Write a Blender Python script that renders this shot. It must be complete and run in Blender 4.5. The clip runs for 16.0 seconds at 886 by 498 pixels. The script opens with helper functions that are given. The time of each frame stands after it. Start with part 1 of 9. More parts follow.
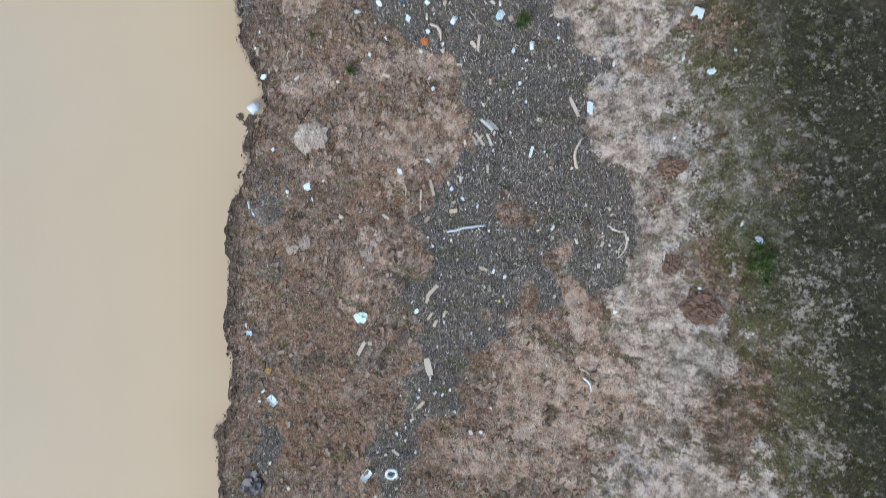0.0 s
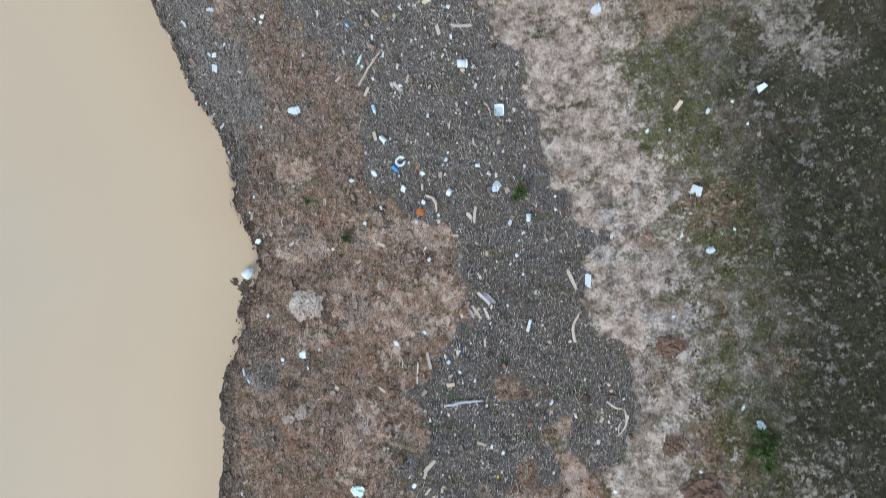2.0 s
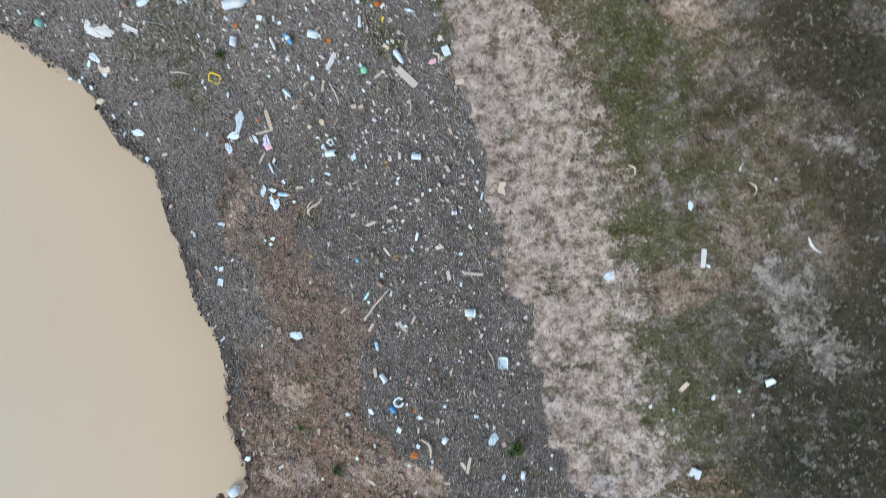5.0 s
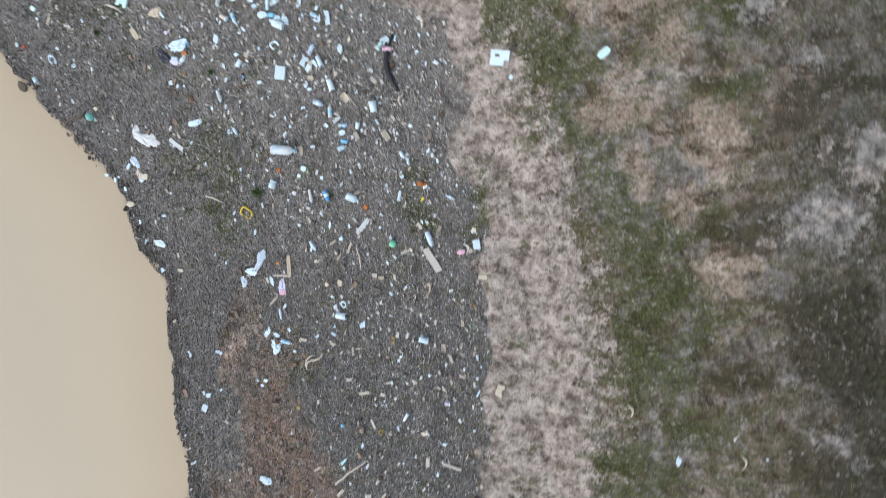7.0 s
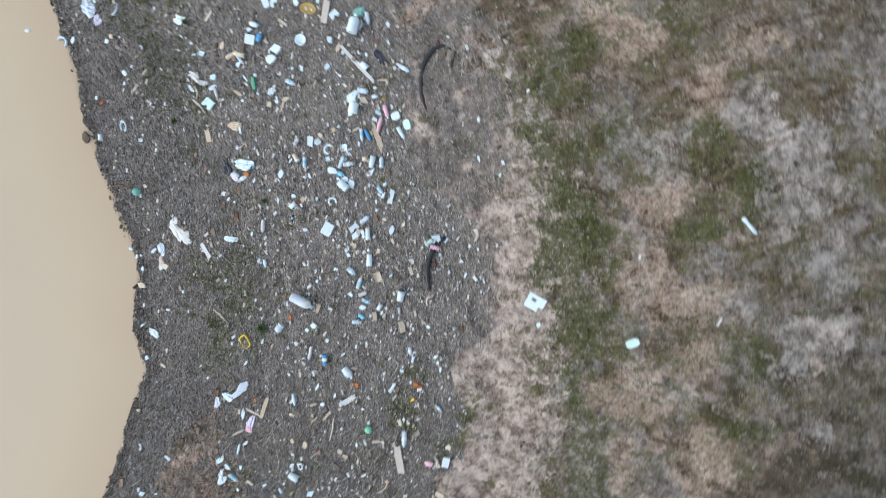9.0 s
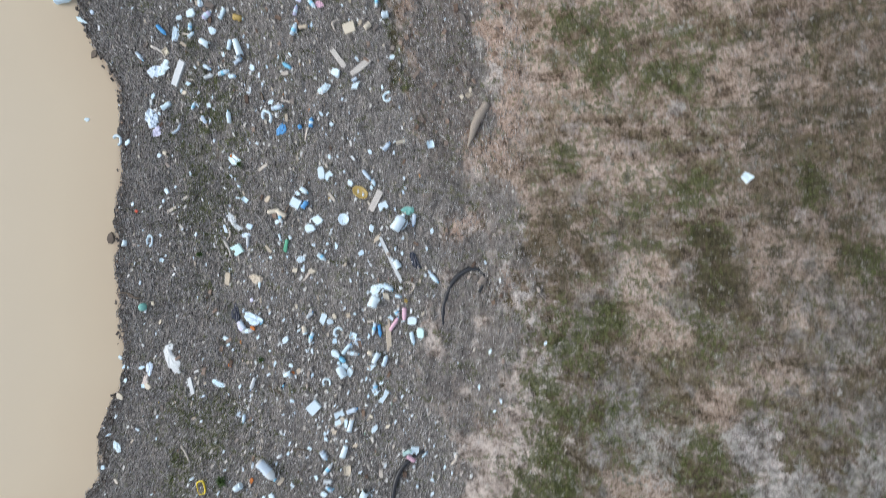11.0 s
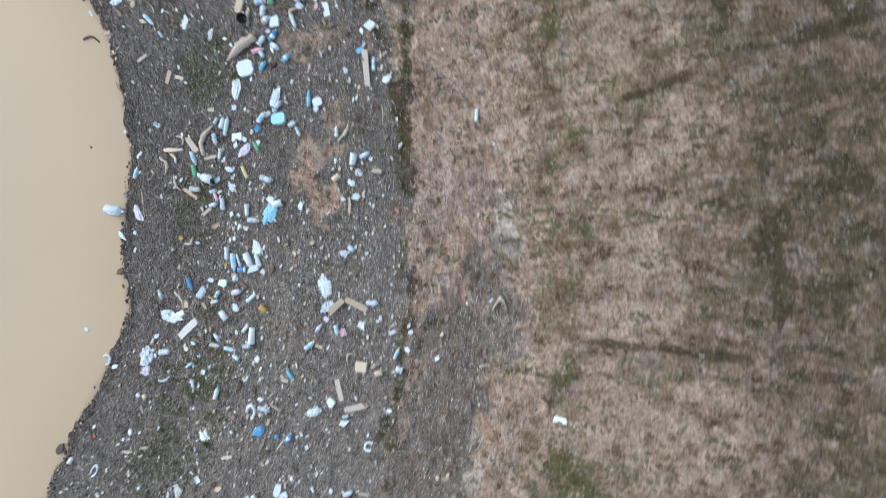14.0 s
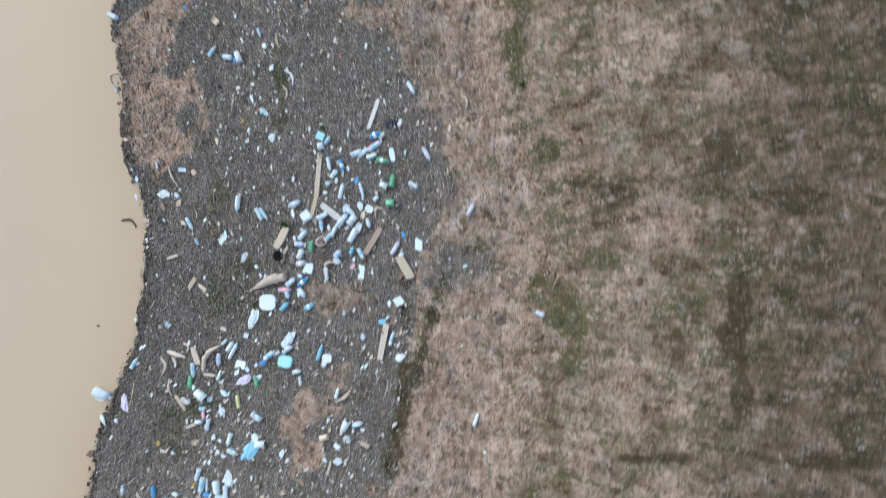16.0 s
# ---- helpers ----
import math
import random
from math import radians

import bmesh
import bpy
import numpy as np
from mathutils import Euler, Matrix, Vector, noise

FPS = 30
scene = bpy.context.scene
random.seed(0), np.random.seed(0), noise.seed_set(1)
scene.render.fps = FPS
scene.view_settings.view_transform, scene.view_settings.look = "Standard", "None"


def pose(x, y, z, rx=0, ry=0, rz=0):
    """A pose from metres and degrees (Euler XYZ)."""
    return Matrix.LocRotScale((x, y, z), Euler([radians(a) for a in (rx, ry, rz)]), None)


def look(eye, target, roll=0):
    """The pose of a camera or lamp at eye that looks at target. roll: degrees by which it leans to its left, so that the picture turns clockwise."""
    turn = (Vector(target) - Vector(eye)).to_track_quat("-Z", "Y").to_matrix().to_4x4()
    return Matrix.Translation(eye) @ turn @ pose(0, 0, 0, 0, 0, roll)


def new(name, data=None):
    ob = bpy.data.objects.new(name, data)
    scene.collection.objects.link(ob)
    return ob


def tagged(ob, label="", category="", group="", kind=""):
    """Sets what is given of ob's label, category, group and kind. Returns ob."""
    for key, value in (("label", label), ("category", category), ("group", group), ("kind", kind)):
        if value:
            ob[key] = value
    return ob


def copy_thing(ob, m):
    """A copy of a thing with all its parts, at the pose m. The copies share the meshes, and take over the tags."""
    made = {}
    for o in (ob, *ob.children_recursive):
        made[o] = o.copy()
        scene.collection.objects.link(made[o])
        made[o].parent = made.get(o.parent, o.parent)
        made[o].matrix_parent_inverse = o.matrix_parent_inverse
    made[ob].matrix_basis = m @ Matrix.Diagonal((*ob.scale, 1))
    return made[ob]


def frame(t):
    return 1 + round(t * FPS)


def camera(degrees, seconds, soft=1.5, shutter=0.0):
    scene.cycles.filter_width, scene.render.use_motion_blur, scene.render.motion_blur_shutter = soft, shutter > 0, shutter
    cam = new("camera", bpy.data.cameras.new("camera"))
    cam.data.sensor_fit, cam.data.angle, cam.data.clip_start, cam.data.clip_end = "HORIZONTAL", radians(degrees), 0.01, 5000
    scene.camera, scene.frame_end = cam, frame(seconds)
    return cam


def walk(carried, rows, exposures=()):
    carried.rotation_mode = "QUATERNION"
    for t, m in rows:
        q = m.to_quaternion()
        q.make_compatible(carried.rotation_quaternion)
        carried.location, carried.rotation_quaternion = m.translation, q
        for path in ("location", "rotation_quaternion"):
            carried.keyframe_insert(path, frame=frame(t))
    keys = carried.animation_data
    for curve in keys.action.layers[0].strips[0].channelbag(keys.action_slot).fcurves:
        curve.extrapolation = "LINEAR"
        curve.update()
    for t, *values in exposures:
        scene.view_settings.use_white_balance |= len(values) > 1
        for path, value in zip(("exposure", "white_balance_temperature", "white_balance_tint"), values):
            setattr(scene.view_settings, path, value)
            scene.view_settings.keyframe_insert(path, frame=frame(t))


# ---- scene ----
cam = camera(75.5, 16.0, soft=0.8, shutter=0.65)
METRES, EYE, TILT, LEAN, TURN = 27.0, 10.47, -90.0, -3.15, 0.0
ROWS = [
    (0.0, 0.0, 0.0, 0.0, -0.0, 0.0, -0.0),
    (0.5, 0.0012, 0.0011, 0.0262, 0.03, 0.08, 0.53),
    (1.0, 0.0021, 0.0021, 0.053, 0.02, 0.19, 0.53),
    (1.5, 0.0029, 0.003, 0.0796, 0.05, 0.31, 0.53),
    (2.0, 0.0028, 0.0037, 0.1057, 0.06, 0.39, 0.49),
    (2.5, 0.0023, 0.0048, 0.1307, 0.1, 0.52, -0.27),
    (3.0, 0.0016, 0.0059, 0.1547, 0.1, 0.64, -0.63),
    (3.5, 0.0011, 0.0068, 0.179, 0.09, 0.74, -1.21),
    (4.0, 0.0005, 0.0072, 0.2039, 0.07, 0.82, -1.93),
    (6.5, -0.0203, 0.005, 0.3309, -0.21, 1.74, -13.6),
    (7.0, -0.0292, 0.0035, 0.3594, -0.32, 1.98, -17.95),
    (7.5, -0.0409, 0.0016, 0.3879, -0.49, 2.27, -22.7),
    (8.0, -0.0551, 0.0007, 0.4147, -0.73, 2.58, -28.08),
    (8.5, -0.0729, -0.0009, 0.4397, -1.07, 2.92, -33.44),
    (9.0, -0.0923, -0.0019, 0.4627, -1.45, 3.38, -39.63),
    (11.5, -0.2177, -0.0082, 0.5616, -3.98, 6.26, -58.91),
    (12.0, -0.2473, -0.01, 0.5792, -4.46, 6.92, -61.21),
    (12.5, -0.2783, -0.0113, 0.5945, -5.92, 8.5, -65.61),
    (13.0, -0.3132, -0.0132, 0.6083, -7.94, 10.53, -70.1),
    (13.5, -0.3497, -0.0147, 0.619, -11.4, 14.13, -74.63),
    (14.0, -0.3882, -0.0166, 0.627, -17.82, 20.63, -79.31),
    (14.5, -0.4288, -0.0193, 0.631, -34.51, 37.41, -83.67),
    (15.0, -0.4721, -0.0213, 0.6319, -73.43, 76.39, -85.91),
    (15.5, -0.515, -0.0232, 0.6321, -113.76, 116.87, -85.58),
    (16.0, -0.5586, -0.0252, 0.6292, -144.07, 147.28, -82.74),
]
walk(cam, [(t, pose(0, 0, EYE, TILT, LEAN, TURN) @ pose(METRES * x, METRES * y, METRES * z, 90 + pitch, roll, yaw)) for t, x, y, z, yaw, pitch, roll in ROWS])

# ---- light: an overcast sky and a weak, wide sun ----
SUN_UP, SUN_ROUND = radians(33), radians(215)
world = bpy.data.worlds.new("world")
scene.world = world
world.use_nodes = True
wn = world.node_tree.nodes
wn.clear()
sky = wn.new("ShaderNodeTexSky")
sky.sky_type, sky.sun_disc = "NISHITA", False
sky.sun_elevation, sky.sun_rotation = SUN_UP, SUN_ROUND
sky.air_density, sky.dust_density, sky.ozone_density = 1.0, 1.0, 1.0
grey = wn.new("ShaderNodeHueSaturation")
grey.inputs["Saturation"].default_value = 0.42
bg = wn.new("ShaderNodeBackground")
bg.inputs["Strength"].default_value = 0.15
wo = wn.new("ShaderNodeOutputWorld")
world.node_tree.links.new(sky.outputs["Color"], grey.inputs["Color"])
world.node_tree.links.new(grey.outputs["Color"], bg.inputs["Color"])
world.node_tree.links.new(bg.outputs["Background"], wo.inputs["Surface"])
sun = new("sun", bpy.data.lights.new("sun", "SUN"))
sun.data.energy, sun.data.angle, sun.data.color = 1.0, radians(25), (1.0, 0.98, 0.95)
sun.matrix_world = look((0, 0, 30), Vector((0, 0, 30)) - 10 * Vector((math.sin(SUN_ROUND) * math.cos(SUN_UP), math.cos(SUN_ROUND) * math.cos(SUN_UP), math.sin(SUN_UP))))
scene.view_settings.exposure = 0.57

# ---- materials ----
class Nodes:
    """A small writer for node materials."""

    def __init__(self, name):
        self.mat = bpy.data.materials.new(name)
        self.mat.use_nodes = True
        self.tree = self.mat.node_tree
        self.shader = self.tree.nodes["Principled BSDF"]
        self.where = self.tree.nodes.new("ShaderNodeTexCoord").outputs["Object"]

    def link(self, value, socket):
        if isinstance(value, bpy.types.NodeSocket):
            self.tree.links.new(value, socket)
        elif isinstance(value, tuple) and len(value) == 3 and socket.type == "RGBA":
            socket.default_value = (*value, 1)
        else:
            socket.default_value = value

    def noise(self, scale, detail=5.0, rough=0.6, warp=0.0, stretch=None):
        n = self.tree.nodes.new("ShaderNodeTexNoise")
        w = self.where
        if stretch:
            m = self.tree.nodes.new("ShaderNodeMapping")
            m.inputs["Scale"].default_value = stretch
            self.tree.links.new(w, m.inputs["Vector"])
            w = m.outputs["Vector"]
        self.tree.links.new(w, n.inputs["Vector"])
        for key, v in (("Scale", scale), ("Detail", detail), ("Roughness", rough), ("Distortion", warp)):
            n.inputs[key].default_value = v
        return n.outputs["Fac"]

    def cells(self, scale, feature="F1", out="Distance"):
        n = self.tree.nodes.new("ShaderNodeTexVoronoi")
        n.feature = feature
        n.inputs["Scale"].default_value = scale
        self.tree.links.new(self.where, n.inputs["Vector"])
        return n.outputs[out]

    def attr(self, name, out="Fac"):
        n = self.tree.nodes.new("ShaderNodeAttribute")
        n.attribute_name = name
        return n.outputs[out]

    def ramp(self, value, *stops):
        n = self.tree.nodes.new("ShaderNodeValToRGB")
        el = n.color_ramp.elements
        while len(el) < len(stops):
            el.new(0.5)
        for e, (at, col) in zip(el, stops):
            e.position = at
            e.color = (*col, 1) if isinstance(col, tuple) else (col, col, col, 1)
        self.link(value, n.inputs["Fac"])
        return n.outputs["Color"]

    def math(self, op, a, b=0.0, clamp=False):
        n = self.tree.nodes.new("ShaderNodeMath")
        n.operation, n.use_clamp = op, clamp
        self.link(a, n.inputs[0])
        self.link(b, n.inputs[1])
        return n.outputs[0]

    def mix(self, fac, a, b, blend="MIX"):
        n = self.tree.nodes.new("ShaderNodeMix")
        n.data_type, n.blend_type = "RGBA", blend
        self.link(fac, n.inputs["Factor"])
        self.link(a, n.inputs[6])
        self.link(b, n.inputs[7])
        return n.outputs[2]

    def island(self):
        return self.tree.nodes.new("ShaderNodeNewGeometry").outputs["Random Per Island"]

    def object_random(self):
        return self.tree.nodes.new("ShaderNodeObjectInfo").outputs["Random"]

    def bump(self, height, strength, distance):
        n = self.tree.nodes.new("ShaderNodeBump")
        n.inputs["Strength"].default_value, n.inputs["Distance"].default_value = strength, distance
        self.link(height, n.inputs["Height"])
        self.tree.links.new(n.outputs["Normal"], self.shader.inputs["Normal"])

    def done(self, color, rough=0.8, **more):
        self.link(color, self.shader.inputs["Base Color"])
        self.link(rough, self.shader.inputs["Roughness"])
        for key, v in more.items():
            self.link(v, self.shader.inputs[key.replace("_", " ")])
        return self.mat


def ground_material():
    n = Nodes("bank_soil")

    def times(a, b):
        return n.math("MULTIPLY", a, b)

    def blend(*pairs):
        out = 0.0
        for value, share in pairs:
            out = n.math("ADD", times(value, share), out)
        return out

    def run(along, across, detail, hard, warp=0.0):
        """Noise in the bank's own directions: so many bumps a metre along the shore and across it."""
        way = n.tree.nodes.new("ShaderNodeCombineXYZ")
        n.link(times(n.attr("round"), along), way.inputs[0])
        n.link(times(n.attr("up"), across), way.inputs[1])
        t = n.tree.nodes.new("ShaderNodeTexNoise")
        n.tree.links.new(way.outputs[0], t.inputs["Vector"])
        t.inputs["Scale"].default_value, t.inputs["Detail"].default_value, t.inputs["Roughness"].default_value = 1.0, detail, hard
        t.inputs["Distortion"].default_value = warp
        return t.outputs["Fac"]

    def less(name, share):
        return n.math("SUBTRACT", 1.0, times(n.attr(name), share))

    mid, fine, grit = n.noise(5, 9, 0.7), n.noise(24, 8, 0.74), n.noise(85, 4, 0.75)
    mid2, clot = n.noise(8.5, 8, 0.68, 0.3), n.noise(14, 6, 0.66, 0.2)
    pit, stain, vein = n.noise(9, 6, 0.66), n.noise(1.7, 8, 0.62, 0.6), n.noise(2.8, 8, 0.64, 0.8)
    lump, blot = n.noise(4.6, 9, 0.7, 0.2), n.noise(1.35, 8, 0.62, 0.5)
    strand, fibre = run(15.0, 52.0, 3.0, 0.62), run(5.5, 17.0, 5.0, 0.66)
    edge = blend((n.math("SUBTRACT", n.noise(4.2, 8, 0.66, 0.3), 0.5), 1.1), (n.math("SUBTRACT", fine, 0.5), 0.8))
    grain = blend((fine, 0.42), (grit, 0.3), (mid2, 0.28))
    heap = blend((lump, 0.56), (fine, 0.28), (pit, 0.16))
    both = blend((mid2, 0.5), (fine, 0.5))
    some = blend((clot, 0.5), (grit, 0.3), (fine, 0.2))
    ragged = blend((n.math("SUBTRACT", mid, 0.5), 0.9), (n.math("SUBTRACT", clot, 0.5), 0.7), (n.math("SUBTRACT", fine, 0.5), 0.4))

    def weight(name, gain=7.0, rag=1.7, by=edge):
        w = n.math("ADD", n.math("SUBTRACT", n.attr(name), 0.5), times(by, rag))
        return n.math("ADD", times(w, gain), 0.5, True)

    # washed-up litter: dark silt covered in trodden splinters, olive and brown in places
    strew_tone = blend((strand, 0.5), (grit, 0.28), (fine, 0.22))
    dark = n.ramp(strew_tone, (0.38, (0.03, 0.0295, 0.0295)), (0.46, (0.094, 0.0925, 0.0925)), (0.53, (0.22, 0.216, 0.216)), (0.59, (0.42, 0.414, 0.414)), (0.66, (0.7, 0.695, 0.695)))
    dark = n.mix(0.3, dark, n.ramp(both, (0.4, (0.055, 0.053, 0.051)), (0.6, (0.22, 0.215, 0.21))))
    dark = n.mix(n.ramp(stain, (0.53, 0.0), (0.64, 0.34)), dark, n.ramp(strew_tone, (0.42, (0.05, 0.046, 0.022)), (0.6, (0.25, 0.228, 0.14))))
    dark = n.mix(n.ramp(vein, (0.54, 0.0), (0.64, 0.5)), dark, n.ramp(some, (0.42, (0.09, 0.066, 0.05)), (0.58, (0.33, 0.262, 0.215))))
    dried = n.ramp(strew_tone, (0.4, (0.165, 0.15, 0.139)), (0.5, (0.36, 0.333, 0.311)), (0.6, (0.64, 0.605, 0.575)))
    dark = n.mix(times(n.attr("dried"), 0.75), dark, dried)
    # reddish mud: damp and dark, orange-brown, greyed over, or dried to a pinkish crust
    mud = n.ramp(grain, (0.42, (0.05, 0.034, 0.026)), (0.467, (0.19, 0.127, 0.093)), (0.505, (0.36, 0.249, 0.187)), (0.555, (0.62, 0.482, 0.395)))
    mud = n.mix(n.ramp(mid, (0.5, 0.0), (0.58, 0.75)), mud, n.ramp(grain, (0.43, (0.13, 0.076, 0.048)), (0.5, (0.37, 0.23, 0.152)), (0.56, (0.58, 0.41, 0.305))))
    mud = n.mix(n.ramp(blend((blot, 0.6), (mid, 0.4)), (0.43, 0.75), (0.5, 0.0)), mud, n.ramp(grain, (0.42, (0.04, 0.029, 0.022)), (0.5, (0.125, 0.088, 0.068)), (0.58, (0.27, 0.205, 0.165))))
    mud = n.mix(n.ramp(blend((stain, 0.7), (fine, 0.3)), (0.42, 0.85), (0.48, 0.0)), mud, n.ramp(grain, (0.42, (0.06, 0.055, 0.051)), (0.5, (0.185, 0.172, 0.16)), (0.58, (0.42, 0.395, 0.37))))
    mud = n.mix(n.ramp(blend((vein, 0.6), (lump, 0.4)), (0.505, 0.0), (0.55, 0.7)), mud, n.ramp(grain, (0.43, (0.25, 0.185, 0.147)), (0.5, (0.44, 0.352, 0.295)), (0.57, (0.62, 0.545, 0.495))))
    # shade of the small pits in the mud, painted as dark brown
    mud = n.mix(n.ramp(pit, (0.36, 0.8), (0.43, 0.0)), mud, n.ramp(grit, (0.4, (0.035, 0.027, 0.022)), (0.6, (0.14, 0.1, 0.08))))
    mud = n.mix(times(n.attr("late"), 0.8), mud, n.ramp(blend((heap, 0.6), (grain, 0.4)), (0.42, (0.21, 0.143, 0.105)), (0.46, (0.46, 0.326, 0.25)), (0.51, (0.68, 0.512, 0.415)), (0.565, (0.82, 0.675, 0.585))))
    mud = n.mix(times(n.attr("silty"), 0.3), mud, dark)
    crust = n.ramp(blend((vein, 0.3), (heap, 0.7)), (0.43, (0.28, 0.188, 0.14)), (0.475, (0.51, 0.369, 0.29)), (0.522, (0.68, 0.538, 0.45)), (0.58, (0.8, 0.7, 0.63)))
    mud = n.mix(times(weight("rust", 3.0, 1.8), 0.75), mud, n.ramp(grain, (0.43, (0.1, 0.061, 0.042)), (0.5, (0.3, 0.194, 0.137)), (0.56, (0.52, 0.376, 0.29))))
    mud = n.mix(times(weight("crust", 3.5, 2.2), 0.9), mud, crust)
    # pale dried clay: crumbly cream lumps below, bleached grey above, shade of the hollows between painted dark
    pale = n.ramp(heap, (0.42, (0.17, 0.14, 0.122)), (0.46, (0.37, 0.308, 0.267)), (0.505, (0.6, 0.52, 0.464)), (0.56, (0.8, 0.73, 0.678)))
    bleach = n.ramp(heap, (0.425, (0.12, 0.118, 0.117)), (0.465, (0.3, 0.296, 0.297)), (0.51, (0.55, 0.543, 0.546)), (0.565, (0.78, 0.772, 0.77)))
    ashy = times(n.math("ADD", n.ramp(blot, (0.52, 0.0), (0.6, 0.7)), n.attr("grassy"), True), less("late", 0.7))
    pale = n.mix(times(ashy, less("silty", 0.6)), pale, bleach)
    pale = n.mix(n.ramp(vein, (0.38, 0.6), (0.46, 0.0)), pale, n.ramp(some, (0.42, (0.13, 0.1, 0.082)), (0.58, (0.38, 0.3, 0.25))))
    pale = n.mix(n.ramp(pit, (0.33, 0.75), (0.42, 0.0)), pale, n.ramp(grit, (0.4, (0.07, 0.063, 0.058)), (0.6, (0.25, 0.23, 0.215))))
    ruddy = n.ramp(heap, (0.42, (0.16, 0.13, 0.111)), (0.462, (0.35, 0.285, 0.245)), (0.505, (0.55, 0.463, 0.406)), (0.56, (0.75, 0.663, 0.605)))
    pale = n.mix(times(n.attr("silty"), 0.75), pale, ruddy)
    # dry turf: matted straw with furrows that run down the bank
    furrow, tick = run(3.6, 1.1, 8.0, 0.68, 0.25), run(5.4, 1.15, 7.0, 0.66, 0.3)
    turf = blend((furrow, 0.36), (mid, 0.16), (lump, 0.2), (fine, 0.28))
    dry = n.ramp(turf, (0.437, (0.05, 0.04, 0.029)), (0.475, (0.165, 0.131, 0.104)), (0.513, (0.34, 0.279, 0.239)), (0.553, (0.64, 0.566, 0.517)))
    late = n.ramp(turf, (0.438, (0.1, 0.07, 0.045)), (0.468, (0.31, 0.222, 0.163)), (0.505, (0.57, 0.43, 0.34)), (0.55, (0.82, 0.67, 0.57)))
    mottle = blend((n.noise(2.6, 8, 0.66, 0.4), 0.75), (fibre, 0.25))
    dry = n.mix(n.attr("late"), dry, late)
    dry = n.mix(times(n.ramp(mottle, (0.42, 0.75), (0.475, 0.0)), less("late", 0.45)), dry, n.ramp(some, (0.42, (0.06, 0.052, 0.03)), (0.58, (0.22, 0.19, 0.13))))
    dry = n.mix(times(n.ramp(mottle, (0.52, 0.0), (0.58, 0.7)), less("lush", 1.0)), dry, n.ramp(both, (0.42, (0.36, 0.297, 0.258)), (0.58, (0.7, 0.64, 0.6))))
    olive = n.ramp(some, (0.42, (0.06, 0.05, 0.022)), (0.58, (0.235, 0.192, 0.108)))
    dry = n.mix(times(n.ramp(blot, (0.42, 0.5), (0.5, 0.0)), less("late", 0.7)), dry, olive)
    ticks = times(n.ramp(tick, (0.475, 0.0), (0.54, 0.85)), n.ramp(blend((vein, 0.5), (blot, 0.5)), (0.44, 0.25), (0.54, 1.0)))
    dry = n.mix(times(times(ticks, less("late", 0.25)), less("lush", 0.8)), dry, olive)
    bleak = n.ramp(n.noise(0.62, 9, 0.64, 0.9), (0.5, 0.0), (0.56, 0.8))
    dry = n.mix(times(bleak, n.attr("ashen")), dry, n.ramp(heap, (0.42, (0.11, 0.108, 0.105)), (0.48, (0.29, 0.284, 0.28)), (0.56, (0.64, 0.63, 0.63))))
    straw = n.ramp(turf, (0.435, (0.13, 0.092, 0.066)), (0.465, (0.35, 0.262, 0.204)), (0.502, (0.61, 0.475, 0.388)), (0.545, (0.8, 0.665, 0.578)))
    dry = n.mix(times(weight("straw", 2.6, 2.4, ragged), 0.7), dry, straw)
    moss = n.ramp(some, (0.42, (0.03, 0.038, 0.011)), (0.5, (0.078, 0.1, 0.029)), (0.6, (0.2, 0.215, 0.085)))
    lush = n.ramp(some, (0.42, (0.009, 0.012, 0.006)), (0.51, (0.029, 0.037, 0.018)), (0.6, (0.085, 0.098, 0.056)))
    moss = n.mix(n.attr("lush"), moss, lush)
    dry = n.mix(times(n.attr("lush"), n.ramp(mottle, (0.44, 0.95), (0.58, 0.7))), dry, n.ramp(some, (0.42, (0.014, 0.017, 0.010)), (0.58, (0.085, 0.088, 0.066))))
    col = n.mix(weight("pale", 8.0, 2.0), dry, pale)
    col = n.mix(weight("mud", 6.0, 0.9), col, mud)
    col = n.mix(times(weight("silt", 2.2, 1.8), 0.85), col, n.ramp(blend((both, 0.5), (strew_tone, 0.5)), (0.42, (0.1, 0.093, 0.087)), (0.5, (0.22, 0.205, 0.192)), (0.58, (0.4, 0.375, 0.352))))
    col = n.mix(weight("dark", 4.5, 1.3), col, dark)
    swards = n.math("ADD", ragged, times(n.math("SUBTRACT", furrow, 0.5), n.math("SUBTRACT", 1.3, n.attr("lush"))))
    tufty = n.math("ADD", swards, times(n.math("SUBTRACT", clot, 0.5), 0.8))
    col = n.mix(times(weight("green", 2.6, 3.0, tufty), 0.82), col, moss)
    # bleached specks of bare clay among the lush grass
    speck = n.ramp(blend((n.noise(7.5, 5, 0.62, 0.2), 0.7), (fine, 0.3)), (0.51, 0.0), (0.57, 0.7))
    col = n.mix(times(times(speck, n.attr("lush")), times(n.attr("grassy"), n.ramp(stain, (0.47, 0.08), (0.56, 1.0)))), col, n.ramp(both, (0.42, (0.17, 0.17, 0.165)), (0.56, (0.52, 0.52, 0.52))))
    # dark scraped turf, and the painted dimming of the upper bank
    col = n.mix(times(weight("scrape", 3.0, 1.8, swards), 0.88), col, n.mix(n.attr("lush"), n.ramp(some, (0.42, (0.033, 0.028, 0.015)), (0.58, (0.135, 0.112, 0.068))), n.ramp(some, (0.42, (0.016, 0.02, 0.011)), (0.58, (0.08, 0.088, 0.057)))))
    col = n.mix(times(weight("chalk", 2.6, 3.6, ragged), 0.72), col, n.ramp(heap, (0.42, (0.13, 0.122, 0.112)), (0.48, (0.33, 0.313, 0.295)), (0.56, (0.68, 0.65, 0.622))))
    wet = n.attr("wet")
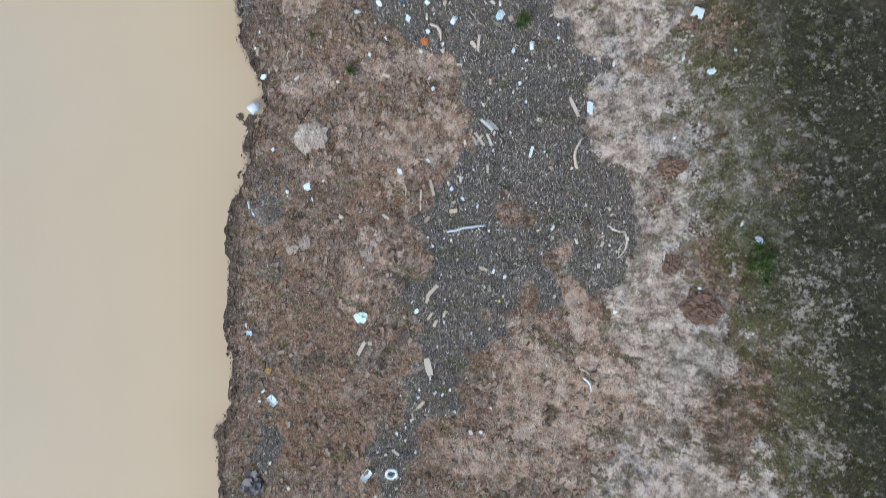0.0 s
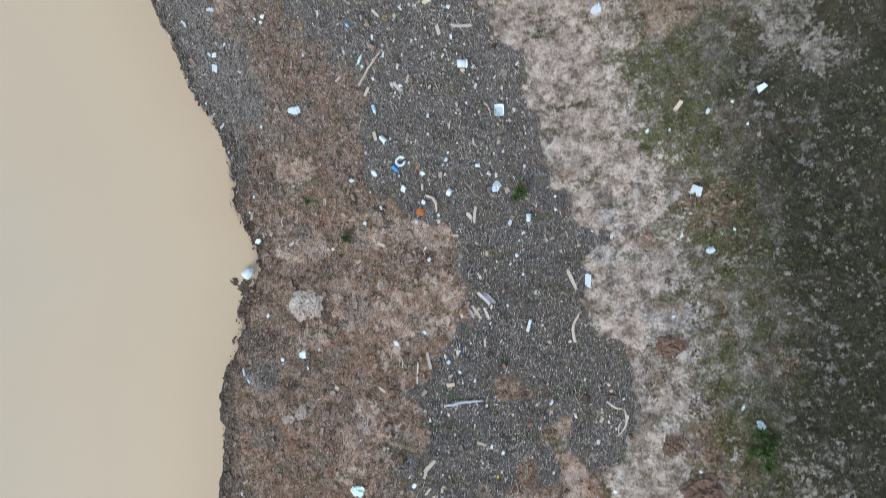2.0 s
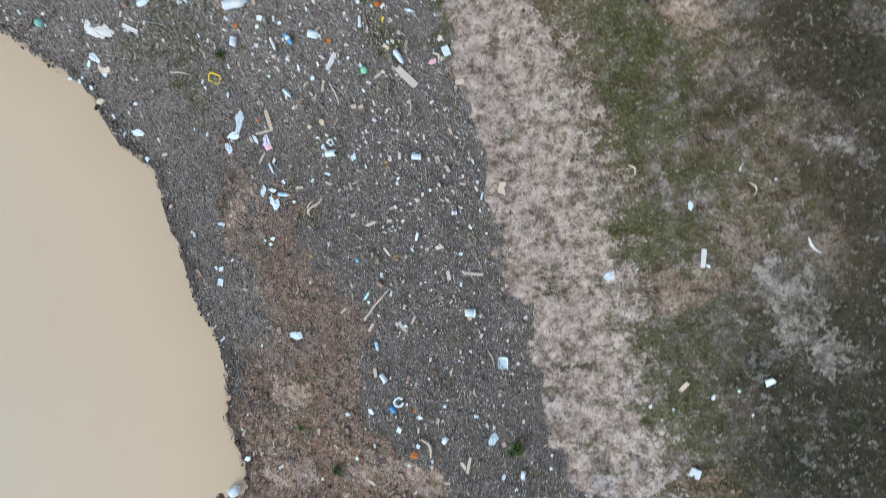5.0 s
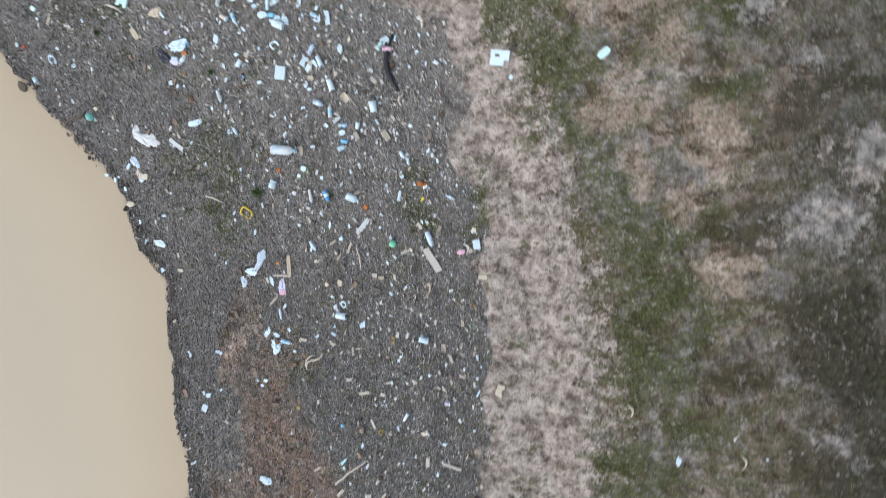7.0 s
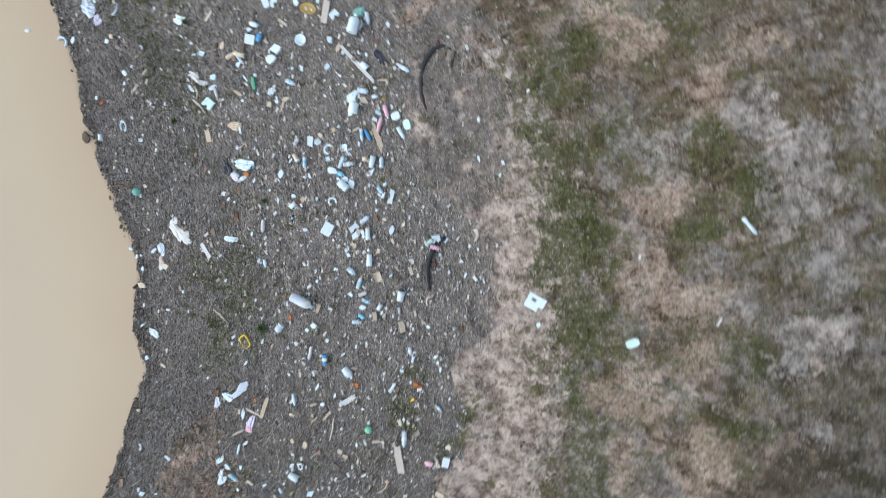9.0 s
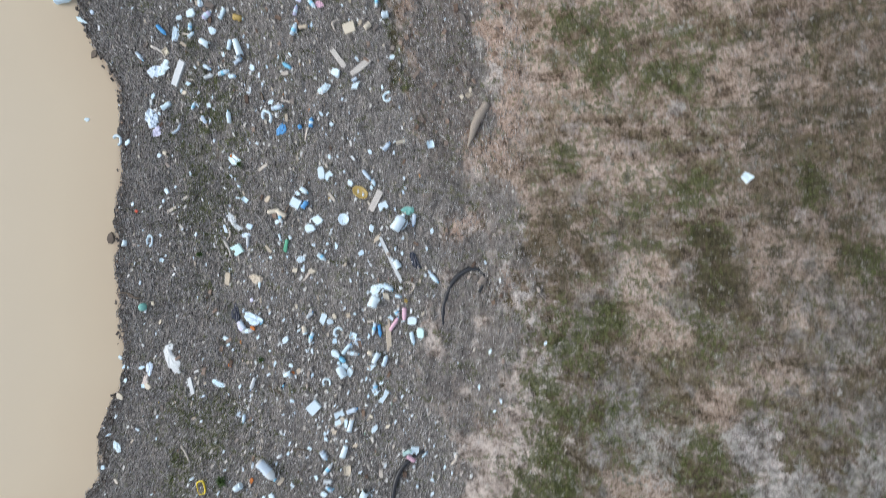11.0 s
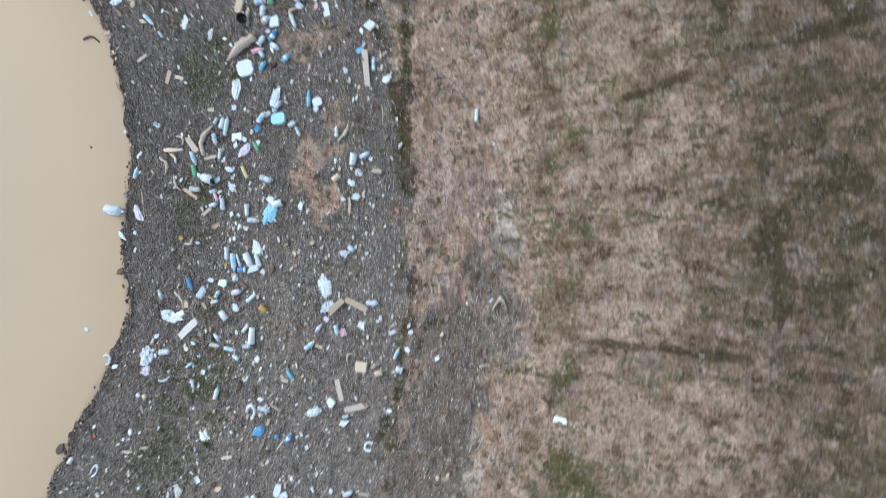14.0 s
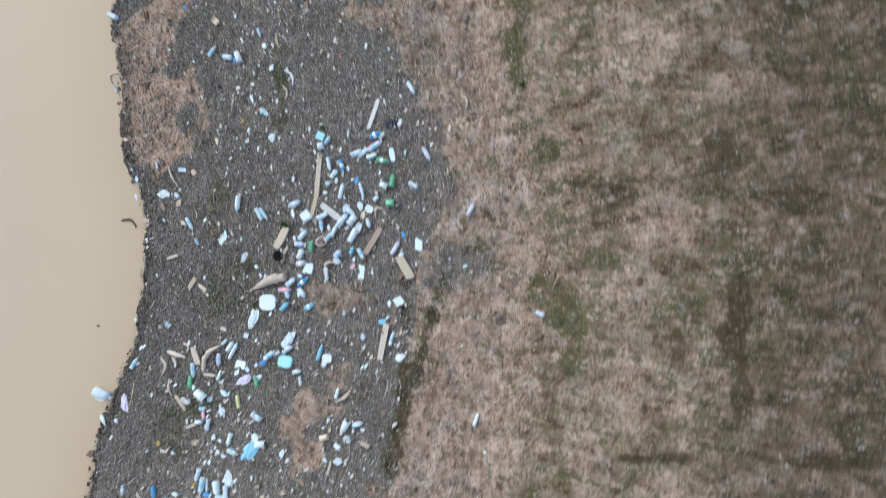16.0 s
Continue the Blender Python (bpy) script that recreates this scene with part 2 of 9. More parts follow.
    col = n.mix(times(wet, 0.6), col, (0.06, 0.047, 0.038))
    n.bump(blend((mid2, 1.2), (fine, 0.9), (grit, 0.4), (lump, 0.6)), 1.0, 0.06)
    return n.done(col, n.math("SUBTRACT", 0.95, times(wet, 0.45)), Specular_IOR_Level=0.25)


def water_material():
    n = Nodes("silty_water")
    col = n.ramp(n.attr("deep"), (0.0, (0.41, 0.30, 0.215)), (0.05, (0.56, 0.46, 0.33)), (0.25, (0.60, 0.51, 0.375)), (0.75, (0.58, 0.513, 0.4)), (1.0, (0.55, 0.5, 0.395)))
    col = n.mix(n.ramp(n.noise(0.35, 3), (0.4, 0.0), (0.65, 0.35)), col, (0.565, 0.485, 0.36))
    n.bump(n.noise(3.0, 3, 0.5, stretch=(1, 0.45, 1)), 0.05, 0.05)
    return n.done(col, 0.16, Specular_IOR_Level=0.5)


def speckled(name, *cols, rough=0.85, grain=60.0):
    """Loose bits: each piece takes one of the colours."""
    n = Nodes(name)
    stops = tuple((i / max(1, len(cols) - 1), c) for i, c in enumerate(cols))
    col = n.mix(n.math("MULTIPLY", n.noise(grain, 4), 0.6), n.ramp(n.island(), *stops), (0.05, 0.042, 0.035), "MULTIPLY")
    return n.done(n.mix(0.78, col, n.ramp(n.island(), *stops)), rough)


M_GROUND, M_WATER = ground_material(), water_material()
M_CHIP = speckled("woody_litter", (0.035, 0.033, 0.032), (0.11, 0.106, 0.103), (0.2, 0.195, 0.19), (0.31, 0.303, 0.298), (0.25, 0.226, 0.198), (0.45, 0.442, 0.436), (0.58, 0.574, 0.57), (0.8, 0.797, 0.793))
M_DASH = speckled("bleached_splinter", (0.14, 0.122, 0.1), (0.24, 0.216, 0.185), (0.34, 0.318, 0.285), (0.44, 0.42, 0.39), (0.58, 0.57, 0.555), (0.36, 0.3, 0.225))
M_CRUMB = speckled("foam_crumb", (0.78, 0.87, 0.93), (0.66, 0.79, 0.9), (0.6, 0.54, 0.45), (0.82, 0.87, 0.9), (0.64, 0.63, 0.6), (0.5, 0.43, 0.34))
M_FLECK = speckled("plastic_fleck", (0.1, 0.35, 0.65), (0.65, 0.25, 0.05), (0.2, 0.5, 0.42), (0.62, 0.5, 0.12), (0.45, 0.6, 0.75), (0.6, 0.12, 0.1), rough=0.4)
M_CLOD = speckled("mud_clod", (0.09, 0.06, 0.045), (0.24, 0.165, 0.12), (0.36, 0.275, 0.22), (0.17, 0.15, 0.135), (0.46, 0.4, 0.35))
M_SHELL = speckled("clay_crumb", (0.3, 0.23, 0.19), (0.5, 0.42, 0.37), (0.58, 0.53, 0.49), (0.4, 0.36, 0.34))
M_BLADE = speckled("grass_blade", (0.04, 0.06, 0.015), (0.08, 0.11, 0.026), (0.125, 0.16, 0.04), (0.18, 0.18, 0.07), (0.1, 0.12, 0.04))
M_STRAW = speckled("dry_straw", (0.15, 0.11, 0.08), (0.34, 0.26, 0.2), (0.47, 0.38, 0.31), (0.22, 0.165, 0.12), (0.55, 0.47, 0.4))
M_PEBBLE = speckled("wet_pebble", (0.025, 0.02, 0.017), (0.06, 0.047, 0.038), (0.12, 0.095, 0.075), (0.04, 0.034, 0.03), rough=0.45)
M_WEED = speckled("weed_leaf", (0.022, 0.045, 0.01), (0.036, 0.078, 0.014), (0.06, 0.12, 0.022), (0.034, 0.064, 0.014))

# ---- the lie of the land: a pond, and its bank rising all round ----
POND = (-14.0, 2.0)
SHORE = [12.7, 12.2, 11.75, 11.78, 11.55, 11.25, 11.12, 11.0, 10.88, 10.88, 11.0, 11.02, 11.32, 11.27, 11.03, 11.12, 11.17, 10.98, 10.88, 10.92, 10.9, 10.97, 11.05, 10.82, 10.78, 10.88,
         10.7, 10.56, 10.46, 10.39, 10.4, 10.42, 10.5, 10.62, 10.68, 10.52, 10.45, 10.46, 10.48, 10.53, 10.55, 10.53, 10.52, 10.49, 10.4, 10.25, 10.26, 10.34, 10.42, 10.52, 10.7]
RISE_S = [-14, -3, -1, 0, 0.4, 1.3, 2.3, 3.0, 4.3, 5.5, 6.2, 6.8, 7.5, 8.2, 8.8, 10, 13, 20, 60, 3000]
RISE_Z = [-2, -0.6, -0.2, 0, 0.09, 0.30, 0.52, 0.67, 0.86, 0.96, 1.03, 1.26, 1.45, 1.61, 1.73, 2.1, 2.5, 2.9, 3.2, 3.2]
# edges of the belts, every 4 degrees round the pond (mud and dark litter: every 2), metres from the water
MUD_IN = [0.25, 0.22, 0.34, 0.28, 0.25, 0.2, 0.12, 0.09, 0.0, 0.09, 0.17, 0.1, 0.23, 0.6, 0.85, 1.1, 1.18, 1.5]
MUD_OUT = [2.91, 2.9, 2.91, 2.91, 2.9, 2.83, 3.05, 3.5, 3.46, 3.32, 3.37, 3.57, 3.52, 3.19, 3.52, 3.7, 3.92, 3.64, 3.5, 2.88, 2.5, 2.44, 2.4, 2.47, 2.61, 2.53, 2.46, 2.37, 2.32, 2.1, 1.5, 1.35, 1.0, -0.5, -1.0]
DARK_OUT = [3.41, 3.36, 3.31, 3.29, 3.29, 3.45, 3.48, 3.79, 4.25, 4.41, 5.12, 6.06, 6.81, 7.01, 6.88, 6.48, 6.08, 5.9, 5.9, 5.55, 5.42, 5.45, 5.26, 5.29, 5.31, 5.35, 5.39, 5.49, 5.66, 5.6, 5.5, 5.5, 5.53, 5.57, 5.49, 5.81, 6.16, 6.08,
            5.93, 5.39, 5.18, 5.38, 5.44, 5.68, 5.53, 5.46, 5.34, 5.18, 5.12, 5.01, 4.91, 4.98, 4.96, 4.97, 4.98, 4.96, 4.94, 4.86, 4.82, 4.77, 4.76, 4.78, 4.77, 4.9, 4.99, 5.13, 5.22, 5.22, 5.11, 5.01, 4.89, 4.83, 4.83, 4.86, 4.88, 4.91]
PALE_IN = [6.9, 6.9, 6.8, 6.6, 6.3, 6.3, 6.8, 6.83]
GRASS_IN = [11.5, 11.3, 11, 10.2, 9.44, 8.77, 8.14, 7.69, 7.57, 7.2, 7.19, 6.99, 6.99, 7.27, 7.26, 7.15, 6.95, 7.14, 7.2, 7.24, 7.3, 7.03, 6.86, 6.76, 6.65, 6.91, 7.24, 7.0, 6.67, 6.51, 6.35, 6.46, 6.5, 6.51, 6.55, 6.17, 6.1, 6.1]
GREENNESS = [0.3, 0.3, 0.4, 0.5, 0.76, 0.76, 0.76, 0.76, 0.76, 0.76, 0.62, 0.51, 0.45, 0.43, 0.41, 0.43, 0.43, 0.45, 0.35, 0.33, 0.31, 0.29, 0.27, 0.25, 0.23, 0.21, 0.21, 0.28, 0.28, 0.28, 0.32, 0.34, 0.34, 0.32, 0.3, 0.3, 0.3, 0.3]


def lattice(x, y, seed):
    """Smooth random hills, one metre apart, from 0 to 1."""
    table = np.random.RandomState(seed).rand(256, 256)
    i, j = np.floor(x).astype(int), np.floor(y).astype(int)
    u, v = x - i, y - j
    u, v = u * u * (3 - 2 * u), v * v * (3 - 2 * v)
    a, b = table[i % 256, j % 256], table[(i + 1) % 256, j % 256]
    c, d = table[i % 256, (j + 1) % 256], table[(i + 1) % 256, (j + 1) % 256]
    return (a * (1 - u) + b * u) * (1 - v) + (c * (1 - u) + d * u) * v


def rough(x, y, per_metre, octaves=4, seed=3):
    """Rough hills round zero, within about half a unit."""
    out, size, total = 0.0, 1.0, 0.0
    for k in range(octaves):
        a = 0.6 * k
        out = out + size * lattice((x * math.cos(a) - y * math.sin(a)) * per_metre + 17.3 * k, (x * math.sin(a) + y * math.cos(a)) * per_metre + 9.1 * k, seed + k)
        total += size
        per_metre, size = per_metre * 2.1, size * 0.55
    return out / total - 0.5


def table(values, th, start=-32.0, step=4.0):
    return np.interp(th, start + step * np.arange(len(values)), values, period=360.0)


def polar(x, y):
    """The angle round the pond in degrees, and the distance up from the water's edge."""
    th = np.degrees(np.arctan2(y - POND[1], x - POND[0]))
    return th, np.hypot(x - POND[0], y - POND[1]) - table(SHORE, th, -33.0, 3.0)


def smooth(a, b, v):
    u = np.clip((v - a) / (b - a), 0, 1)
    return u * u * (3 - 2 * u)


def litter_edge(x, y, th, s):
    """How far a place lies beyond the ragged outer edge of the dark litter."""
    return s - table(DARK_OUT, th, -32.0, 2.0) + 0.25 * rough(x, y, 1.7, 4, 11) + 0.62 * rough(x, y, 3.6, 4, 13)


PATCHES = []


def patch(zone, x, y, long, wide, turn=0.0, strength=1.0):
    PATCHES.append((zone, x, y, long, wide, radians(turn), strength))


patch("mud", -14.06, 16.17, 0.57, 0.43, 85, 0.55)
patch("mud", -12.17, 15.72, 0.48, 0.90, 85, 0.62)
patch("pale", -11.06, 16.94, 0.42, 0.17, 85, 0.9)
patch("mud", 2.66, -0.70, 0.21, 0.65, 8, 0.9)
patch("mud", 1.68, 0.63, 0.33, 0.19, 0, 0.8)
patch("mud", -17.42, 12.34, 0.70, 1.71, 96, 0.95)
patch("mud", -18.88, 15.89, 0.56, 0.23, 96, 0.6)
patch("mud", -11.44, 15.78, 0.28, 0.38, 66, 0.8)
patch("silt", -8.90, 17.40, 0.46, 1.58, 66, 0.8)
patch("silt", -9.55, 18.19, 0.46, 0.82, 66, 0.8)
patch("silt", -3.04, 14.44, 0.65, 1.30, 30, 0.8)
patch("silt", -1.71, 13.13, 0.56, 0.65, 40, 0.8)
patch("pale", -2.73, 14.21, 0.32, 0.37, 40, 0.9)
patch("pale", -3.28, 14.00, 0.28, 0.23, 40, 0.8)
patch("dark", -16.35, 17.46, 0.28, 0.56, 96, 0.9)
patch("dark", -14.81, 17.91, 0.37, 0.42, 96, 0.9)
patch("green", -8.98, 13.35, 0.44, 0.74, 85, 0.8)
patch("green", -14.20, 14.18, 0.44, 0.49, 85, 0.5)
patch("green", -9.27, 13.33, 0.39, 0.59, 66, 0.75)
patch("green", -7.56, 12.32, 0.34, 0.59, 66, 0.6)
patch("green", -4.46, 10.10, 0.69, 0.69, 18, 0.55)
patch("green", -0.82, 10.40, 0.19, 0.37, 18, 0.7)
patch("green", 0.04, 10.92, 0.14, 0.65, 18, 0.7)
patch("green", -4.16, 9.58, 0.40, 0.59, 40, 0.5)
patch("green", -13.05, 17.37, 0.13, 1.40, 81, 0.8)
patch("scrape", -12.59, 17.33, 0.09, 1.77, 81, 0.8)
patch("scrape", -8.06, 16.33, 0.08, 1.12, 56, 0.7)
patch("mud", 4.62, -0.90, 0.28, 0.23, 0, 1.0)
patch("mud", 4.15, 1.34, 0.25, 0.20, 0, 1.0)
patch("mud", 4.21, -0.22, 0.16, 0.12, 0, 1.0)
patch("mud", 4.06, 0.84, 0.27, 0.45, 0, 0.5)
patch("pale", 4.22, 0.51, 0.16, 0.31, 0, 1.0)
patch("pale", 3.17, 2.59, 0.36, 0.14, 5, 1.0)
patch("pale", 3.14, 2.15, 0.19, 0.24, 0, 1.0)
patch("pale", 2.96, 3.57, 0.21, 0.33, 0, 1.0)
patch("pale", 2.68, 4.05, 0.38, 0.21, 0, 1.0)
patch("pale", 3.65, 1.88, 0.46, 0.55, 0, 0.9)
patch("mud", 3.94, 3.05, 0.27, 0.18, 0, 0.7)
patch("pale", 0.50, 3.18, 0.43, 0.17, -10, 0.7)
patch("pale", -1.82, 2.00, 0.32, 0.26, 0, 1.0)
patch("mud", 5.27, -1.87, 0.52, 0.35, -30, 0.6)
patch("pale", 5.10, 13.34, 0.48, 0.48, 18, 0.8)
patch("pale", 4.80, 12.20, 0.73, 0.24, 48, 0.6)
patch("silt", -2.49, 13.93, 0.46, 1.58, 40, 0.65)
patch("silt", -1.28, 12.25, 0.37, 0.83, 18, 0.8)
patch("pale", 0.48, 17.47, 0.49, 0.65, 40, 0.6)
patch("pale", 2.91, 15.32, 0.49, 0.49, 40, 0.7)
patch("pale", 0.03, 12.31, 0.27, 0.55, 40, 0.8)
patch("pale", -16.00, 18.61, 0.55, 0.64, 96, 0.8)
patch("pale", -15.72, 17.72, 0.28, 0.56, 106, 0.9)
patch("pale", -10.62, 18.56, 0.27, 0.64, 93, 0.8)
patch("pale", -10.33, 18.63, 0.27, 0.54, 86, 0.8)
patch("crust", 0.50, 3.15, 0.43, 0.19, 0, 1.0)
patch("crust", 0.55, 2.27, 0.48, 0.24, 0, 1.0)
patch("crust", 0.11, 1.84, 0.48, 0.29, 0, 0.9)
patch("crust", -1.89, 2.92, 0.41, 0.25, 0, 0.8)
patch("crust", -0.66, -0.09, 0.39, 0.59, 0, 0.9)
patch("crust", -0.86, -0.62, 0.34, 0.29, 0, 0.8)
patch("crust", 2.19, -1.98, 0.84, 0.47, -30, 1.0)
patch("crust", 2.57, -2.73, 0.65, 0.56, 0, 1.0)
patch("crust", 3.31, -2.22, 0.36, 0.73, 0, 0.8)
patch("crust", -1.67, 1.40, 0.30, 0.20, 0, 0.8)
patch("crust", -0.72, 3.25, 0.40, 0.30, 0, 0.8)
patch("crust", 1.63, -3.69, 0.85, 0.38, 0, 0.8)
patch("crust", 2.67, -0.65, 0.17, 0.56, 8, 1.0)
patch("crust", -1.98, 4.26, 0.28, 0.30, 3, 0.8)
patch("crust", 0.21, 3.27, 0.47, 0.24, 3, 0.9)
patch("crust", -3.11, 7.41, 0.14, 0.49, -22, 0.7)
patch("rust", -1.66, -1.17, 0.90, 0.70, 0, 0.9)
patch("rust", -0.77, 2.37, 0.69, 0.59, 0, 0.9)
patch("rust", 0.59, 1.45, 0.48, 0.58, 0, 0.9)
patch("rust", -1.66, -2.65, 0.80, 0.90, 0, 1.0)
patch("rust", 2.20, -0.94, 0.75, 0.38, -20, 1.0)
patch("rust", 1.25, -1.70, 0.57, 0.47, 0, 0.9)
patch("rust", -0.86, 0.99, 0.59, 0.59, 0, 0.8)
patch("rust", 0.68, -3.52, 0.76, 0.67, 0, 0.8)
patch("rust", -1.24, 5.37, 0.24, 0.58, 3, 0.8)
patch("rust", -1.25, 3.33, 0.39, 0.59, 3, 0.9)
patch("rust", -1.94, 7.20, 0.19, 0.58, 14, 0.7)
patch("mud", 2.19, -2.46, 1.03, 1.41, 0, 1.0)
patch("mud", 3.25, -2.96, 0.27, 1.00, 0, 0.8)
patch("mud", 5.02, -2.76, 0.61, 0.78, 0, 0.7)
patch("dark", -2.59, 0.51, 0.33, 0.37, 0, 0.5)
patch("dark", -2.64, -0.39, 0.36, 0.36, 0, 0.45)
patch("dark", 0.40, -2.38, 0.43, 0.48, 0, 0.9)
patch("dark", -2.57, -3.48, 0.25, 0.51, 0, 0.7)
patch("dark", -3.07, 6.16, 0.40, 0.60, -22, 0.9)
patch("dark", -2.75, 5.49, 0.25, 0.60, -17, 0.7)
patch("silt", -7.51, 16.94, 0.65, 2.04, 61, 0.95)
patch("silt", -9.15, 18.14, 0.46, 0.92, 61, 0.9)
patch("silt", -5.80, 15.80, 0.51, 1.30, 61, 0.95)
patch("silt", -3.77, 14.90, 0.60, 1.02, 61, 0.9)
patch("silt", -2.30, 13.01, 0.47, 1.49, 34, 0.65)
patch("silt", -2.83, 14.33, 0.56, 1.11, 34, 0.6)
patch("silt", -1.24, 12.36, 0.46, 0.83, 14, 0.9)
patch("crust", -4.98, 15.56, 0.37, 0.28, 61, 1.0)
patch("crust", -2.39, 14.37, 0.37, 0.55, 40, 0.6)
patch("silt", -4.22, 15.70, 0.55, 0.82, 66, 0.95)
patch("silt", -4.98, 16.24, 0.41, 0.55, 66, 0.7)
patch("pale", -15.89, 17.79, 0.42, 0.37, 92, 1.0)
patch("pale", -15.25, 18.28, 0.37, 0.83, 92, 0.8)
patch("pale", -16.63, 17.95, 0.32, 0.55, 92, 0.7)
patch("crust", -14.12, 17.76, 0.46, 0.56, 92, 1.0)
patch("crust", -12.72, 17.63, 0.37, 0.65, 92, 0.8)
patch("silt", -16.01, 17.28, 0.26, 0.56, 92, 0.9)
patch("mud", 4.88, 3.60, 0.51, 0.32, -3, 0.8)
patch("mud", 4.79, -0.35, 0.32, 0.45, 0, 0.8)
patch("scrape", 5.34, -2.21, 0.61, 0.44, 3, 0.6)
patch("scrape", 4.92, -3.11, 0.47, 0.53, 4, 0.6)
patch("mud", 5.95, 1.07, 0.45, 0.36, -2, 0.5)
patch("green", 5.50, -1.41, 0.46, 0.53, 2, 0.6)
patch("green", 6.36, 3.01, 0.74, 0.90, -5, 0.9)
patch("green", 6.51, 0.53, 0.43, 0.69, -1, 0.9)
patch("green", 5.50, -1.05, 0.37, 0.26, 2, 0.85)
patch("scrape", 6.66, 0.44, 0.36, 0.52, -1, 0.9)
patch("scrape", 6.97, 3.06, 0.45, 1.07, -4, 0.7)
patch("scrape", 6.93, -1.53, 0.33, 1.03, 0, 0.6)
patch("chalk", 4.74, 1.74, 0.66, 1.37, -2, 0.36)
patch("chalk", 6.05, -1.04, 0.43, 0.96, 2, 0.45)
patch("chalk", 4.47, -1.79, 0.34, 0.45, 1, 0.8)
patch("chalk", 5.01, -1.78, 0.10, 0.19, 1, 1)
patch("chalk", 6.22, -3.10, 0.29, 0.59, 6, 0.5)
patch("chalk", 4.76, -1.07, 0.21, 0.27, 1, 0.8)
patch("pale", 3.90, 1.95, 0.49, 0.65, -3, 1)
patch("pale", 4.22, 0.65, 0.12, 0.41, -0, 1)
patch("pale", 3.85, -0.91, 0.43, 0.37, 1, 0.9)
patch("pale", 3.66, -3.64, 0.51, 0.45, 3, 1)
patch("pale", 3.68, -2.28, 0.58, 0.46, 3, 0.9)
patch("pale", 3.14, 2.00, 0.16, 0.28, -3, 1)
patch("pale", 3.14, 2.66, 0.28, 0.13, 0, 1)
patch("crust", 2.56, -2.44, 0.95, 0.84, 4, 1)
patch("crust", 2.19, -1.88, 0.56, 0.37, 1, 1)
patch("crust", 2.75, -1.13, 0.13, 0.84, 1, 0.9)
patch("crust", 0.31, 3.11, 0.38, 0.19, -2, 1)
patch("crust", -0.66, -0.09, 0.58, 0.39, 0, 0.8)
patch("crust", -0.08, 1.95, 0.86, 0.59, -2, 0.9)
patch("crust", -0.87, 2.18, 0.40, 0.50, -3, 0.8)
patch("crust", 0.97, -3.41, 0.57, 0.46, 1, 0.8)
patch("rust", -1.66, -1.17, 0.80, 0.59, 1, 0.85)
patch("rust", -0.86, 1.38, 0.59, 0.78, -1, 0.85)
patch("rust", 0.68, -2.84, 0.57, 0.58, 0, 0.85)
patch("rust", -1.66, -2.95, 1.10, 0.86, 3, 0.85)
patch("rust", 2.00, -1.03, 0.46, 0.38, 1, 0.85)
patch("rust", -2.48, -0.39, 0.42, 0.60, 0, 0.85)
patch("dark", -1.06, 1.18, 0.25, 0.14, -1, 0.5)
patch("green", 3.50, 9.26, 0.49, 0.34, -1, 0.85)
patch("green", 3.60, 7.62, 0.42, 0.52, 0, 0.85)
patch("green", 3.97, 5.49, 0.33, 0.54, 2, 0.85)
patch("green", 4.40, 4.71, 0.49, 0.36, 3, 0.85)
patch("green", 4.45, 5.86, 0.23, 0.36, 2, 0.85)
patch("green", 3.95, 8.56, 0.50, 0.43, 0, 0.7)
patch("scrape", 5.97, 8.43, 0.47, 0.41, 0, 0.7)
patch("scrape", 6.57, 6.43, 0.45, 0.51, 1, 0.7)
patch("scrape", 6.83, 3.13, 0.56, 0.98, 6, 0.6)
patch("scrape", 5.74, 3.99, 1.10, 1.05, 5, 0.5)
patch("straw", 4.48, 6.75, 0.49, 0.35, 1, 0.85)
patch("straw", 4.85, 7.45, 0.47, 0.43, -0, 0.6)
patch("straw", 5.22, 4.75, 0.39, 0.53, 3, 0.6)
patch("straw", 6.21, 7.44, 0.45, 0.33, 0, 0.6)
patch("straw", 4.00, 6.56, 0.32, 0.27, 0, 0.85)
patch("chalk", 5.60, 6.68, 0.43, 0.52, 0, 0.8)
patch("chalk", 6.38, 5.75, 0.34, 0.34, 2, 0.7)
patch("chalk", 5.56, 8.03, 0.23, 0.21, -0, 0.8)
patch("chalk", 6.10, 9.01, 0.38, 0.25, -1, 0.7)
patch("green", -0.71, 14.29, 0.34, 0.61, 18, 0.85)
patch("green", 0.28, 13.53, 0.43, 0.70, 21, 0.95)
patch("green", 0.87, 12.81, 0.34, 0.44, 21, 0.9)
patch("green", 2.72, 11.08, 0.49, 0.53, 24, 0.85)
patch("green", 3.28, 10.37, 0.58, 0.61, 24, 0.95)
patch("green", 3.33, 9.14, 0.49, 0.53, 26, 0.9)
patch("green", 2.56, 14.72, 0.31, 0.34, 20, 0.85)
patch("green", 3.33, 11.73, 0.45, 0.43, 24, 0.7)
patch("green", 2.81, 9.76, 0.26, 0.44, 24, 0.85)
patch("scrape", 3.95, 11.81, 0.51, 0.51, 24, 0.7)
patch("scrape", 5.72, 10.57, 0.85, 0.91, 24, 0.9)
patch("scrape", 4.66, 9.50, 0.59, 0.52, 28, 0.6)
patch("scrape", 4.84, 13.47, 0.43, 0.50, 23, 0.7)
patch("scrape", 4.94, 10.78, 0.48, 0.33, 24, 0.7)
patch("chalk", 2.84, 15.10, 0.38, 0.50, 20, 0.85)
patch("chalk", 3.26, 15.71, 0.33, 0.34, 22, 0.8)
patch("chalk", 5.12, 13.41, 0.27, 0.34, 23, 0.9)
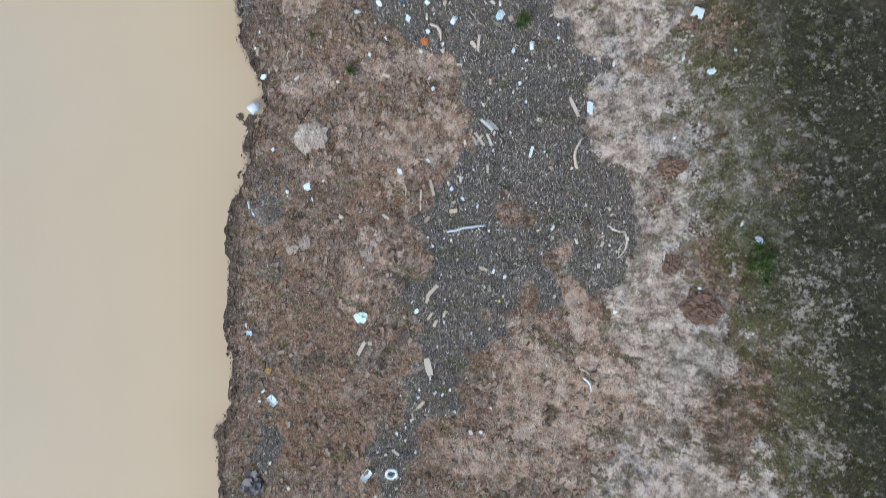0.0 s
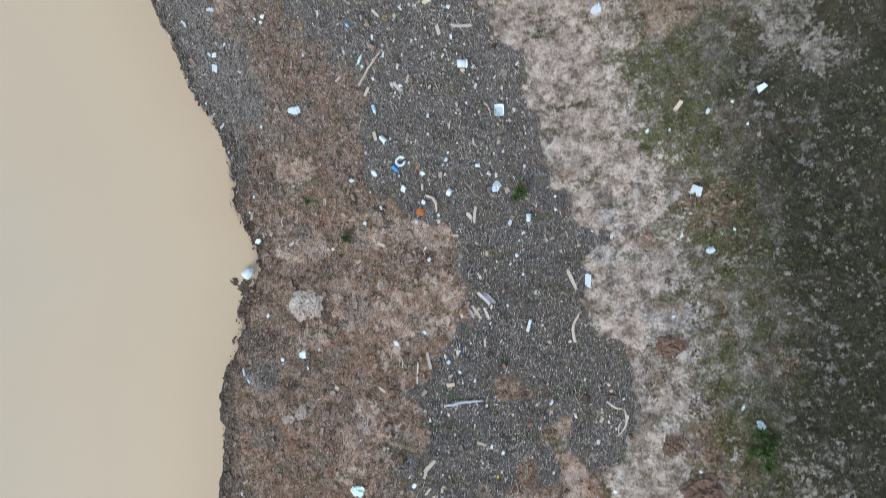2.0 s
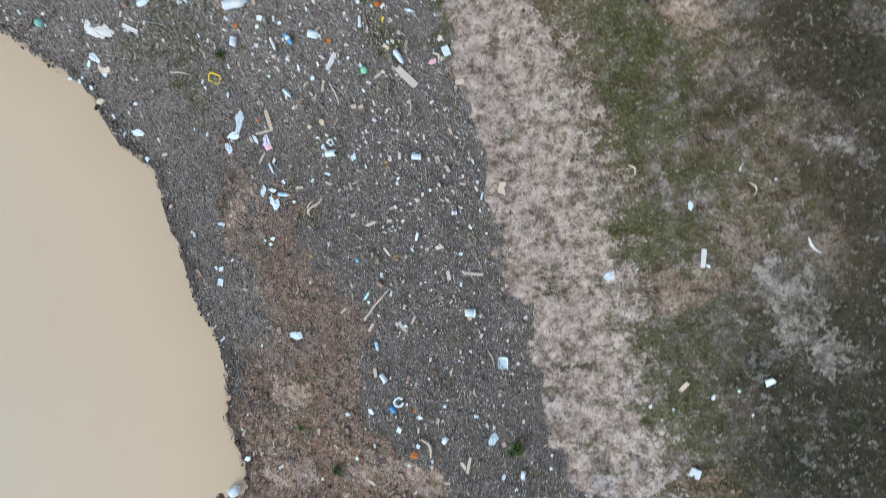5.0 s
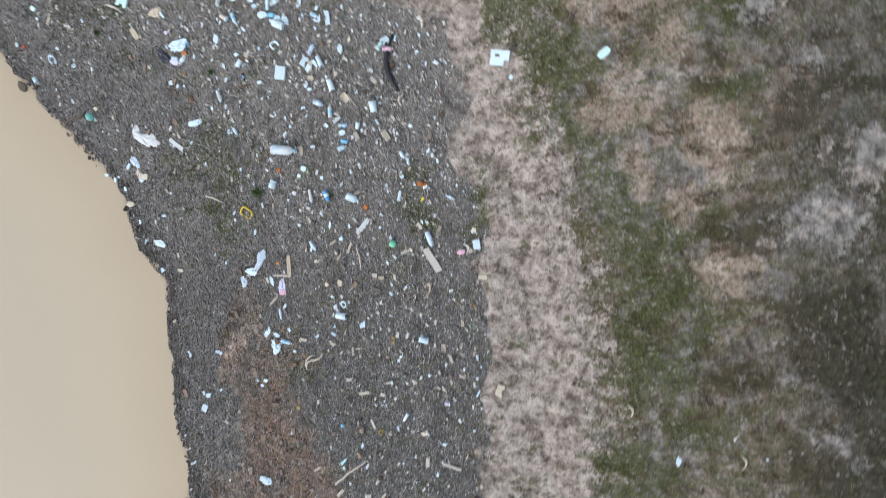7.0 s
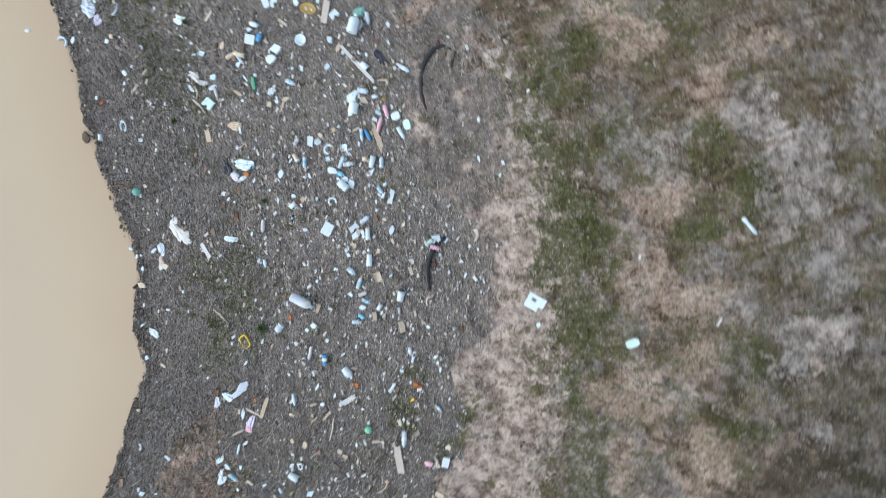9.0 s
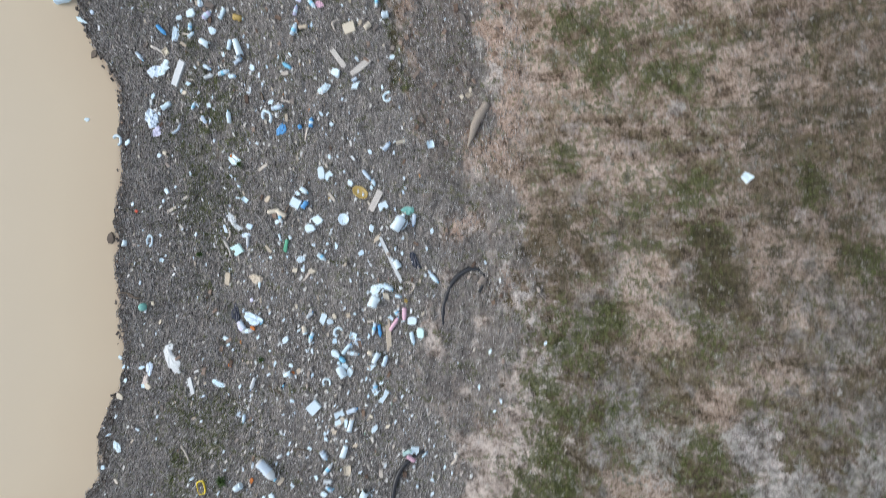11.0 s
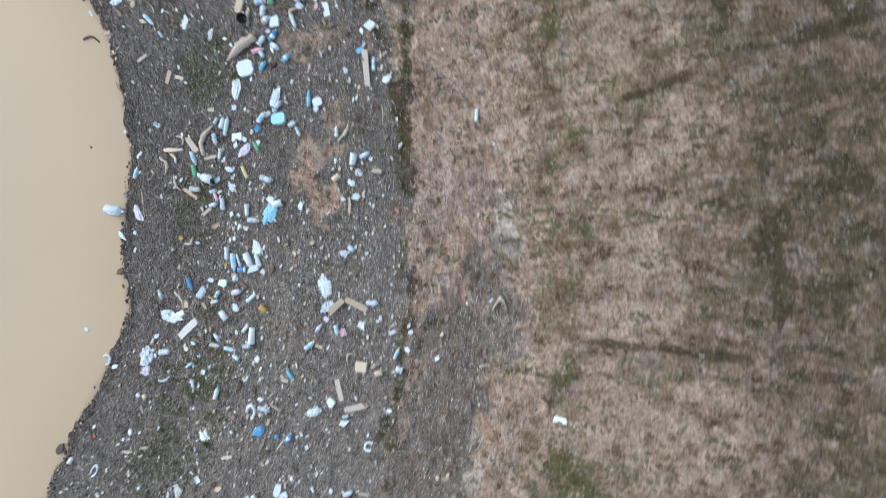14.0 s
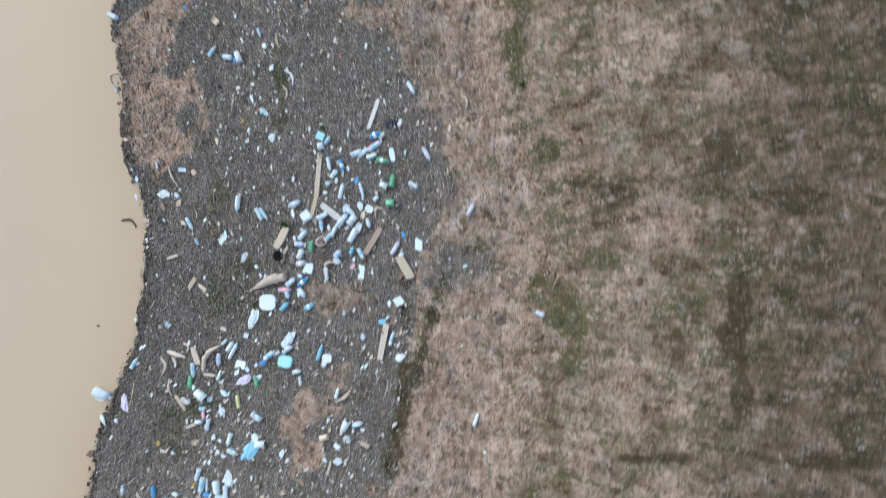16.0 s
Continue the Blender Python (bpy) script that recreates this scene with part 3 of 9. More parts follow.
patch("chalk", 4.94, 12.24, 0.46, 0.51, 23, 0.8)
patch("chalk", 3.94, 14.37, 0.31, 0.25, 22, 0.7)
patch("chalk", 1.81, 14.90, 0.23, 0.25, 18, 0.5)
patch("straw", 1.53, 13.16, 0.60, 0.69, 22, 0.85)
patch("straw", 3.14, 12.78, 0.43, 0.52, 22, 0.85)
patch("straw", 3.80, 10.99, 0.45, 0.35, 25, 0.85)
patch("straw", 2.83, 11.89, 0.47, 0.35, 23, 0.85)
patch("straw", 1.37, 14.75, 0.46, 0.43, 18, 0.85)
patch("straw", 4.03, 13.78, 0.63, 0.50, 22, 0.85)
patch("straw", 4.20, 11.18, 0.31, 0.26, 24, 0.85)
patch("straw", 3.01, 14.08, 0.40, 0.25, 22, 0.7)
patch("green", -2.46, 16.96, 0.49, 0.44, 35, 0.8)
patch("green", -0.47, 14.50, 0.43, 0.54, 40, 0.95)
patch("green", 0.26, 13.49, 0.42, 0.53, 41, 0.95)
patch("green", 0.89, 12.61, 0.26, 0.45, 42, 0.85)
patch("green", 0.06, 16.60, 0.37, 0.51, 37, 0.85)
patch("green", 0.82, 16.55, 0.41, 0.42, 40, 0.85)
patch("green", 0.63, 15.63, 0.38, 0.35, 39, 0.85)
patch("green", 3.04, 13.88, 0.40, 0.43, 41, 0.9)
patch("green", 2.61, 14.63, 0.23, 0.33, 41, 0.85)
patch("green", -1.33, 14.84, 0.18, 0.53, 40, 0.85)
patch("scrape", 4.24, 13.93, 0.81, 0.41, 41, 0.7)
patch("scrape", 2.49, 13.95, 0.31, 0.34, 42, 0.6)
patch("scrape", -1.81, 16.58, 0.50, 0.27, 37, 0.5)
patch("scrape", 0.22, 18.96, 0.62, 0.33, 38, 0.4)
patch("chalk", 0.22, 17.36, 0.40, 0.33, 39, 0.85)
patch("chalk", 1.21, 17.19, 0.50, 0.84, 40, 0.9)
patch("chalk", 2.70, 15.16, 0.27, 0.42, 39, 0.9)
patch("chalk", 1.31, 18.57, 0.23, 0.50, 38, 0.8)
patch("chalk", -0.49, 16.17, 0.39, 0.52, 37, 0.6)
patch("chalk", 2.40, 16.44, 0.46, 0.34, 40, 0.7)
patch("straw", -1.87, 17.27, 0.47, 0.51, 34, 0.85)
patch("straw", -0.66, 17.31, 0.38, 0.42, 36, 0.85)
patch("straw", -0.04, 15.54, 0.49, 0.35, 39, 0.85)
patch("straw", 0.81, 14.42, 0.48, 0.70, 40, 0.85)
patch("straw", 2.06, 12.24, 0.49, 0.53, 43, 0.85)
patch("straw", 1.94, 14.03, 0.53, 0.52, 42, 0.7)
patch("straw", -0.42, 18.24, 0.46, 0.50, 37, 0.85)
patch("green", -6.41, 19.00, 0.33, 0.54, 56, 0.95)
patch("green", -5.03, 19.66, 0.53, 0.25, 57, 0.95)
patch("green", -3.59, 18.89, 0.29, 0.34, 59, 0.85)
patch("green", -2.59, 18.38, 0.35, 0.84, 62, 0.85)
patch("green", -2.50, 16.04, 0.51, 0.53, 61, 0.7)
patch("green", -1.34, 17.69, 0.38, 0.42, 62, 0.7)
patch("green", -1.43, 15.60, 0.50, 0.25, 63, 0.8)
patch("green", -2.57, 20.11, 0.21, 0.50, 60, 0.95)
patch("green", -1.36, 20.20, 0.48, 0.29, 59, 1)
patch("green", -7.90, 18.98, 0.26, 0.24, 56, 0.85)
patch("green", -4.93, 17.51, 0.25, 0.27, 59, 0.6)
patch("green", -4.25, 21.20, 0.16, 0.25, 58, 0.85)
patch("green", -2.14, 15.22, 0.26, 0.45, 63, 0.8)
patch("scrape", -2.45, 18.29, 0.29, 0.68, 62, 0.7)
patch("scrape", -3.23, 21.44, 0.29, 0.25, 58, 0.7)
patch("scrape", -3.80, 16.62, 0.51, 0.53, 60, 0.5)
patch("scrape", -1.89, 18.28, 0.32, 0.50, 60, 0.6)
patch("scrape", 0.40, 19.29, 0.32, 0.33, 60, 0.5)
patch("straw", -6.83, 20.11, 0.92, 0.53, 53, 0.85)
patch("straw", -6.00, 20.52, 0.77, 0.43, 56, 0.85)
patch("straw", -4.56, 20.55, 0.79, 0.51, 58, 0.85)
patch("straw", -1.83, 19.38, 0.62, 0.83, 60, 0.85)
patch("straw", -2.72, 17.45, 0.46, 0.52, 62, 0.85)
patch("straw", -4.35, 18.13, 0.49, 0.53, 59, 0.85)
patch("straw", -6.31, 17.84, 0.34, 0.36, 57, 0.85)
patch("straw", -0.68, 18.02, 0.62, 0.41, 62, 0.7)
patch("straw", -4.98, 16.73, 0.26, 0.72, 59, 0.85)
patch("straw", -5.40, 21.89, 0.63, 0.50, 58, 0.85)
patch("chalk", -4.67, 19.26, 0.15, 0.17, 57, 0.8)
patch("chalk", -7.25, 17.60, 0.17, 0.19, 54, 0.8)
patch("pale", -2.62, 14.40, 0.31, 0.32, 65, 1)
patch("pale", -2.36, 14.96, 0.22, 0.45, 64, 0.9)
patch("pale", -6.73, 17.38, 0.26, 0.37, 56, 0.7)
patch("crust", -7.94, 17.38, 0.55, 0.23, 57, 1)
patch("crust", -8.80, 17.56, 0.55, 0.41, 57, 0.9)
patch("crust", -4.96, 15.70, 0.36, 0.23, 60, 1)
patch("crust", -3.91, 15.69, 0.35, 0.46, 61, 0.8)
patch("green", -10.30, 19.81, 0.26, 0.26, 74, 0.85)
patch("green", -11.41, 19.40, 0.12, 0.13, 69, 0.9)
patch("green", -9.46, 19.50, 0.21, 0.35, 75, 0.85)
patch("green", -8.02, 19.04, 0.26, 0.36, 76, 0.9)
patch("green", -5.98, 18.91, 0.43, 0.43, 76, 0.9)
patch("green", -6.72, 18.77, 0.26, 0.44, 77, 0.9)
patch("green", -5.16, 19.52, 0.31, 0.25, 80, 0.9)
patch("scrape", -10.83, 22.40, 0.17, 0.50, 75, 0.85)
patch("scrape", -9.79, 22.39, 0.23, 0.42, 74, 0.85)
patch("scrape", -8.77, 22.28, 0.16, 0.59, 75, 0.85)
patch("scrape", -10.32, 23.27, 0.48, 0.13, 74, 1)
patch("scrape", -10.31, 23.59, 0.24, 0.13, 74, 1)
patch("scrape", -10.36, 21.66, 0.44, 0.07, 71, 0.85)
patch("scrape", -8.23, 20.70, 1.39, 0.07, 75, 0.8)
patch("scrape", -7.51, 22.77, 0.65, 0.08, 75, 0.8)
patch("straw", -9.45, 20.19, 0.66, 0.70, 74, 0.85)
patch("straw", -11.19, 20.22, 0.50, 0.53, 72, 0.85)
patch("straw", -11.45, 21.38, 0.61, 0.51, 70, 0.85)
patch("straw", -11.85, 18.15, 0.55, 0.92, 75, 0.85)
patch("straw", -7.23, 20.03, 0.80, 0.52, 76, 0.85)
patch("straw", -6.89, 21.14, 0.95, 0.67, 76, 0.85)
patch("straw", -11.67, 21.99, 0.37, 0.25, 70, 0.85)
patch("pale", -10.85, 18.63, 0.26, 0.36, 72, 1)
patch("pale", -10.17, 18.68, 0.12, 0.27, 72, 1)
patch("crust", -7.74, 18.26, 0.43, 0.36, 77, 0.7)
patch("crust", -7.33, 17.61, 0.34, 0.27, 79, 0.6)
patch("crust", -11.06, 16.89, 0.32, 0.11, 74, 1)
patch("crust", -9.86, 17.43, 0.37, 0.37, 75, 0.8)
patch("crust", -8.24, 17.19, 0.55, 0.11, 75, 1)
patch("crust", -11.47, 17.48, 0.23, 0.56, 76, 0.8)
patch("silt", -9.82, 18.27, 0.26, 0.37, 74, 1)
patch("silt", -9.00, 18.14, 0.26, 0.27, 75, 1)
patch("silt", -7.56, 16.72, 0.37, 0.74, 75, 0.9)
patch("silt", -16.95, 17.03, 0.37, 0.37, 96, 1)
patch("silt", -16.25, 17.43, 0.32, 0.55, 96, 1)
patch("silt", -14.98, 17.80, 0.50, 0.42, 96, 1)
patch("silt", -17.65, 16.58, 0.23, 0.56, 96, 0.8)
patch("crust", -17.96, 16.83, 0.18, 0.47, 92, 1)
patch("crust", -15.80, 17.61, 0.18, 0.37, 96, 1)
patch("crust", -14.67, 17.46, 0.18, 0.47, 96, 0.9)
patch("crust", -14.00, 18.17, 0.56, 0.56, 96, 0.9)
patch("crust", -15.12, 18.24, 0.37, 0.56, 96, 0.9)
patch("crust", -12.59, 17.95, 0.47, 0.73, 95, 0.8)
patch("crust", -16.21, 17.94, 0.46, 0.46, 96, 0.9)
patch("crust", -16.09, 18.60, 0.43, 0.46, 94, 0.9)
patch("green", -18.78, 18.45, 0.17, 0.54, 87, 0.85)
patch("green", -17.89, 18.55, 0.17, 0.35, 91, 0.85)
patch("green", -16.84, 19.02, 0.17, 0.18, 93, 0.85)
patch("green", -15.31, 19.96, 0.43, 0.27, 96, 0.85)
patch("green", -14.68, 19.18, 0.17, 0.27, 97, 0.85)
patch("green", -14.28, 19.65, 0.25, 0.45, 98, 0.85)
patch("green", -13.58, 19.81, 0.17, 0.27, 99, 0.85)
patch("green", -18.80, 19.55, 0.34, 0.34, 95, 0.6)
patch("green", -18.18, 23.22, 0.31, 0.42, 95, 0.6)
patch("green", -16.05, 19.29, 0.34, 0.36, 95, 0.5)
patch("scrape", -14.77, 22.13, 0.15, 0.51, 98, 1)
patch("scrape", -14.08, 22.12, 0.17, 0.51, 100, 1)
patch("scrape", -13.42, 22.25, 0.17, 0.67, 102, 1)
patch("scrape", -16.96, 21.71, 0.44, 0.34, 94, 0.7)
patch("scrape", -12.27, 21.11, 0.79, 0.08, 101, 0.85)
patch("scrape", -16.31, 20.10, 0.51, 0.26, 96, 0.5)
patch("scrape", -16.60, 21.45, 0.39, 0.26, 95, 0.5)
patch("scrape", -12.60, 23.67, 0.64, 0.10, 97, 0.85)
patch("scrape", -14.77, 22.83, 0.62, 0.42, 97, 0.5)
patch("straw", -18.50, 20.26, 0.64, 0.52, 93, 0.85)
patch("straw", -18.07, 22.03, 0.65, 0.25, 95, 0.85)
patch("straw", -13.29, 20.83, 0.59, 0.62, 97, 0.85)
patch("straw", -12.29, 20.10, 0.33, 0.35, 100, 0.85)
patch("straw", -12.75, 17.85, 0.56, 0.73, 96, 0.6)
patch("straw", -15.86, 21.00, 0.48, 0.35, 96, 0.85)
patch("straw", -14.74, 20.44, 0.51, 0.35, 96, 0.85)
patch("mud", -16.49, 12.80, 0.62, 0.39, 94, 0.9)
patch("green", -9.27, 13.33, 0.25, 0.58, 57, 0.7)
patch("green", -7.80, 12.40, 0.18, 0.77, 59, 0.55)
patch("green", -10.05, 13.52, 0.20, 0.38, 56, 0.5)
patch("green", -9.02, 12.64, 0.18, 0.39, 58, 0.5)
patch("green", -8.50, 13.46, 0.20, 0.24, 58, 0.5)
patch("green", -7.85, 16.30, 0.11, 0.38, 59, 0.75)
patch("green", -7.48, 16.19, 0.09, 0.28, 60, 0.7)
patch("green", -3.50, 13.05, 0.08, 0.28, 64, 0.6)
patch("green", -6.51, 11.94, 0.11, 0.57, 58, 0.5)
patch("green", -10.48, 16.92, 0.09, 0.37, 72, 0.6)
patch("green", -11.77, 13.36, 0.20, 0.58, 74, 0.45)
patch("green", -7.65, 12.43, 0.14, 0.46, 76, 0.6)
patch("green", -8.38, 16.46, 0.09, 0.56, 78, 0.7)
patch("green", -12.12, 13.88, 0.15, 0.57, 73, 0.4)
patch("scrape", -12.68, 17.32, 0.11, 0.47, 70, 0.8)
patch("scrape", -11.64, 17.25, 0.11, 0.56, 74, 0.8)
patch("scrape", -9.80, 16.92, 0.09, 0.56, 75, 0.7)
patch("scrape", -8.74, 16.58, 0.08, 0.46, 75, 0.6)
patch("green", -17.39, 14.72, 0.14, 0.56, 95, 0.5)
patch("green", -14.60, 14.30, 0.21, 0.29, 96, 0.55)
patch("green", -14.84, 13.87, 0.16, 0.58, 96, 0.5)
patch("green", -15.61, 13.75, 0.15, 0.48, 95, 0.4)
patch("green", -12.03, 13.80, 0.12, 0.76, 97, 0.45)
patch("green", -14.21, 14.25, 0.15, 0.19, 96, 0.5)
patch("scrape", -13.98, 17.18, 0.11, 0.56, 98, 0.9)
patch("scrape", -12.87, 17.23, 0.13, 0.56, 98, 0.9)
patch("scrape", -11.85, 17.27, 0.11, 0.54, 103, 0.9)
patch("green", -7.40, 11.96, 0.42, 0.56, 19, 0.5)
patch("green", -4.20, 9.76, 0.35, 0.58, 22, 0.5)
patch("green", -4.22, 10.37, 0.30, 0.48, 22, 0.5)
patch("green", -1.03, 10.67, 0.23, 0.47, 23, 0.45)
patch("green", -2.09, 7.53, 0.24, 0.48, 24, 0.4)
patch("green", -6.23, 11.56, 0.30, 0.19, 21, 0.4)
patch("green", -7.46, 12.46, 0.25, 0.56, 37, 0.6)
patch("green", -8.51, 12.63, 0.41, 0.19, 37, 0.5)
patch("green", -4.19, 9.69, 0.21, 0.38, 41, 0.4)
patch("green", -3.40, 13.06, 0.11, 0.23, 41, 0.5)
patch("crust", -16.84, 17.78, 0.55, 0.37, 95, 0.8)
patch("crust", -16.98, 18.31, 0.43, 0.37, 93, 0.7)
patch("crust", -14.13, 18.53, 0.45, 0.56, 97, 0.8)
patch("crust", -13.66, 17.66, 0.37, 0.56, 97, 0.7)
patch("crust", -11.36, 17.81, 0.37, 0.35, 99, 0.7)
patch("crust", -13.01, 18.46, 0.54, 0.55, 98, 0.7)
patch("crust", -18.61, 17.03, 0.46, 0.55, 95, 0.8)
patch("crust", -12.72, 18.19, 0.55, 0.56, 73, 0.8)
patch("crust", -11.91, 18.64, 0.53, 0.55, 70, 0.7)
patch("crust", -12.23, 17.87, 0.46, 0.55, 73, 0.8)
patch("crust", -10.35, 17.37, 0.37, 0.37, 75, 0.7)
patch("crust", -10.58, 19.19, 0.51, 0.36, 73, 0.5)
patch("green", 6.46, -2.23, 0.71, 1.28, 2, 0.9)
patch("green", 5.70, -2.44, 0.46, 0.53, 3, 0.42)
patch("green", 5.39, -3.35, 0.30, 0.35, 5, 0.42)
patch("green", 6.26, -0.51, 0.44, 0.52, 1, 0.7)
patch("scrape", 6.70, -2.22, 0.55, 1.27, 2, 0.6)
patch("mud", -3.14, 7.68, 0.13, 0.58, 15, 0.9)
patch("mud", -2.47, 6.66, 0.34, 0.78, 14, 0.9)
patch("mud", -1.82, 5.84, 0.35, 0.60, 16, 0.9)
patch("rust", -2.33, 6.30, 0.39, 0.89, 15, 0.9)
patch("rust", -1.62, 5.97, 0.49, 0.58, 2, 0.8)
patch("rust", -1.78, 4.51, 0.60, 0.58, 3, 0.8)
patch("pale", 1.51, 8.08, 0.36, 0.55, 14, 0.9)
patch("pale", 1.68, 6.59, 0.36, 0.74, 15, 0.9)
patch("pale", 0.49, 9.93, 0.28, 0.37, 14, 0.9)
patch("pale", 0.98, 9.09, 0.28, 0.46, 14, 0.9)
patch("pale", -0.28, 11.91, 0.23, 0.36, 11, 0.9)
patch("pale", 0.10, 11.17, 0.20, 0.38, 11, 0.9)
patch("crust", -9.56, 17.28, 0.32, 0.56, 69, 0.9)
patch("crust", -9.07, 18.58, 0.34, 0.54, 69, 0.8)
patch("crust", -7.92, 18.28, 0.34, 0.55, 70, 0.8)
patch("crust", -7.24, 17.76, 0.34, 0.27, 72, 0.8)
patch("crust", -8.23, 17.15, 0.42, 0.13, 70, 1)
patch("straw", -8.88, 20.04, 0.65, 0.44, 69, 0.9)
patch("straw", -7.30, 19.76, 0.80, 0.79, 70, 0.9)
patch("straw", -8.26, 18.67, 0.34, 0.54, 70, 0.8)


def belts(x, y):
    """How far each kind of ground covers a place, from 0 to 1."""
    th, s = polar(x, y)
    wob = 0.55 * rough(x, y, 0.9, 5, 11) + 0.42 * rough(x, y, 4.0, 4, 21)
    dark_out = table(DARK_OUT, th, -32.0, 2.0)
    out = litter_edge(x, y, th, s)
    pale_in = np.maximum(dark_out, np.where(th < -2, table(PALE_IN, th), dark_out))

    def beyond(edge, wide, shift):
        return np.clip(0.5 + (s + shift * wob - edge) / wide, 0, 1)

    mud = np.minimum(beyond(table(MUD_IN, th), 0.3, 1.3), 1 - beyond(table(MUD_OUT, th, -32.0, 2.0), 0.3, 2.2))
    mud = np.maximum(mud, np.minimum(np.clip(0.5 + out / 0.2, 0, 1), 1 - beyond(pale_in, 1.2, 1.2)) * smooth(4, -4, th))
    mud = np.maximum(mud, 0.8 * smooth(0.6, 0.35, s) * smooth(16, 8, th) * smooth(-0.1, 0.0, s))
    dark = np.minimum(np.clip(0.5 - out / 0.16, 0, 1), 1 - mud)
    pale = np.minimum(np.where(th < -2, beyond(pale_in - 0.3, 0.4, 0.8), np.clip(0.5 + (out + 0.25) / 0.3, 0, 1)), 1 - beyond(table(GRASS_IN, th), 1.4, -1.4))
    grassy = beyond(table(GRASS_IN, th), 1.4, -1.4)
    worn = smooth(54, 64, th)
    pale = pale * (1 - 0.5 * worn)
    mud = np.maximum(mud, 0.75 * worn * np.minimum(beyond(dark_out, 0.5, 0.7), 1 - beyond(dark_out + 2.0, 1.5, 1.0)))
    cover = 0.75 * rough(x, y, 0.55, 4, 31) + 0.55 * rough(x, y, 2.6, 4, 41)
    past = s - table(GRASS_IN, th)
    fringe = 0.14 * smooth(-0.3, 0.3, past) * smooth(1.6, 0.7, past) * smooth(50, 35, th)
    green = grassy * np.clip(0.85 * table(GREENNESS, th) + fringe + (0.7 + 0.7 * smooth(20, 8, th)) * cover, 0, 1)
    scrape = np.zeros_like(s)
    zones = {"mud": mud, "dark": dark, "pale": pale, "grassy": grassy, "green": green, "scrape": scrape}
    for zone in ("silt", "crust", "rust", "chalk", "straw"):
        zones[zone] = np.zeros_like(s)
    for zone, px, py, long, wide, turn, strength in PATCHES:
        near = np.hypot(x - px, y - py) < 1.9 * max(long, wide)
        dx, dy = x[near] - px, y[near] - py
        u, v = (dx * math.cos(turn) + dy * math.sin(turn)) / long, (dy * math.cos(turn) - dx * math.sin(turn)) / wide
        w = strength * np.clip(0.5 + (1.0 - np.hypot(u, v) + 2.6 * rough(x[near], y[near], 2.6, 5, 51)) / 0.8, 0, 1)
        for other in ("mud", "dark", "pale"):
            if zone in ("mud", "dark", "pale") and other != zone:
                zones[other][near] *= 1 - w
        if zone == "crust":
            zones["mud"][near] = np.maximum(zones["mud"][near], w)
            zones["dark"][near] *= 1 - 0.8 * w
            zones["pale"][near] *= 1 - 0.8 * w
        zones[zone][near] = np.maximum(zones[zone][near], w)
    zones["green"] *= 1 - 0.75 * zones["straw"]
    zones["round"], zones["up"] = np.radians(th) * 17.0, s
    # beyond 8 to 11 m the colour darkens, standing in for lens fall-off
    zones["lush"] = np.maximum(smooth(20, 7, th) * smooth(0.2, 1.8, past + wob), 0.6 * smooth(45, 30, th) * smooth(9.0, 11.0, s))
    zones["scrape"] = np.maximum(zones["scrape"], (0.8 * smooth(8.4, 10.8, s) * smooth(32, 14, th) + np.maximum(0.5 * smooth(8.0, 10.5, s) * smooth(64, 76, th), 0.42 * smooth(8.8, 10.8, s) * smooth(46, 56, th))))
    zones["silty"] = smooth(5, 18, th) * smooth(60, 40, th)
    zones["dried"] = np.maximum(0.2 * smooth(2, 14, th) + 0.8 * smooth(20, 44, th), 0.9 * smooth(2.0, 0.8, s) * smooth(8, 20, th)) * (1 - 0.5 * smooth(70, 82, th))
    zones["late"] = smooth(46, 66, th) * (1 - 0.4 * smooth(7.3, 9.6, s + 1.5 * wob))
    zones["ashen"] = 0.6 - 0.55 * smooth(46, 62, th)
    zones["wet"] = smooth(0.32, 0.02, s + 0.3 * wob) * smooth(-0.4, 0.0, s)
    return zones


def land(x, y):
    """The height of the ground."""
    th, s = polar(x, y)
    z = np.interp(s, RISE_S, RISE_Z)
    near = smooth(30, 14, s)
    lumps = 0.07 * rough(x, y, 2.5, 3, 61) + 0.085 * rough(x, y, 7.0, 4, 71) * smooth(-0.1, 0.7, s)
    crust = 0.03 * smooth(-0.05, 0.06, litter_edge(x, y, th, s))
    return z + near * (lumps + crust)


def mesh_of(name, verts, faces, mat, smooth_faces=False):
    """A mesh from arrays: rows of places, rows of corners."""
    me = bpy.data.meshes.new(name)
    k = faces.shape[1]
    me.vertices.add(len(verts))
    me.vertices.foreach_set("co", np.asarray(verts, dtype=np.float32).ravel())
    me.loops.add(faces.size)
    me.loops.foreach_set("vertex_index", faces.astype(np.int32).ravel())
    me.polygons.add(len(faces))
    me.polygons.foreach_set("loop_start", np.arange(0, faces.size, k, dtype=np.int32))
    me.polygons.foreach_set("loop_total", np.full(len(faces), k, dtype=np.int32))
    me.update(calc_edges=True)
    me.polygons.foreach_set("use_smooth", np.full(len(faces), smooth_faces))
    me.materials.append(mat)
    return me


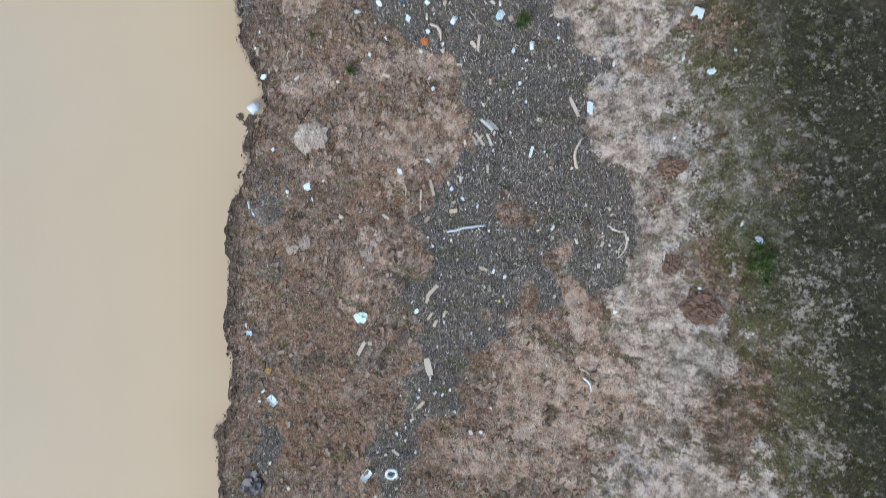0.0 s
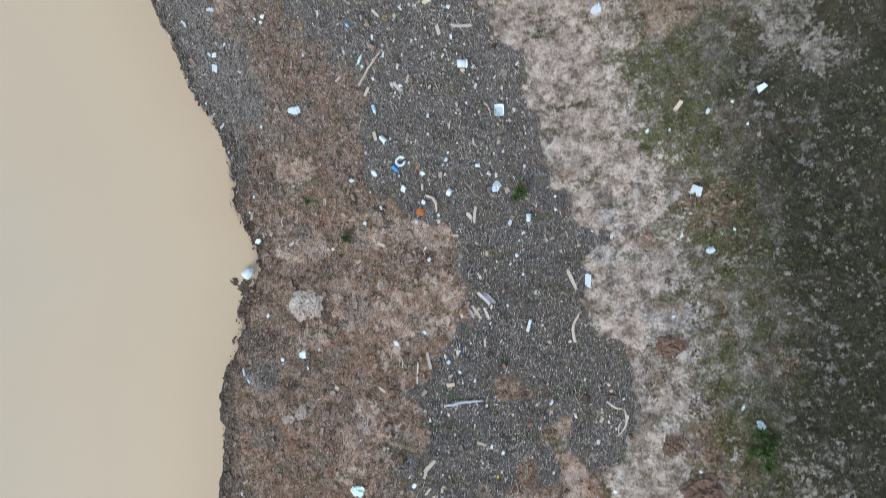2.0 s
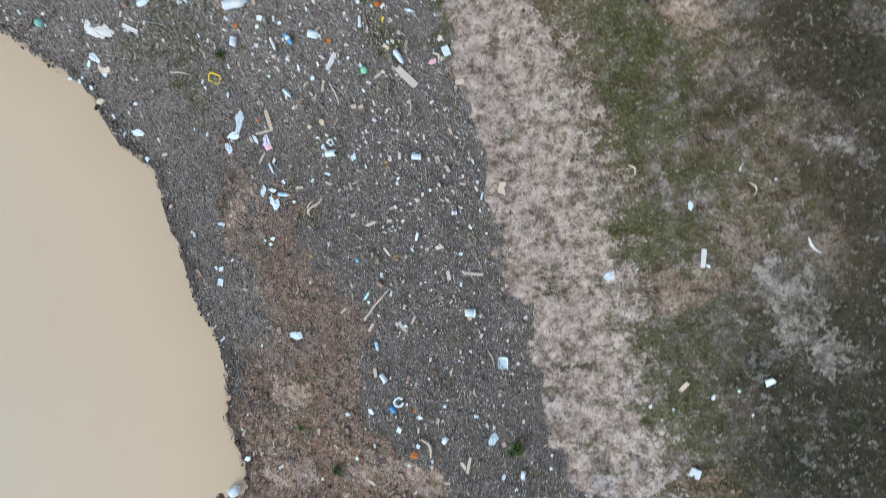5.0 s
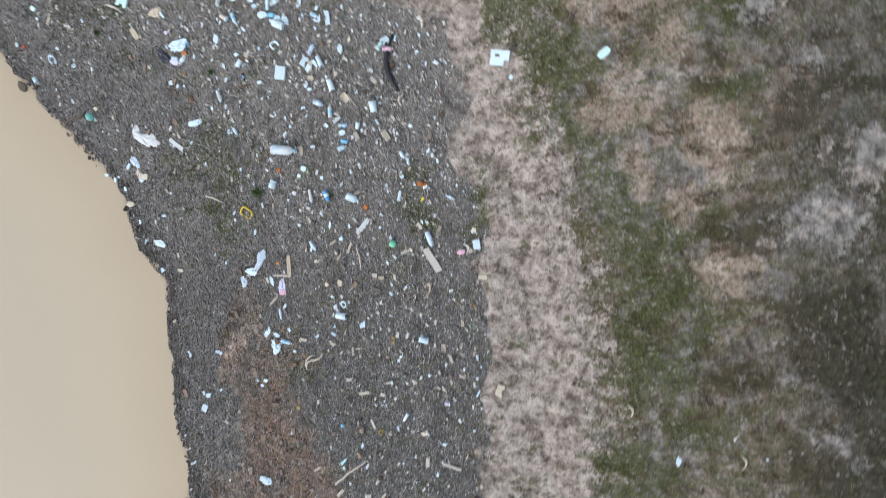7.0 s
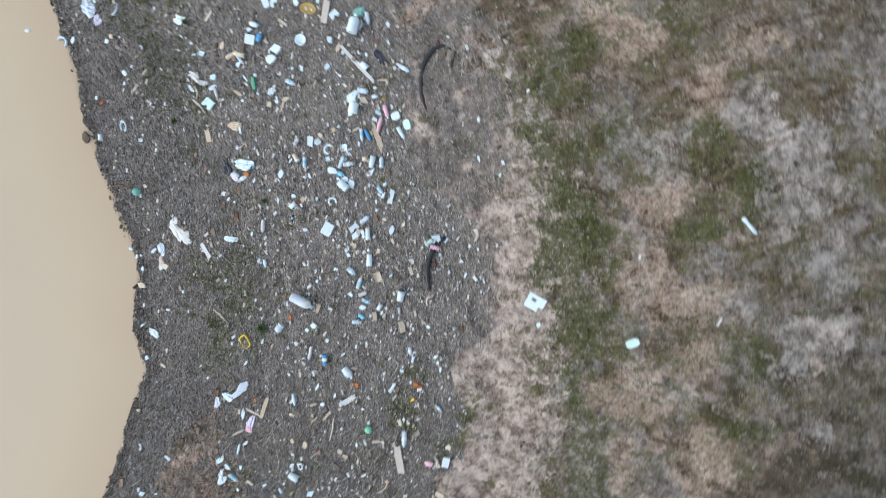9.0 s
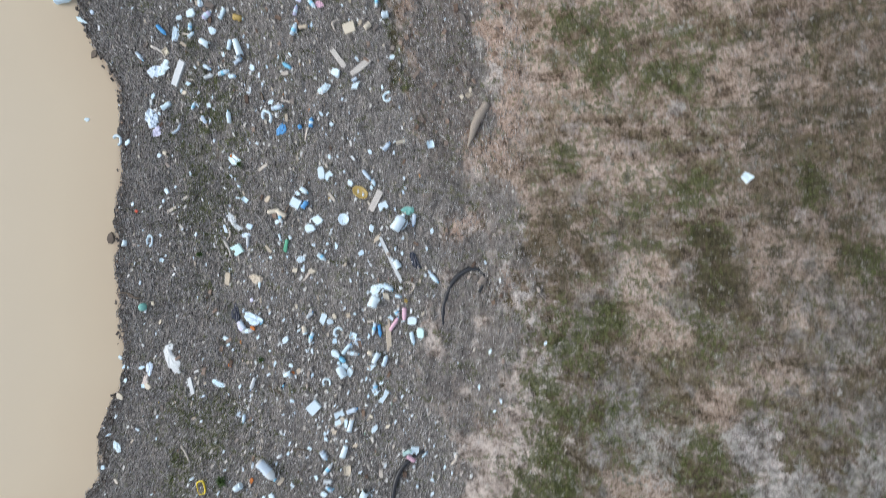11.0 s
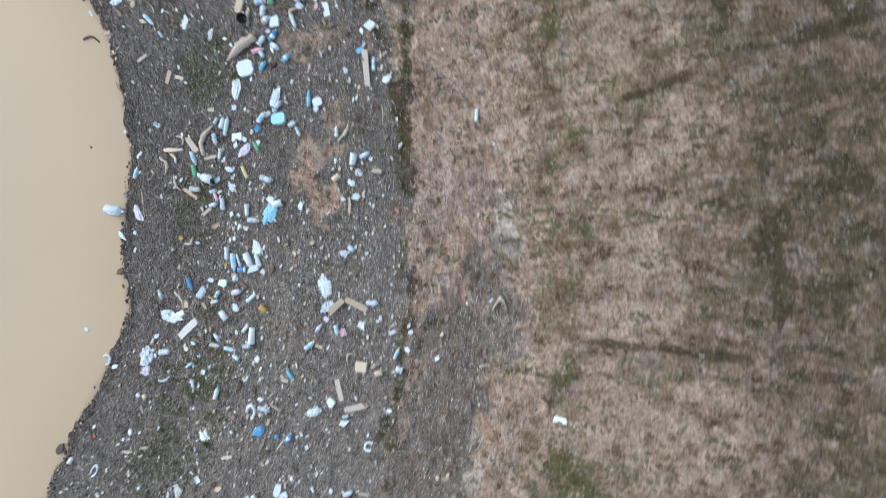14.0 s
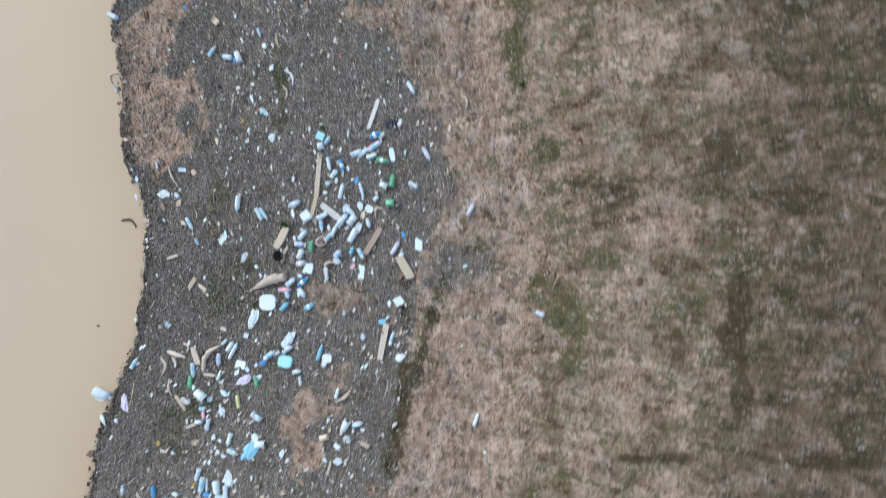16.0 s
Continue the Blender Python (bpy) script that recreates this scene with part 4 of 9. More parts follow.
def sheet(name, th, s_of, z_of, mat):
    """A sheet wrapped round the pond: columns at the angles th, rows s_of(th) metres from its middle."""
    rows = s_of(th)
    a = np.radians(th)[None, :]
    x, y = POND[0] + rows * np.cos(a), POND[1] + rows * np.sin(a)
    z = z_of(x, y)
    m, n = rows.shape
    i, j = np.meshgrid(np.arange(m - 1), np.arange(n), indexing="ij")
    k = (j + 1) % n
    faces = np.stack([i * n + j, (i + 1) * n + j, (i + 1) * n + k, i * n + k], -1).reshape(-1, 4)
    return mesh_of(name, np.stack([x, y, z], -1).reshape(-1, 3), faces, mat, True), x.ravel(), y.ravel()


ANGLES = np.concatenate([np.arange(-40, 126, 0.15), np.arange(126, 320, 2.0)])


def ground_rows(th):
    edge = table(SHORE, np.where(th > 180, th - 360, th), -33.0, 3.0)
    inner = np.linspace(0.05, 0.9, 8)[:, None] * edge[None, :]
    fine = np.concatenate([np.arange(-0.7, 13.4, 0.042), np.array([14.5, 17, 21, 28, 40, 60, 100, 200, 500, 1500])])
    return np.concatenate([inner, edge[None, :] + fine[:, None]])


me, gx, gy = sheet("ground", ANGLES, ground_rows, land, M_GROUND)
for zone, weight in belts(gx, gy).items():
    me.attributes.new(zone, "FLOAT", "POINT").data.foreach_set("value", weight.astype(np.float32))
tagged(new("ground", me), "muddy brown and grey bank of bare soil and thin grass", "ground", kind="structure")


def water_rows(th):
    edge = table(SHORE, np.where(th > 180, th - 360, th), -33.0, 3.0)
    inner = np.linspace(0.0001, 0.85, 30)[:, None] * edge[None, :]
    return np.concatenate([inner, edge[None, :] + np.arange(-1.4, 0.61, 0.1)[:, None]])


me, wx, wy = sheet("water", ANGLES[::4], water_rows, lambda x, y: np.zeros_like(x), M_WATER)
me.attributes.new("deep", "FLOAT", "POINT").data.foreach_set("value", np.clip(-(polar(wx, wy)[1] - 0.15) / 4.5, 0, 1).astype(np.float32))
tagged(new("water", me), "still, opaque tan water full of silt", "water", kind="structure")

# ---- loose litter that nobody could count ----
draw = np.random.RandomState(5)


def strew(count, keep, lo=-0.05, hi=13.0, th0=-38.0, th1=123.0):
    """Random places on the bank, thinned by keep(zones, x, y)."""
    th, s = draw.uniform(th0, th1, count), draw.uniform(lo, hi, count)
    r = table(SHORE, th, -33.0, 3.0) + s
    ok = draw.rand(count) < r / 25.0
    x, y = POND[0] + r[ok] * np.cos(np.radians(th[ok])), POND[1] + r[ok] * np.sin(np.radians(th[ok]))
    zones = {k: v if k in ("green", "out", "round", "up", "ashen", "lush", "late", "silty", "dried") else smooth(0.3, 0.7, v) for k, v in belts(x, y).items()}
    ok = draw.rand(len(x)) < keep(zones, x, y)
    return x[ok], y[ok]


def drift_turn(x, y):
    """Washed-up pieces lie mostly along the shore."""
    return np.arctan2(y - POND[1], x - POND[0]) + math.pi / 2 + draw.normal(0, 0.5, len(x))


def slivers(name, x, y, length, width, mat, lift=0.004, tip=0.35, turn=None):
    """Splinters and stalks lying about: a bent, pointed prism each."""
    n = len(x)
    a = drift_turn(x, y) if turn is None else turn
    d, q = np.stack([np.cos(a), np.sin(a)], -1), np.stack([-np.sin(a), np.cos(a)], -1)
    c = np.stack([x, y], -1)
    bend = (draw.rand(n, 1) - 0.5) * 0.03 * length[:, None]
    verts = []
    for u, w, b in ((-0.5, tip, 0.0), (0.05, 1.0, 1.0), (0.5, tip, 0.0)):
        for side in (-0.5, 0.5):
            p = c + d * (u * length)[:, None] + q * (side * w * width)[:, None] + q * bend * b
            verts.append(np.column_stack([p, land(p[:, 0], p[:, 1]) + lift + (draw.rand(n) * 0.012)]))
        p = c + d * (u * length)[:, None] + q * bend * b
        verts.append(np.column_stack([p, land(p[:, 0], p[:, 1]) + lift + 0.008 + width * 0.7 * w]))
    v = np.stack(verts, 1).reshape(-1, 3)
    one = np.array([[0, 2, 5, 3], [2, 1, 4, 5], [3, 5, 8, 6], [5, 4, 7, 8]])
    f = (one[None] + 9 * np.arange(n)[:, None, None]).reshape(-1, 4)
    return new(name, mesh_of(name, v, f, mat))


def chaff(name, x, y, length, width, mat):
    """Small splinters: a ridge of two faces each."""
    n = len(x)
    a = drift_turn(x, y)
    d, q = np.stack([np.cos(a), np.sin(a)], -1) * length[:, None] / 2, np.stack([-np.sin(a), np.cos(a)], -1) * width[:, None] / 2
    c, z = np.stack([x, y], -1), land(x, y)
    up = z + 0.004 + 0.28 * width + draw.rand(n) * 0.004
    tilt = draw.uniform(-0.06, 0.06, n) * length
    verts = [np.column_stack([c - d - q, z - tilt]), np.column_stack([c + d - 0.5 * q, z + tilt]), np.column_stack([c + 0.9 * d, up + tilt]), np.column_stack([c - 0.9 * d, up - tilt]), np.column_stack([c + d + q, z + tilt]), np.column_stack([c - d + 0.6 * q, z - tilt])]
    v = np.stack(verts, 1).reshape(-1, 3)
    one = np.array([[0, 1, 2, 3], [3, 2, 4, 5]])
    f = (one[None] + 6 * np.arange(n)[:, None, None]).reshape(-1, 4)
    return new(name, mesh_of(name, v, f, mat))


def crumbs(name, x, y, size, mat, flat=0.6):
    """Lumps of eight uneven corners, half sunk in the ground."""
    n = len(x)
    a = drift_turn(x, y)
    d, q = np.stack([np.cos(a), np.sin(a)], -1), np.stack([-np.sin(a), np.cos(a)], -1)
    long = size * draw.uniform(1.0, 2.2, n)
    z = land(x, y)
    verts = []
    for k in range(2):
        for u, w in ((-0.5, -0.35), (0.45, -0.5), (0.5, 0.4), (-0.4, 0.5)):
            j = draw.uniform(0.65, 1.1, (n, 2)) * (1.0, 0.78)[k]
            p = np.stack([x, y], -1) + d * (u * long * j[:, 0])[:, None] + q * (w * size * j[:, 1])[:, None]
            verts.append(np.column_stack([p, z + (-0.25 * size if k == 0 else flat * size * draw.uniform(0.6, 1.0, n))]))
    v = np.stack(verts, 1).reshape(-1, 3)
    one = np.array([[4, 5, 6, 7], [0, 1, 5, 4], [1, 2, 6, 5], [2, 3, 7, 6], [3, 0, 4, 7]])
    f = (one[None] + 8 * np.arange(n)[:, None, None]).reshape(-1, 4)
    return new(name, mesh_of(name, v, f, mat))


def blades(name, x, y, per, height, spread, mat):
    """Tufts: bent, pointed blades that lean out from each root."""
    n = len(x)
    x, y = np.repeat(x, per) + draw.normal(0, 0.018, n * per), np.repeat(y, per) + draw.normal(0, 0.018, n * per)
    h = np.repeat(height, per) * draw.uniform(0.5, 1.15, n * per)
    a = draw.uniform(0, 2 * math.pi, n * per)
    out = h * spread * draw.uniform(0.4, 1.2, n * per)
    d, q = np.stack([np.cos(a), np.sin(a)], -1), np.stack([-np.sin(a), np.cos(a)], -1)
    c, z = np.stack([x, y], -1), land(x, y)
    w = 0.0035 + 0.03 * h
    verts = [np.column_stack([c - q * w[:, None], z - 0.01]), np.column_stack([c + q * w[:, None], z - 0.01])]
    m = c + d * (0.5 * out)[:, None]
    verts += [np.column_stack([m - q * (0.7 * w)[:, None], z + 0.65 * h]), np.column_stack([m + q * (0.7 * w)[:, None], z + 0.65 * h])]
    verts.append(np.column_stack([c + d * out[:, None], z + 0.8 * h]))
    v = np.stack(verts, 1).reshape(-1, 3)
    one = np.array([[0, 1, 3], [0, 3, 2], [2, 3, 4]])
    f = (one[None] + 5 * np.arange(n * per)[:, None, None]).reshape(-1, 3)
    return new(name, mesh_of(name, v, f, mat))


def stuff(ob, label, category):
    return tagged(ob, label, category, kind="stuff")


def dense(x, y, seed, per=1.3):
    return np.clip(0.5 + 1.6 * rough(x, y, per, 3, seed), 0, 1)


x, y = strew(1150000, lambda z, x, y: np.clip(z["dark"] * (0.3 + 0.7 * dense(x, y, 81)) * (0.8 + 0.9 * smooth(2.6, 0.4, z["up"])) * (0.78 + 0.22 * z["dried"]) * (1 - 0.55 * smooth(-1.3, -0.3, litter_edge(x, y, *polar(x, y)))) + z["mud"] * (0.1 + 0.3 * z["silty"] + 0.6 * dense(x, y, 82, 0.9) ** 3) + 0.03 * z["pale"] + 0.25 * z["silt"], 0, 1), hi=7.4)
stuff(chaff("woody_litter", x, y, 0.02 + 0.045 * draw.rand(len(x)) ** 1.8 + 0.06 * draw.rand(len(x)) ** 8, 0.006 + 0.010 * draw.rand(len(x)) ** 2, M_CHIP), "grey and tan splinters, stalks and bark washed onto the bank", "litter")
x, y = strew(42000, lambda z, x, y: z["dark"] * (0.25 + 0.6 * dense(x, y, 84, 0.8)) * (1 + 0.8 * z["silty"]) * (1 + (1.2 + 1.6 * z["silty"]) * smooth(2.2, 0.3, z["up"])) + (0.1 + 0.2 * z["silty"]) * z["mud"] + 0.3 * z["mud"] * dense(x, y, 82, 0.9) ** 2 + 0.2 * z["silt"], hi=7.2)
stuff(slivers("twig_litter", x, y, 0.035 + 0.06 * draw.rand(len(x)) ** 1.5 + 0.16 * draw.rand(len(x)) ** 8, 0.008 + 0.012 * draw.rand(len(x)) ** 2, M_DASH), "pale broken twigs and slats of driftwood", "litter")
x, y = strew(130000, lambda z, x, y: z["dark"] * (0.12 + 0.5 * dense(x, y, 91, 0.7)) * (0.45 + 0.55 * z["dried"]) * (0.35 + 0.65 * smooth(0.4, 2.6, z["up"])) + 0.014 * z["mud"] + 0.03 * z["silt"], hi=7.2)
stuff(crumbs("foam_crumbs", x, y, 0.011 + 0.05 * draw.rand(len(x)) ** 4.2, M_CRUMB), "white crumbs of broken polystyrene foam", "litter")
x, y = strew(1500, lambda z, x, y: z["dark"] * dense(x, y, 92, 0.7), hi=7.2)
stuff(crumbs("plastic_flecks", x, y, 0.010 + 0.03 * draw.rand(len(x)) ** 2, M_FLECK), "small blue, orange, green and yellow scraps of plastic", "litter")
x, y = strew(80000, lambda z, x, y: z["mud"] * (0.14 + 0.9 * dense(x, y, 93, 1.3) ** 2) + 0.06 * z["dark"], hi=8)
stuff(crumbs("mud_clods", x, y, 0.014 + 0.085 * draw.rand(len(x)) ** 5, M_CLOD), "crumbled brown and grey clods of mud", "soil")
x, y = strew(6000, lambda z, x, y: 0.75 + 0 * x, lo=-0.06, hi=0.16)
stuff(crumbs("shore_pebbles", x, y, 0.012 + 0.05 * draw.rand(len(x)) ** 4, M_PEBBLE), "dark wet pebbles and crusts along the water line", "pebbles")
x, y = strew(20000, lambda z, x, y: z["pale"] * (0.05 + 0.7 * dense(x, y, 94, 1.3) ** 2), lo=3, hi=10)
stuff(crumbs("clay_crumbs", x, y, 0.012 + 0.05 * draw.rand(len(x)) ** 4, M_SHELL, 0.4), "dry pale crumbs of cracked clay", "soil")
x, y = strew(130000, lambda z, x, y: np.clip(np.clip(1.6 * z["green"] - 0.4, 0, 1) + 1.6 * z["dark"] * z["green"], 0, 1) * (1 - 0.75 * z["lush"]) * (0.4 + 0.6 * dense(x, y, 95, 3.0)), lo=0.5)
stuff(blades("grass", x, y, 7, 0.025 + 0.06 * draw.rand(len(x)) ** 2, 0.9, M_BLADE), "short sparse green grass on the bank", "grass")
x, y = strew(42000, lambda z, x, y: z["grassy"] * np.clip(1.0 - z["green"], 0.15, 1) * (1 - 0.7 * z["lush"]) * (0.3 + 0.6 * dense(x, y, 96, 2.4)), lo=4)
stuff(blades("dry_grass", x, y, 5, 0.02 + 0.05 * draw.rand(len(x)) ** 2, 1.3, M_STRAW), "dry straw-coloured grass stubble", "grass")

# ---- kinds of things ----
TINTS = {
    "white": (0.7, 0.85, 0.94), "foam": (0.66, 0.7, 0.72), "cream": (0.66, 0.60, 0.49), "tan": (0.6, 0.52, 0.41), "earth": (0.36, 0.26, 0.2), "clay": (0.56, 0.5, 0.46), "mud": (0.2, 0.135, 0.105),
    "sky": (0.64, 0.81, 0.94), "azure": (0.25, 0.62, 0.86), "cyan": (0.36, 0.76, 0.82), "blue": (0.11, 0.38, 0.74), "steel": (0.6, 0.72, 0.85), "clear": (0.64, 0.69, 0.72), "navy": (0.018, 0.026, 0.05),
    "mint": (0.62, 0.86, 0.84), "teal": (0.18, 0.46, 0.42), "jade": (0.20, 0.60, 0.40), "green": (0.17, 0.52, 0.34), "lime": (0.62, 0.66, 0.36), "yellow": (0.75, 0.58, 0.05), "gold": (0.46, 0.33, 0.10),
    "orange": (0.52, 0.17, 0.04), "red": (0.5, 0.1, 0.06), "pink": (0.8, 0.52, 0.64), "pink2": (0.50, 0.40, 0.36), "lilac": (0.68, 0.68, 0.88), "grey": (0.48, 0.49, 0.50),
    "black": (0.014, 0.014, 0.017), "rubber": (0.024, 0.027, 0.033), "driftwood": (0.36, 0.315, 0.265), "drift": (0.64, 0.585, 0.515), "pale": (0.7, 0.665, 0.62), "bark": (0.15, 0.12, 0.095)}
WORDS = {"foam": "greyish white", "sky": "pale blue", "azure": "bright blue", "cyan": "turquoise", "steel": "cloudy grey-blue", "clear": "clear", "mint": "pale green", "jade": "green", "lime": "yellow-green",
         "gold": "ochre yellow", "pink2": "pinkish grey", "lilac": "pale violet", "drift": "weathered grey-brown", "pale": "bleached pale", "driftwood": "grey-brown", "bark": "dark brown", "navy": "dark navy", "rubber": "black"}
MADE = {}


def word(tint):
    return WORDS.get(tint, tint)


def surface(kind, tint):
    """A material of a kind in a tint, made once; every object varies it a little."""
    key = "%s_%s" % (tint, kind)
    if key in MADE:
        return MADE[key]
    n = Nodes(key)
    base = TINTS[tint]
    dirt = n.ramp(n.noise(9, 6, 0.65), (0.52, 0.0), (0.74, 0.45))
    vary = n.ramp(n.object_random(), (0.0, tuple(0.9 * c for c in base)), (0.5, base), (1.0, tuple(min(0.96, 1.06 * c) for c in base)))
    soil = (0.17, 0.135, 0.105)
    if kind == "wood":
        grain = n.noise(9, 6, 0.7, 0.4, stretch=(1.0, 11.0, 11.0))
        vary = n.mix(n.ramp(grain, (0.38, 0.75), (0.6, 0.0)), vary, tuple(0.52 * c for c in base))
        n.bump(grain, 0.4, 0.001)
        MADE[key] = n.done(n.mix(n.math("MULTIPLY", dirt, 0.5), vary, soil), 0.9)
    elif kind == "foam":
        beads = n.cells(140)
        n.bump(n.math("ADD", beads, n.noise(16, 4)), 0.35, 0.0015)
        MADE[key] = n.done(n.mix(n.math("MULTIPLY", dirt, 0.5), vary, soil), 0.85)
    elif kind == "film":
        n.bump(n.noise(22, 4, 0.55, 0.8), 0.35, 0.004)
        MADE[key] = n.done(n.mix(n.math("MULTIPLY", dirt, 0.55), vary, soil), 0.4)
    elif kind == "soil":
        fine = n.noise(22, 8, 0.7)
        n.bump(fine, 0.9, 0.01)
        MADE[key] = n.done(n.mix(n.ramp(fine, (0.36, 0.9), (0.62, 0.0)), vary, tuple(0.5 * c for c in base)), 0.95)
    elif kind == "bottle":
        n.bump(n.noise(30, 3), 0.2, 0.006)
        MADE[key] = n.done(n.mix(n.math("MULTIPLY", dirt, 0.35), vary, soil), 0.22, Transmission_Weight=0.1, IOR=1.2)
    else:
        n.bump(n.noise(40, 3), 0.12, 0.004)
        MADE[key] = n.done(n.mix(n.math("MULTIPLY", dirt, 0.45), vary, soil), 0.42)
    return MADE[key]


def part(name, bm, material, parent=None, label=""):
    """Links a bmesh as one mesh object, under a thing where one is given."""
    me = bpy.data.meshes.new(name)
    bm.to_mesh(me)
    bm.free()
    me.materials.append(material)
    ob = new(name, me)
    if parent:
        ob.parent = parent
    if label:
        ob["label"] = label
    return ob


def lathe(profile, turns=14, closed=True, dent=0.0, seed=0):
    """Turns a profile of (x, radius) round the x axis."""
    bm = bmesh.new()
    rings = []
    for x, r in profile:
        ring = []
        for i in range(turns):
            a = 2 * math.pi * i / turns
            k = 1 + dent * noise.noise((3.1 * x + seed, 1.3 * math.cos(a), 1.3 * math.sin(a)))
            ring.append(bm.verts.new((x, r * k * math.cos(a), r * k * math.sin(a))))
        rings.append(ring)
    for a, b in zip(rings, rings[1:]):
        for i in range(turns):
            bm.faces.new((a[i], a[(i + 1) % turns], b[(i + 1) % turns], b[i]))
    if closed:
        bm.faces.new(rings[0][::-1])
        bm.faces.new(rings[-1])
    for f in bm.faces:
        f.smooth = len(f.verts) == 4
    return bm


def block(lx, ly, lz, cuts=3, rough_by=0.1, seed=0, bevel=0.06):
    """A chipped block with worn edges, standing on z = 0."""
    bm = bmesh.new()
    bmesh.ops.create_cube(bm, size=1.0)
    bmesh.ops.bevel(bm, geom=list(bm.edges), offset=bevel, segments=1, affect="EDGES")
    if cuts:
        bmesh.ops.subdivide_edges(bm, edges=[e for e in bm.edges if e.calc_length() > 0.4], cuts=cuts, use_grid_fill=True)
    for v in bm.verts:
        k = Vector((v.co.x * 1.7 + seed * 7.7, v.co.y * 1.7, v.co.z * 1.7))
        push = noise.noise_vector(k) * rough_by + noise.noise_vector(k * 3.0) * rough_by * 0.4
        v.co += Vector((push.x, push.y, 0.4 * push.z))
        v.co = Vector((v.co.x * lx, v.co.y * ly, (v.co.z + 0.5) * lz))
    for f in bm.faces:
        f.smooth = False
    return bm


def crumple(seed, flat, ridges=2.4, deep=0.45, fine=3):
    """A squashed, folded lump one unit across."""
    bm = bmesh.new()
    bmesh.ops.create_icosphere(bm, subdivisions=fine, radius=0.5)
    for v in bm.verts:
        k = v.co * ridges + Vector((seed * 5.3, 0, 0))
        fold = 1 - 2 * abs(noise.noise(k))
        wide = 1 + deep * (fold - 0.4) + 0.5 * noise.noise(v.co * 2.2 + Vector((0, seed * 3.7, 0)))
        v.co = Vector((v.co.x * wide, v.co.y * wide, max(0.0, (v.co.z + 0.3) * (0.7 + 0.6 * fold)) * flat))
    for f in bm.faces:
        f.smooth = False
    return bm


def tube(points, radius, sides=8, knots=0.0, seed=0):
    """A round bar along points, thinner at its ends."""
    bm = bmesh.new()
    rings = []
    for i, p in enumerate(points):
        d = (points[min(i + 1, len(points) - 1)] - points[max(i - 1, 0)]).normalized()
        q = d.cross(Vector((0, 0, 1))).normalized()
        u = q.cross(d)
        t = i / (len(points) - 1)
        r = radius * (0.75 + 0.5 * math.sin(math.pi * min(1, 0.15 + t))) * (1 + knots * noise.noise((i * 0.9 + seed, 0.3, 0.1)))
        rings.append([bm.verts.new(p + (q * math.cos(a) + u * math.sin(a)) * r) for a in (2 * math.pi * k / sides for k in range(sides))])
    for a, b in zip(rings, rings[1:]):
        for k in range(sides):
            bm.faces.new((a[k], a[(k + 1) % sides], b[(k + 1) % sides], b[k]))
    bm.faces.new(rings[0][::-1])
    bm.faces.new(rings[-1])
    for f in bm.faces:
        f.smooth = len(f.verts) == 4
    return bm


# Each maker builds one thing about a unit long at the origin, lying along x.
def make_bottle(tint, seed):
    thing = new("plastic_bottle")
    dent = (0.05, 0.28, 0.16, 0.4)[seed % 4]
    body = [(-0.5, 0.11), (-0.49, 0.145), (-0.42, 0.155), (-0.36, 0.148), (-0.3, 0.156), (-0.22, 0.148), (-0.14, 0.156), (-0.04, 0.15), (0.05, 0.156), (0.14, 0.15), (0.24, 0.152), (0.32, 0.135), (0.38, 0.09), (0.42, 0.05)]
    shell = part("body", lathe([(x, r) for x, r in body], 14, True, dent, seed * 3.3), surface("bottle", tint), thing)
    part("neck_ring", lathe([(0.405, 0.05), (0.405, 0.066), (0.42, 0.066), (0.42, 0.05)], 12), surface("plastic", tint), shell)
    if seed % 4 != 3:
        cap = ("white", "blue", "azure")[seed % 3]
        part("cap", lathe([(0.42, 0.052), (0.425, 0.06), (0.49, 0.058), (0.5, 0.05)], 12), surface("plastic", cap), thing, word(cap) + " screw cap")
    if seed % 2 == 0:
        band = {"pink": "pink", "green": "mint", "blue": "white"}.get(tint, ("azure", "white", "sky")[seed % 3])
        part("label_band", lathe([(x, r * 1.03) for x, r in body if -0.25 < x < 0.1], 14, False, dent, seed * 3.3), surface("film", band), shell, word(band) + " wrapped label")
    return tagged(thing, ("dented %s plastic drinks bottle lying on the litter" if dent > 0.2 else "empty %s plastic drinks bottle lying on the litter") % word(tint), "bottle", "bottles strewn on the bank")


def make_jumbo(tint, seed):
    thing = new("large_bottle")
    body = [(-0.5, 0.1), (-0.48, 0.165), (-0.4, 0.175), (-0.3, 0.165), (-0.2, 0.175), (-0.1, 0.165), (0.0, 0.175), (0.1, 0.17), (0.2, 0.175), (0.3, 0.15), (0.38, 0.08), (0.44, 0.05)]
    shell = part("body", lathe(body, 16, True, 0.12, 2.0), surface("bottle", "clear"), thing)
    part("label_band", lathe([(x, r * 1.03) for x, r in body if -0.45 < x < 0.12], 16, False, 0.12, 2.0), surface("film", "steel"), shell, "cloudy grey-blue wrapped label")
    part("cap", lathe([(0.44, 0.055), (0.445, 0.065), (0.5, 0.06)], 12), surface("plastic", "azure"), thing, "bright blue screw cap")
    return tagged(thing, "large clear plastic bottle with a grey-blue label", "bottle", "bottles strewn on the bank")


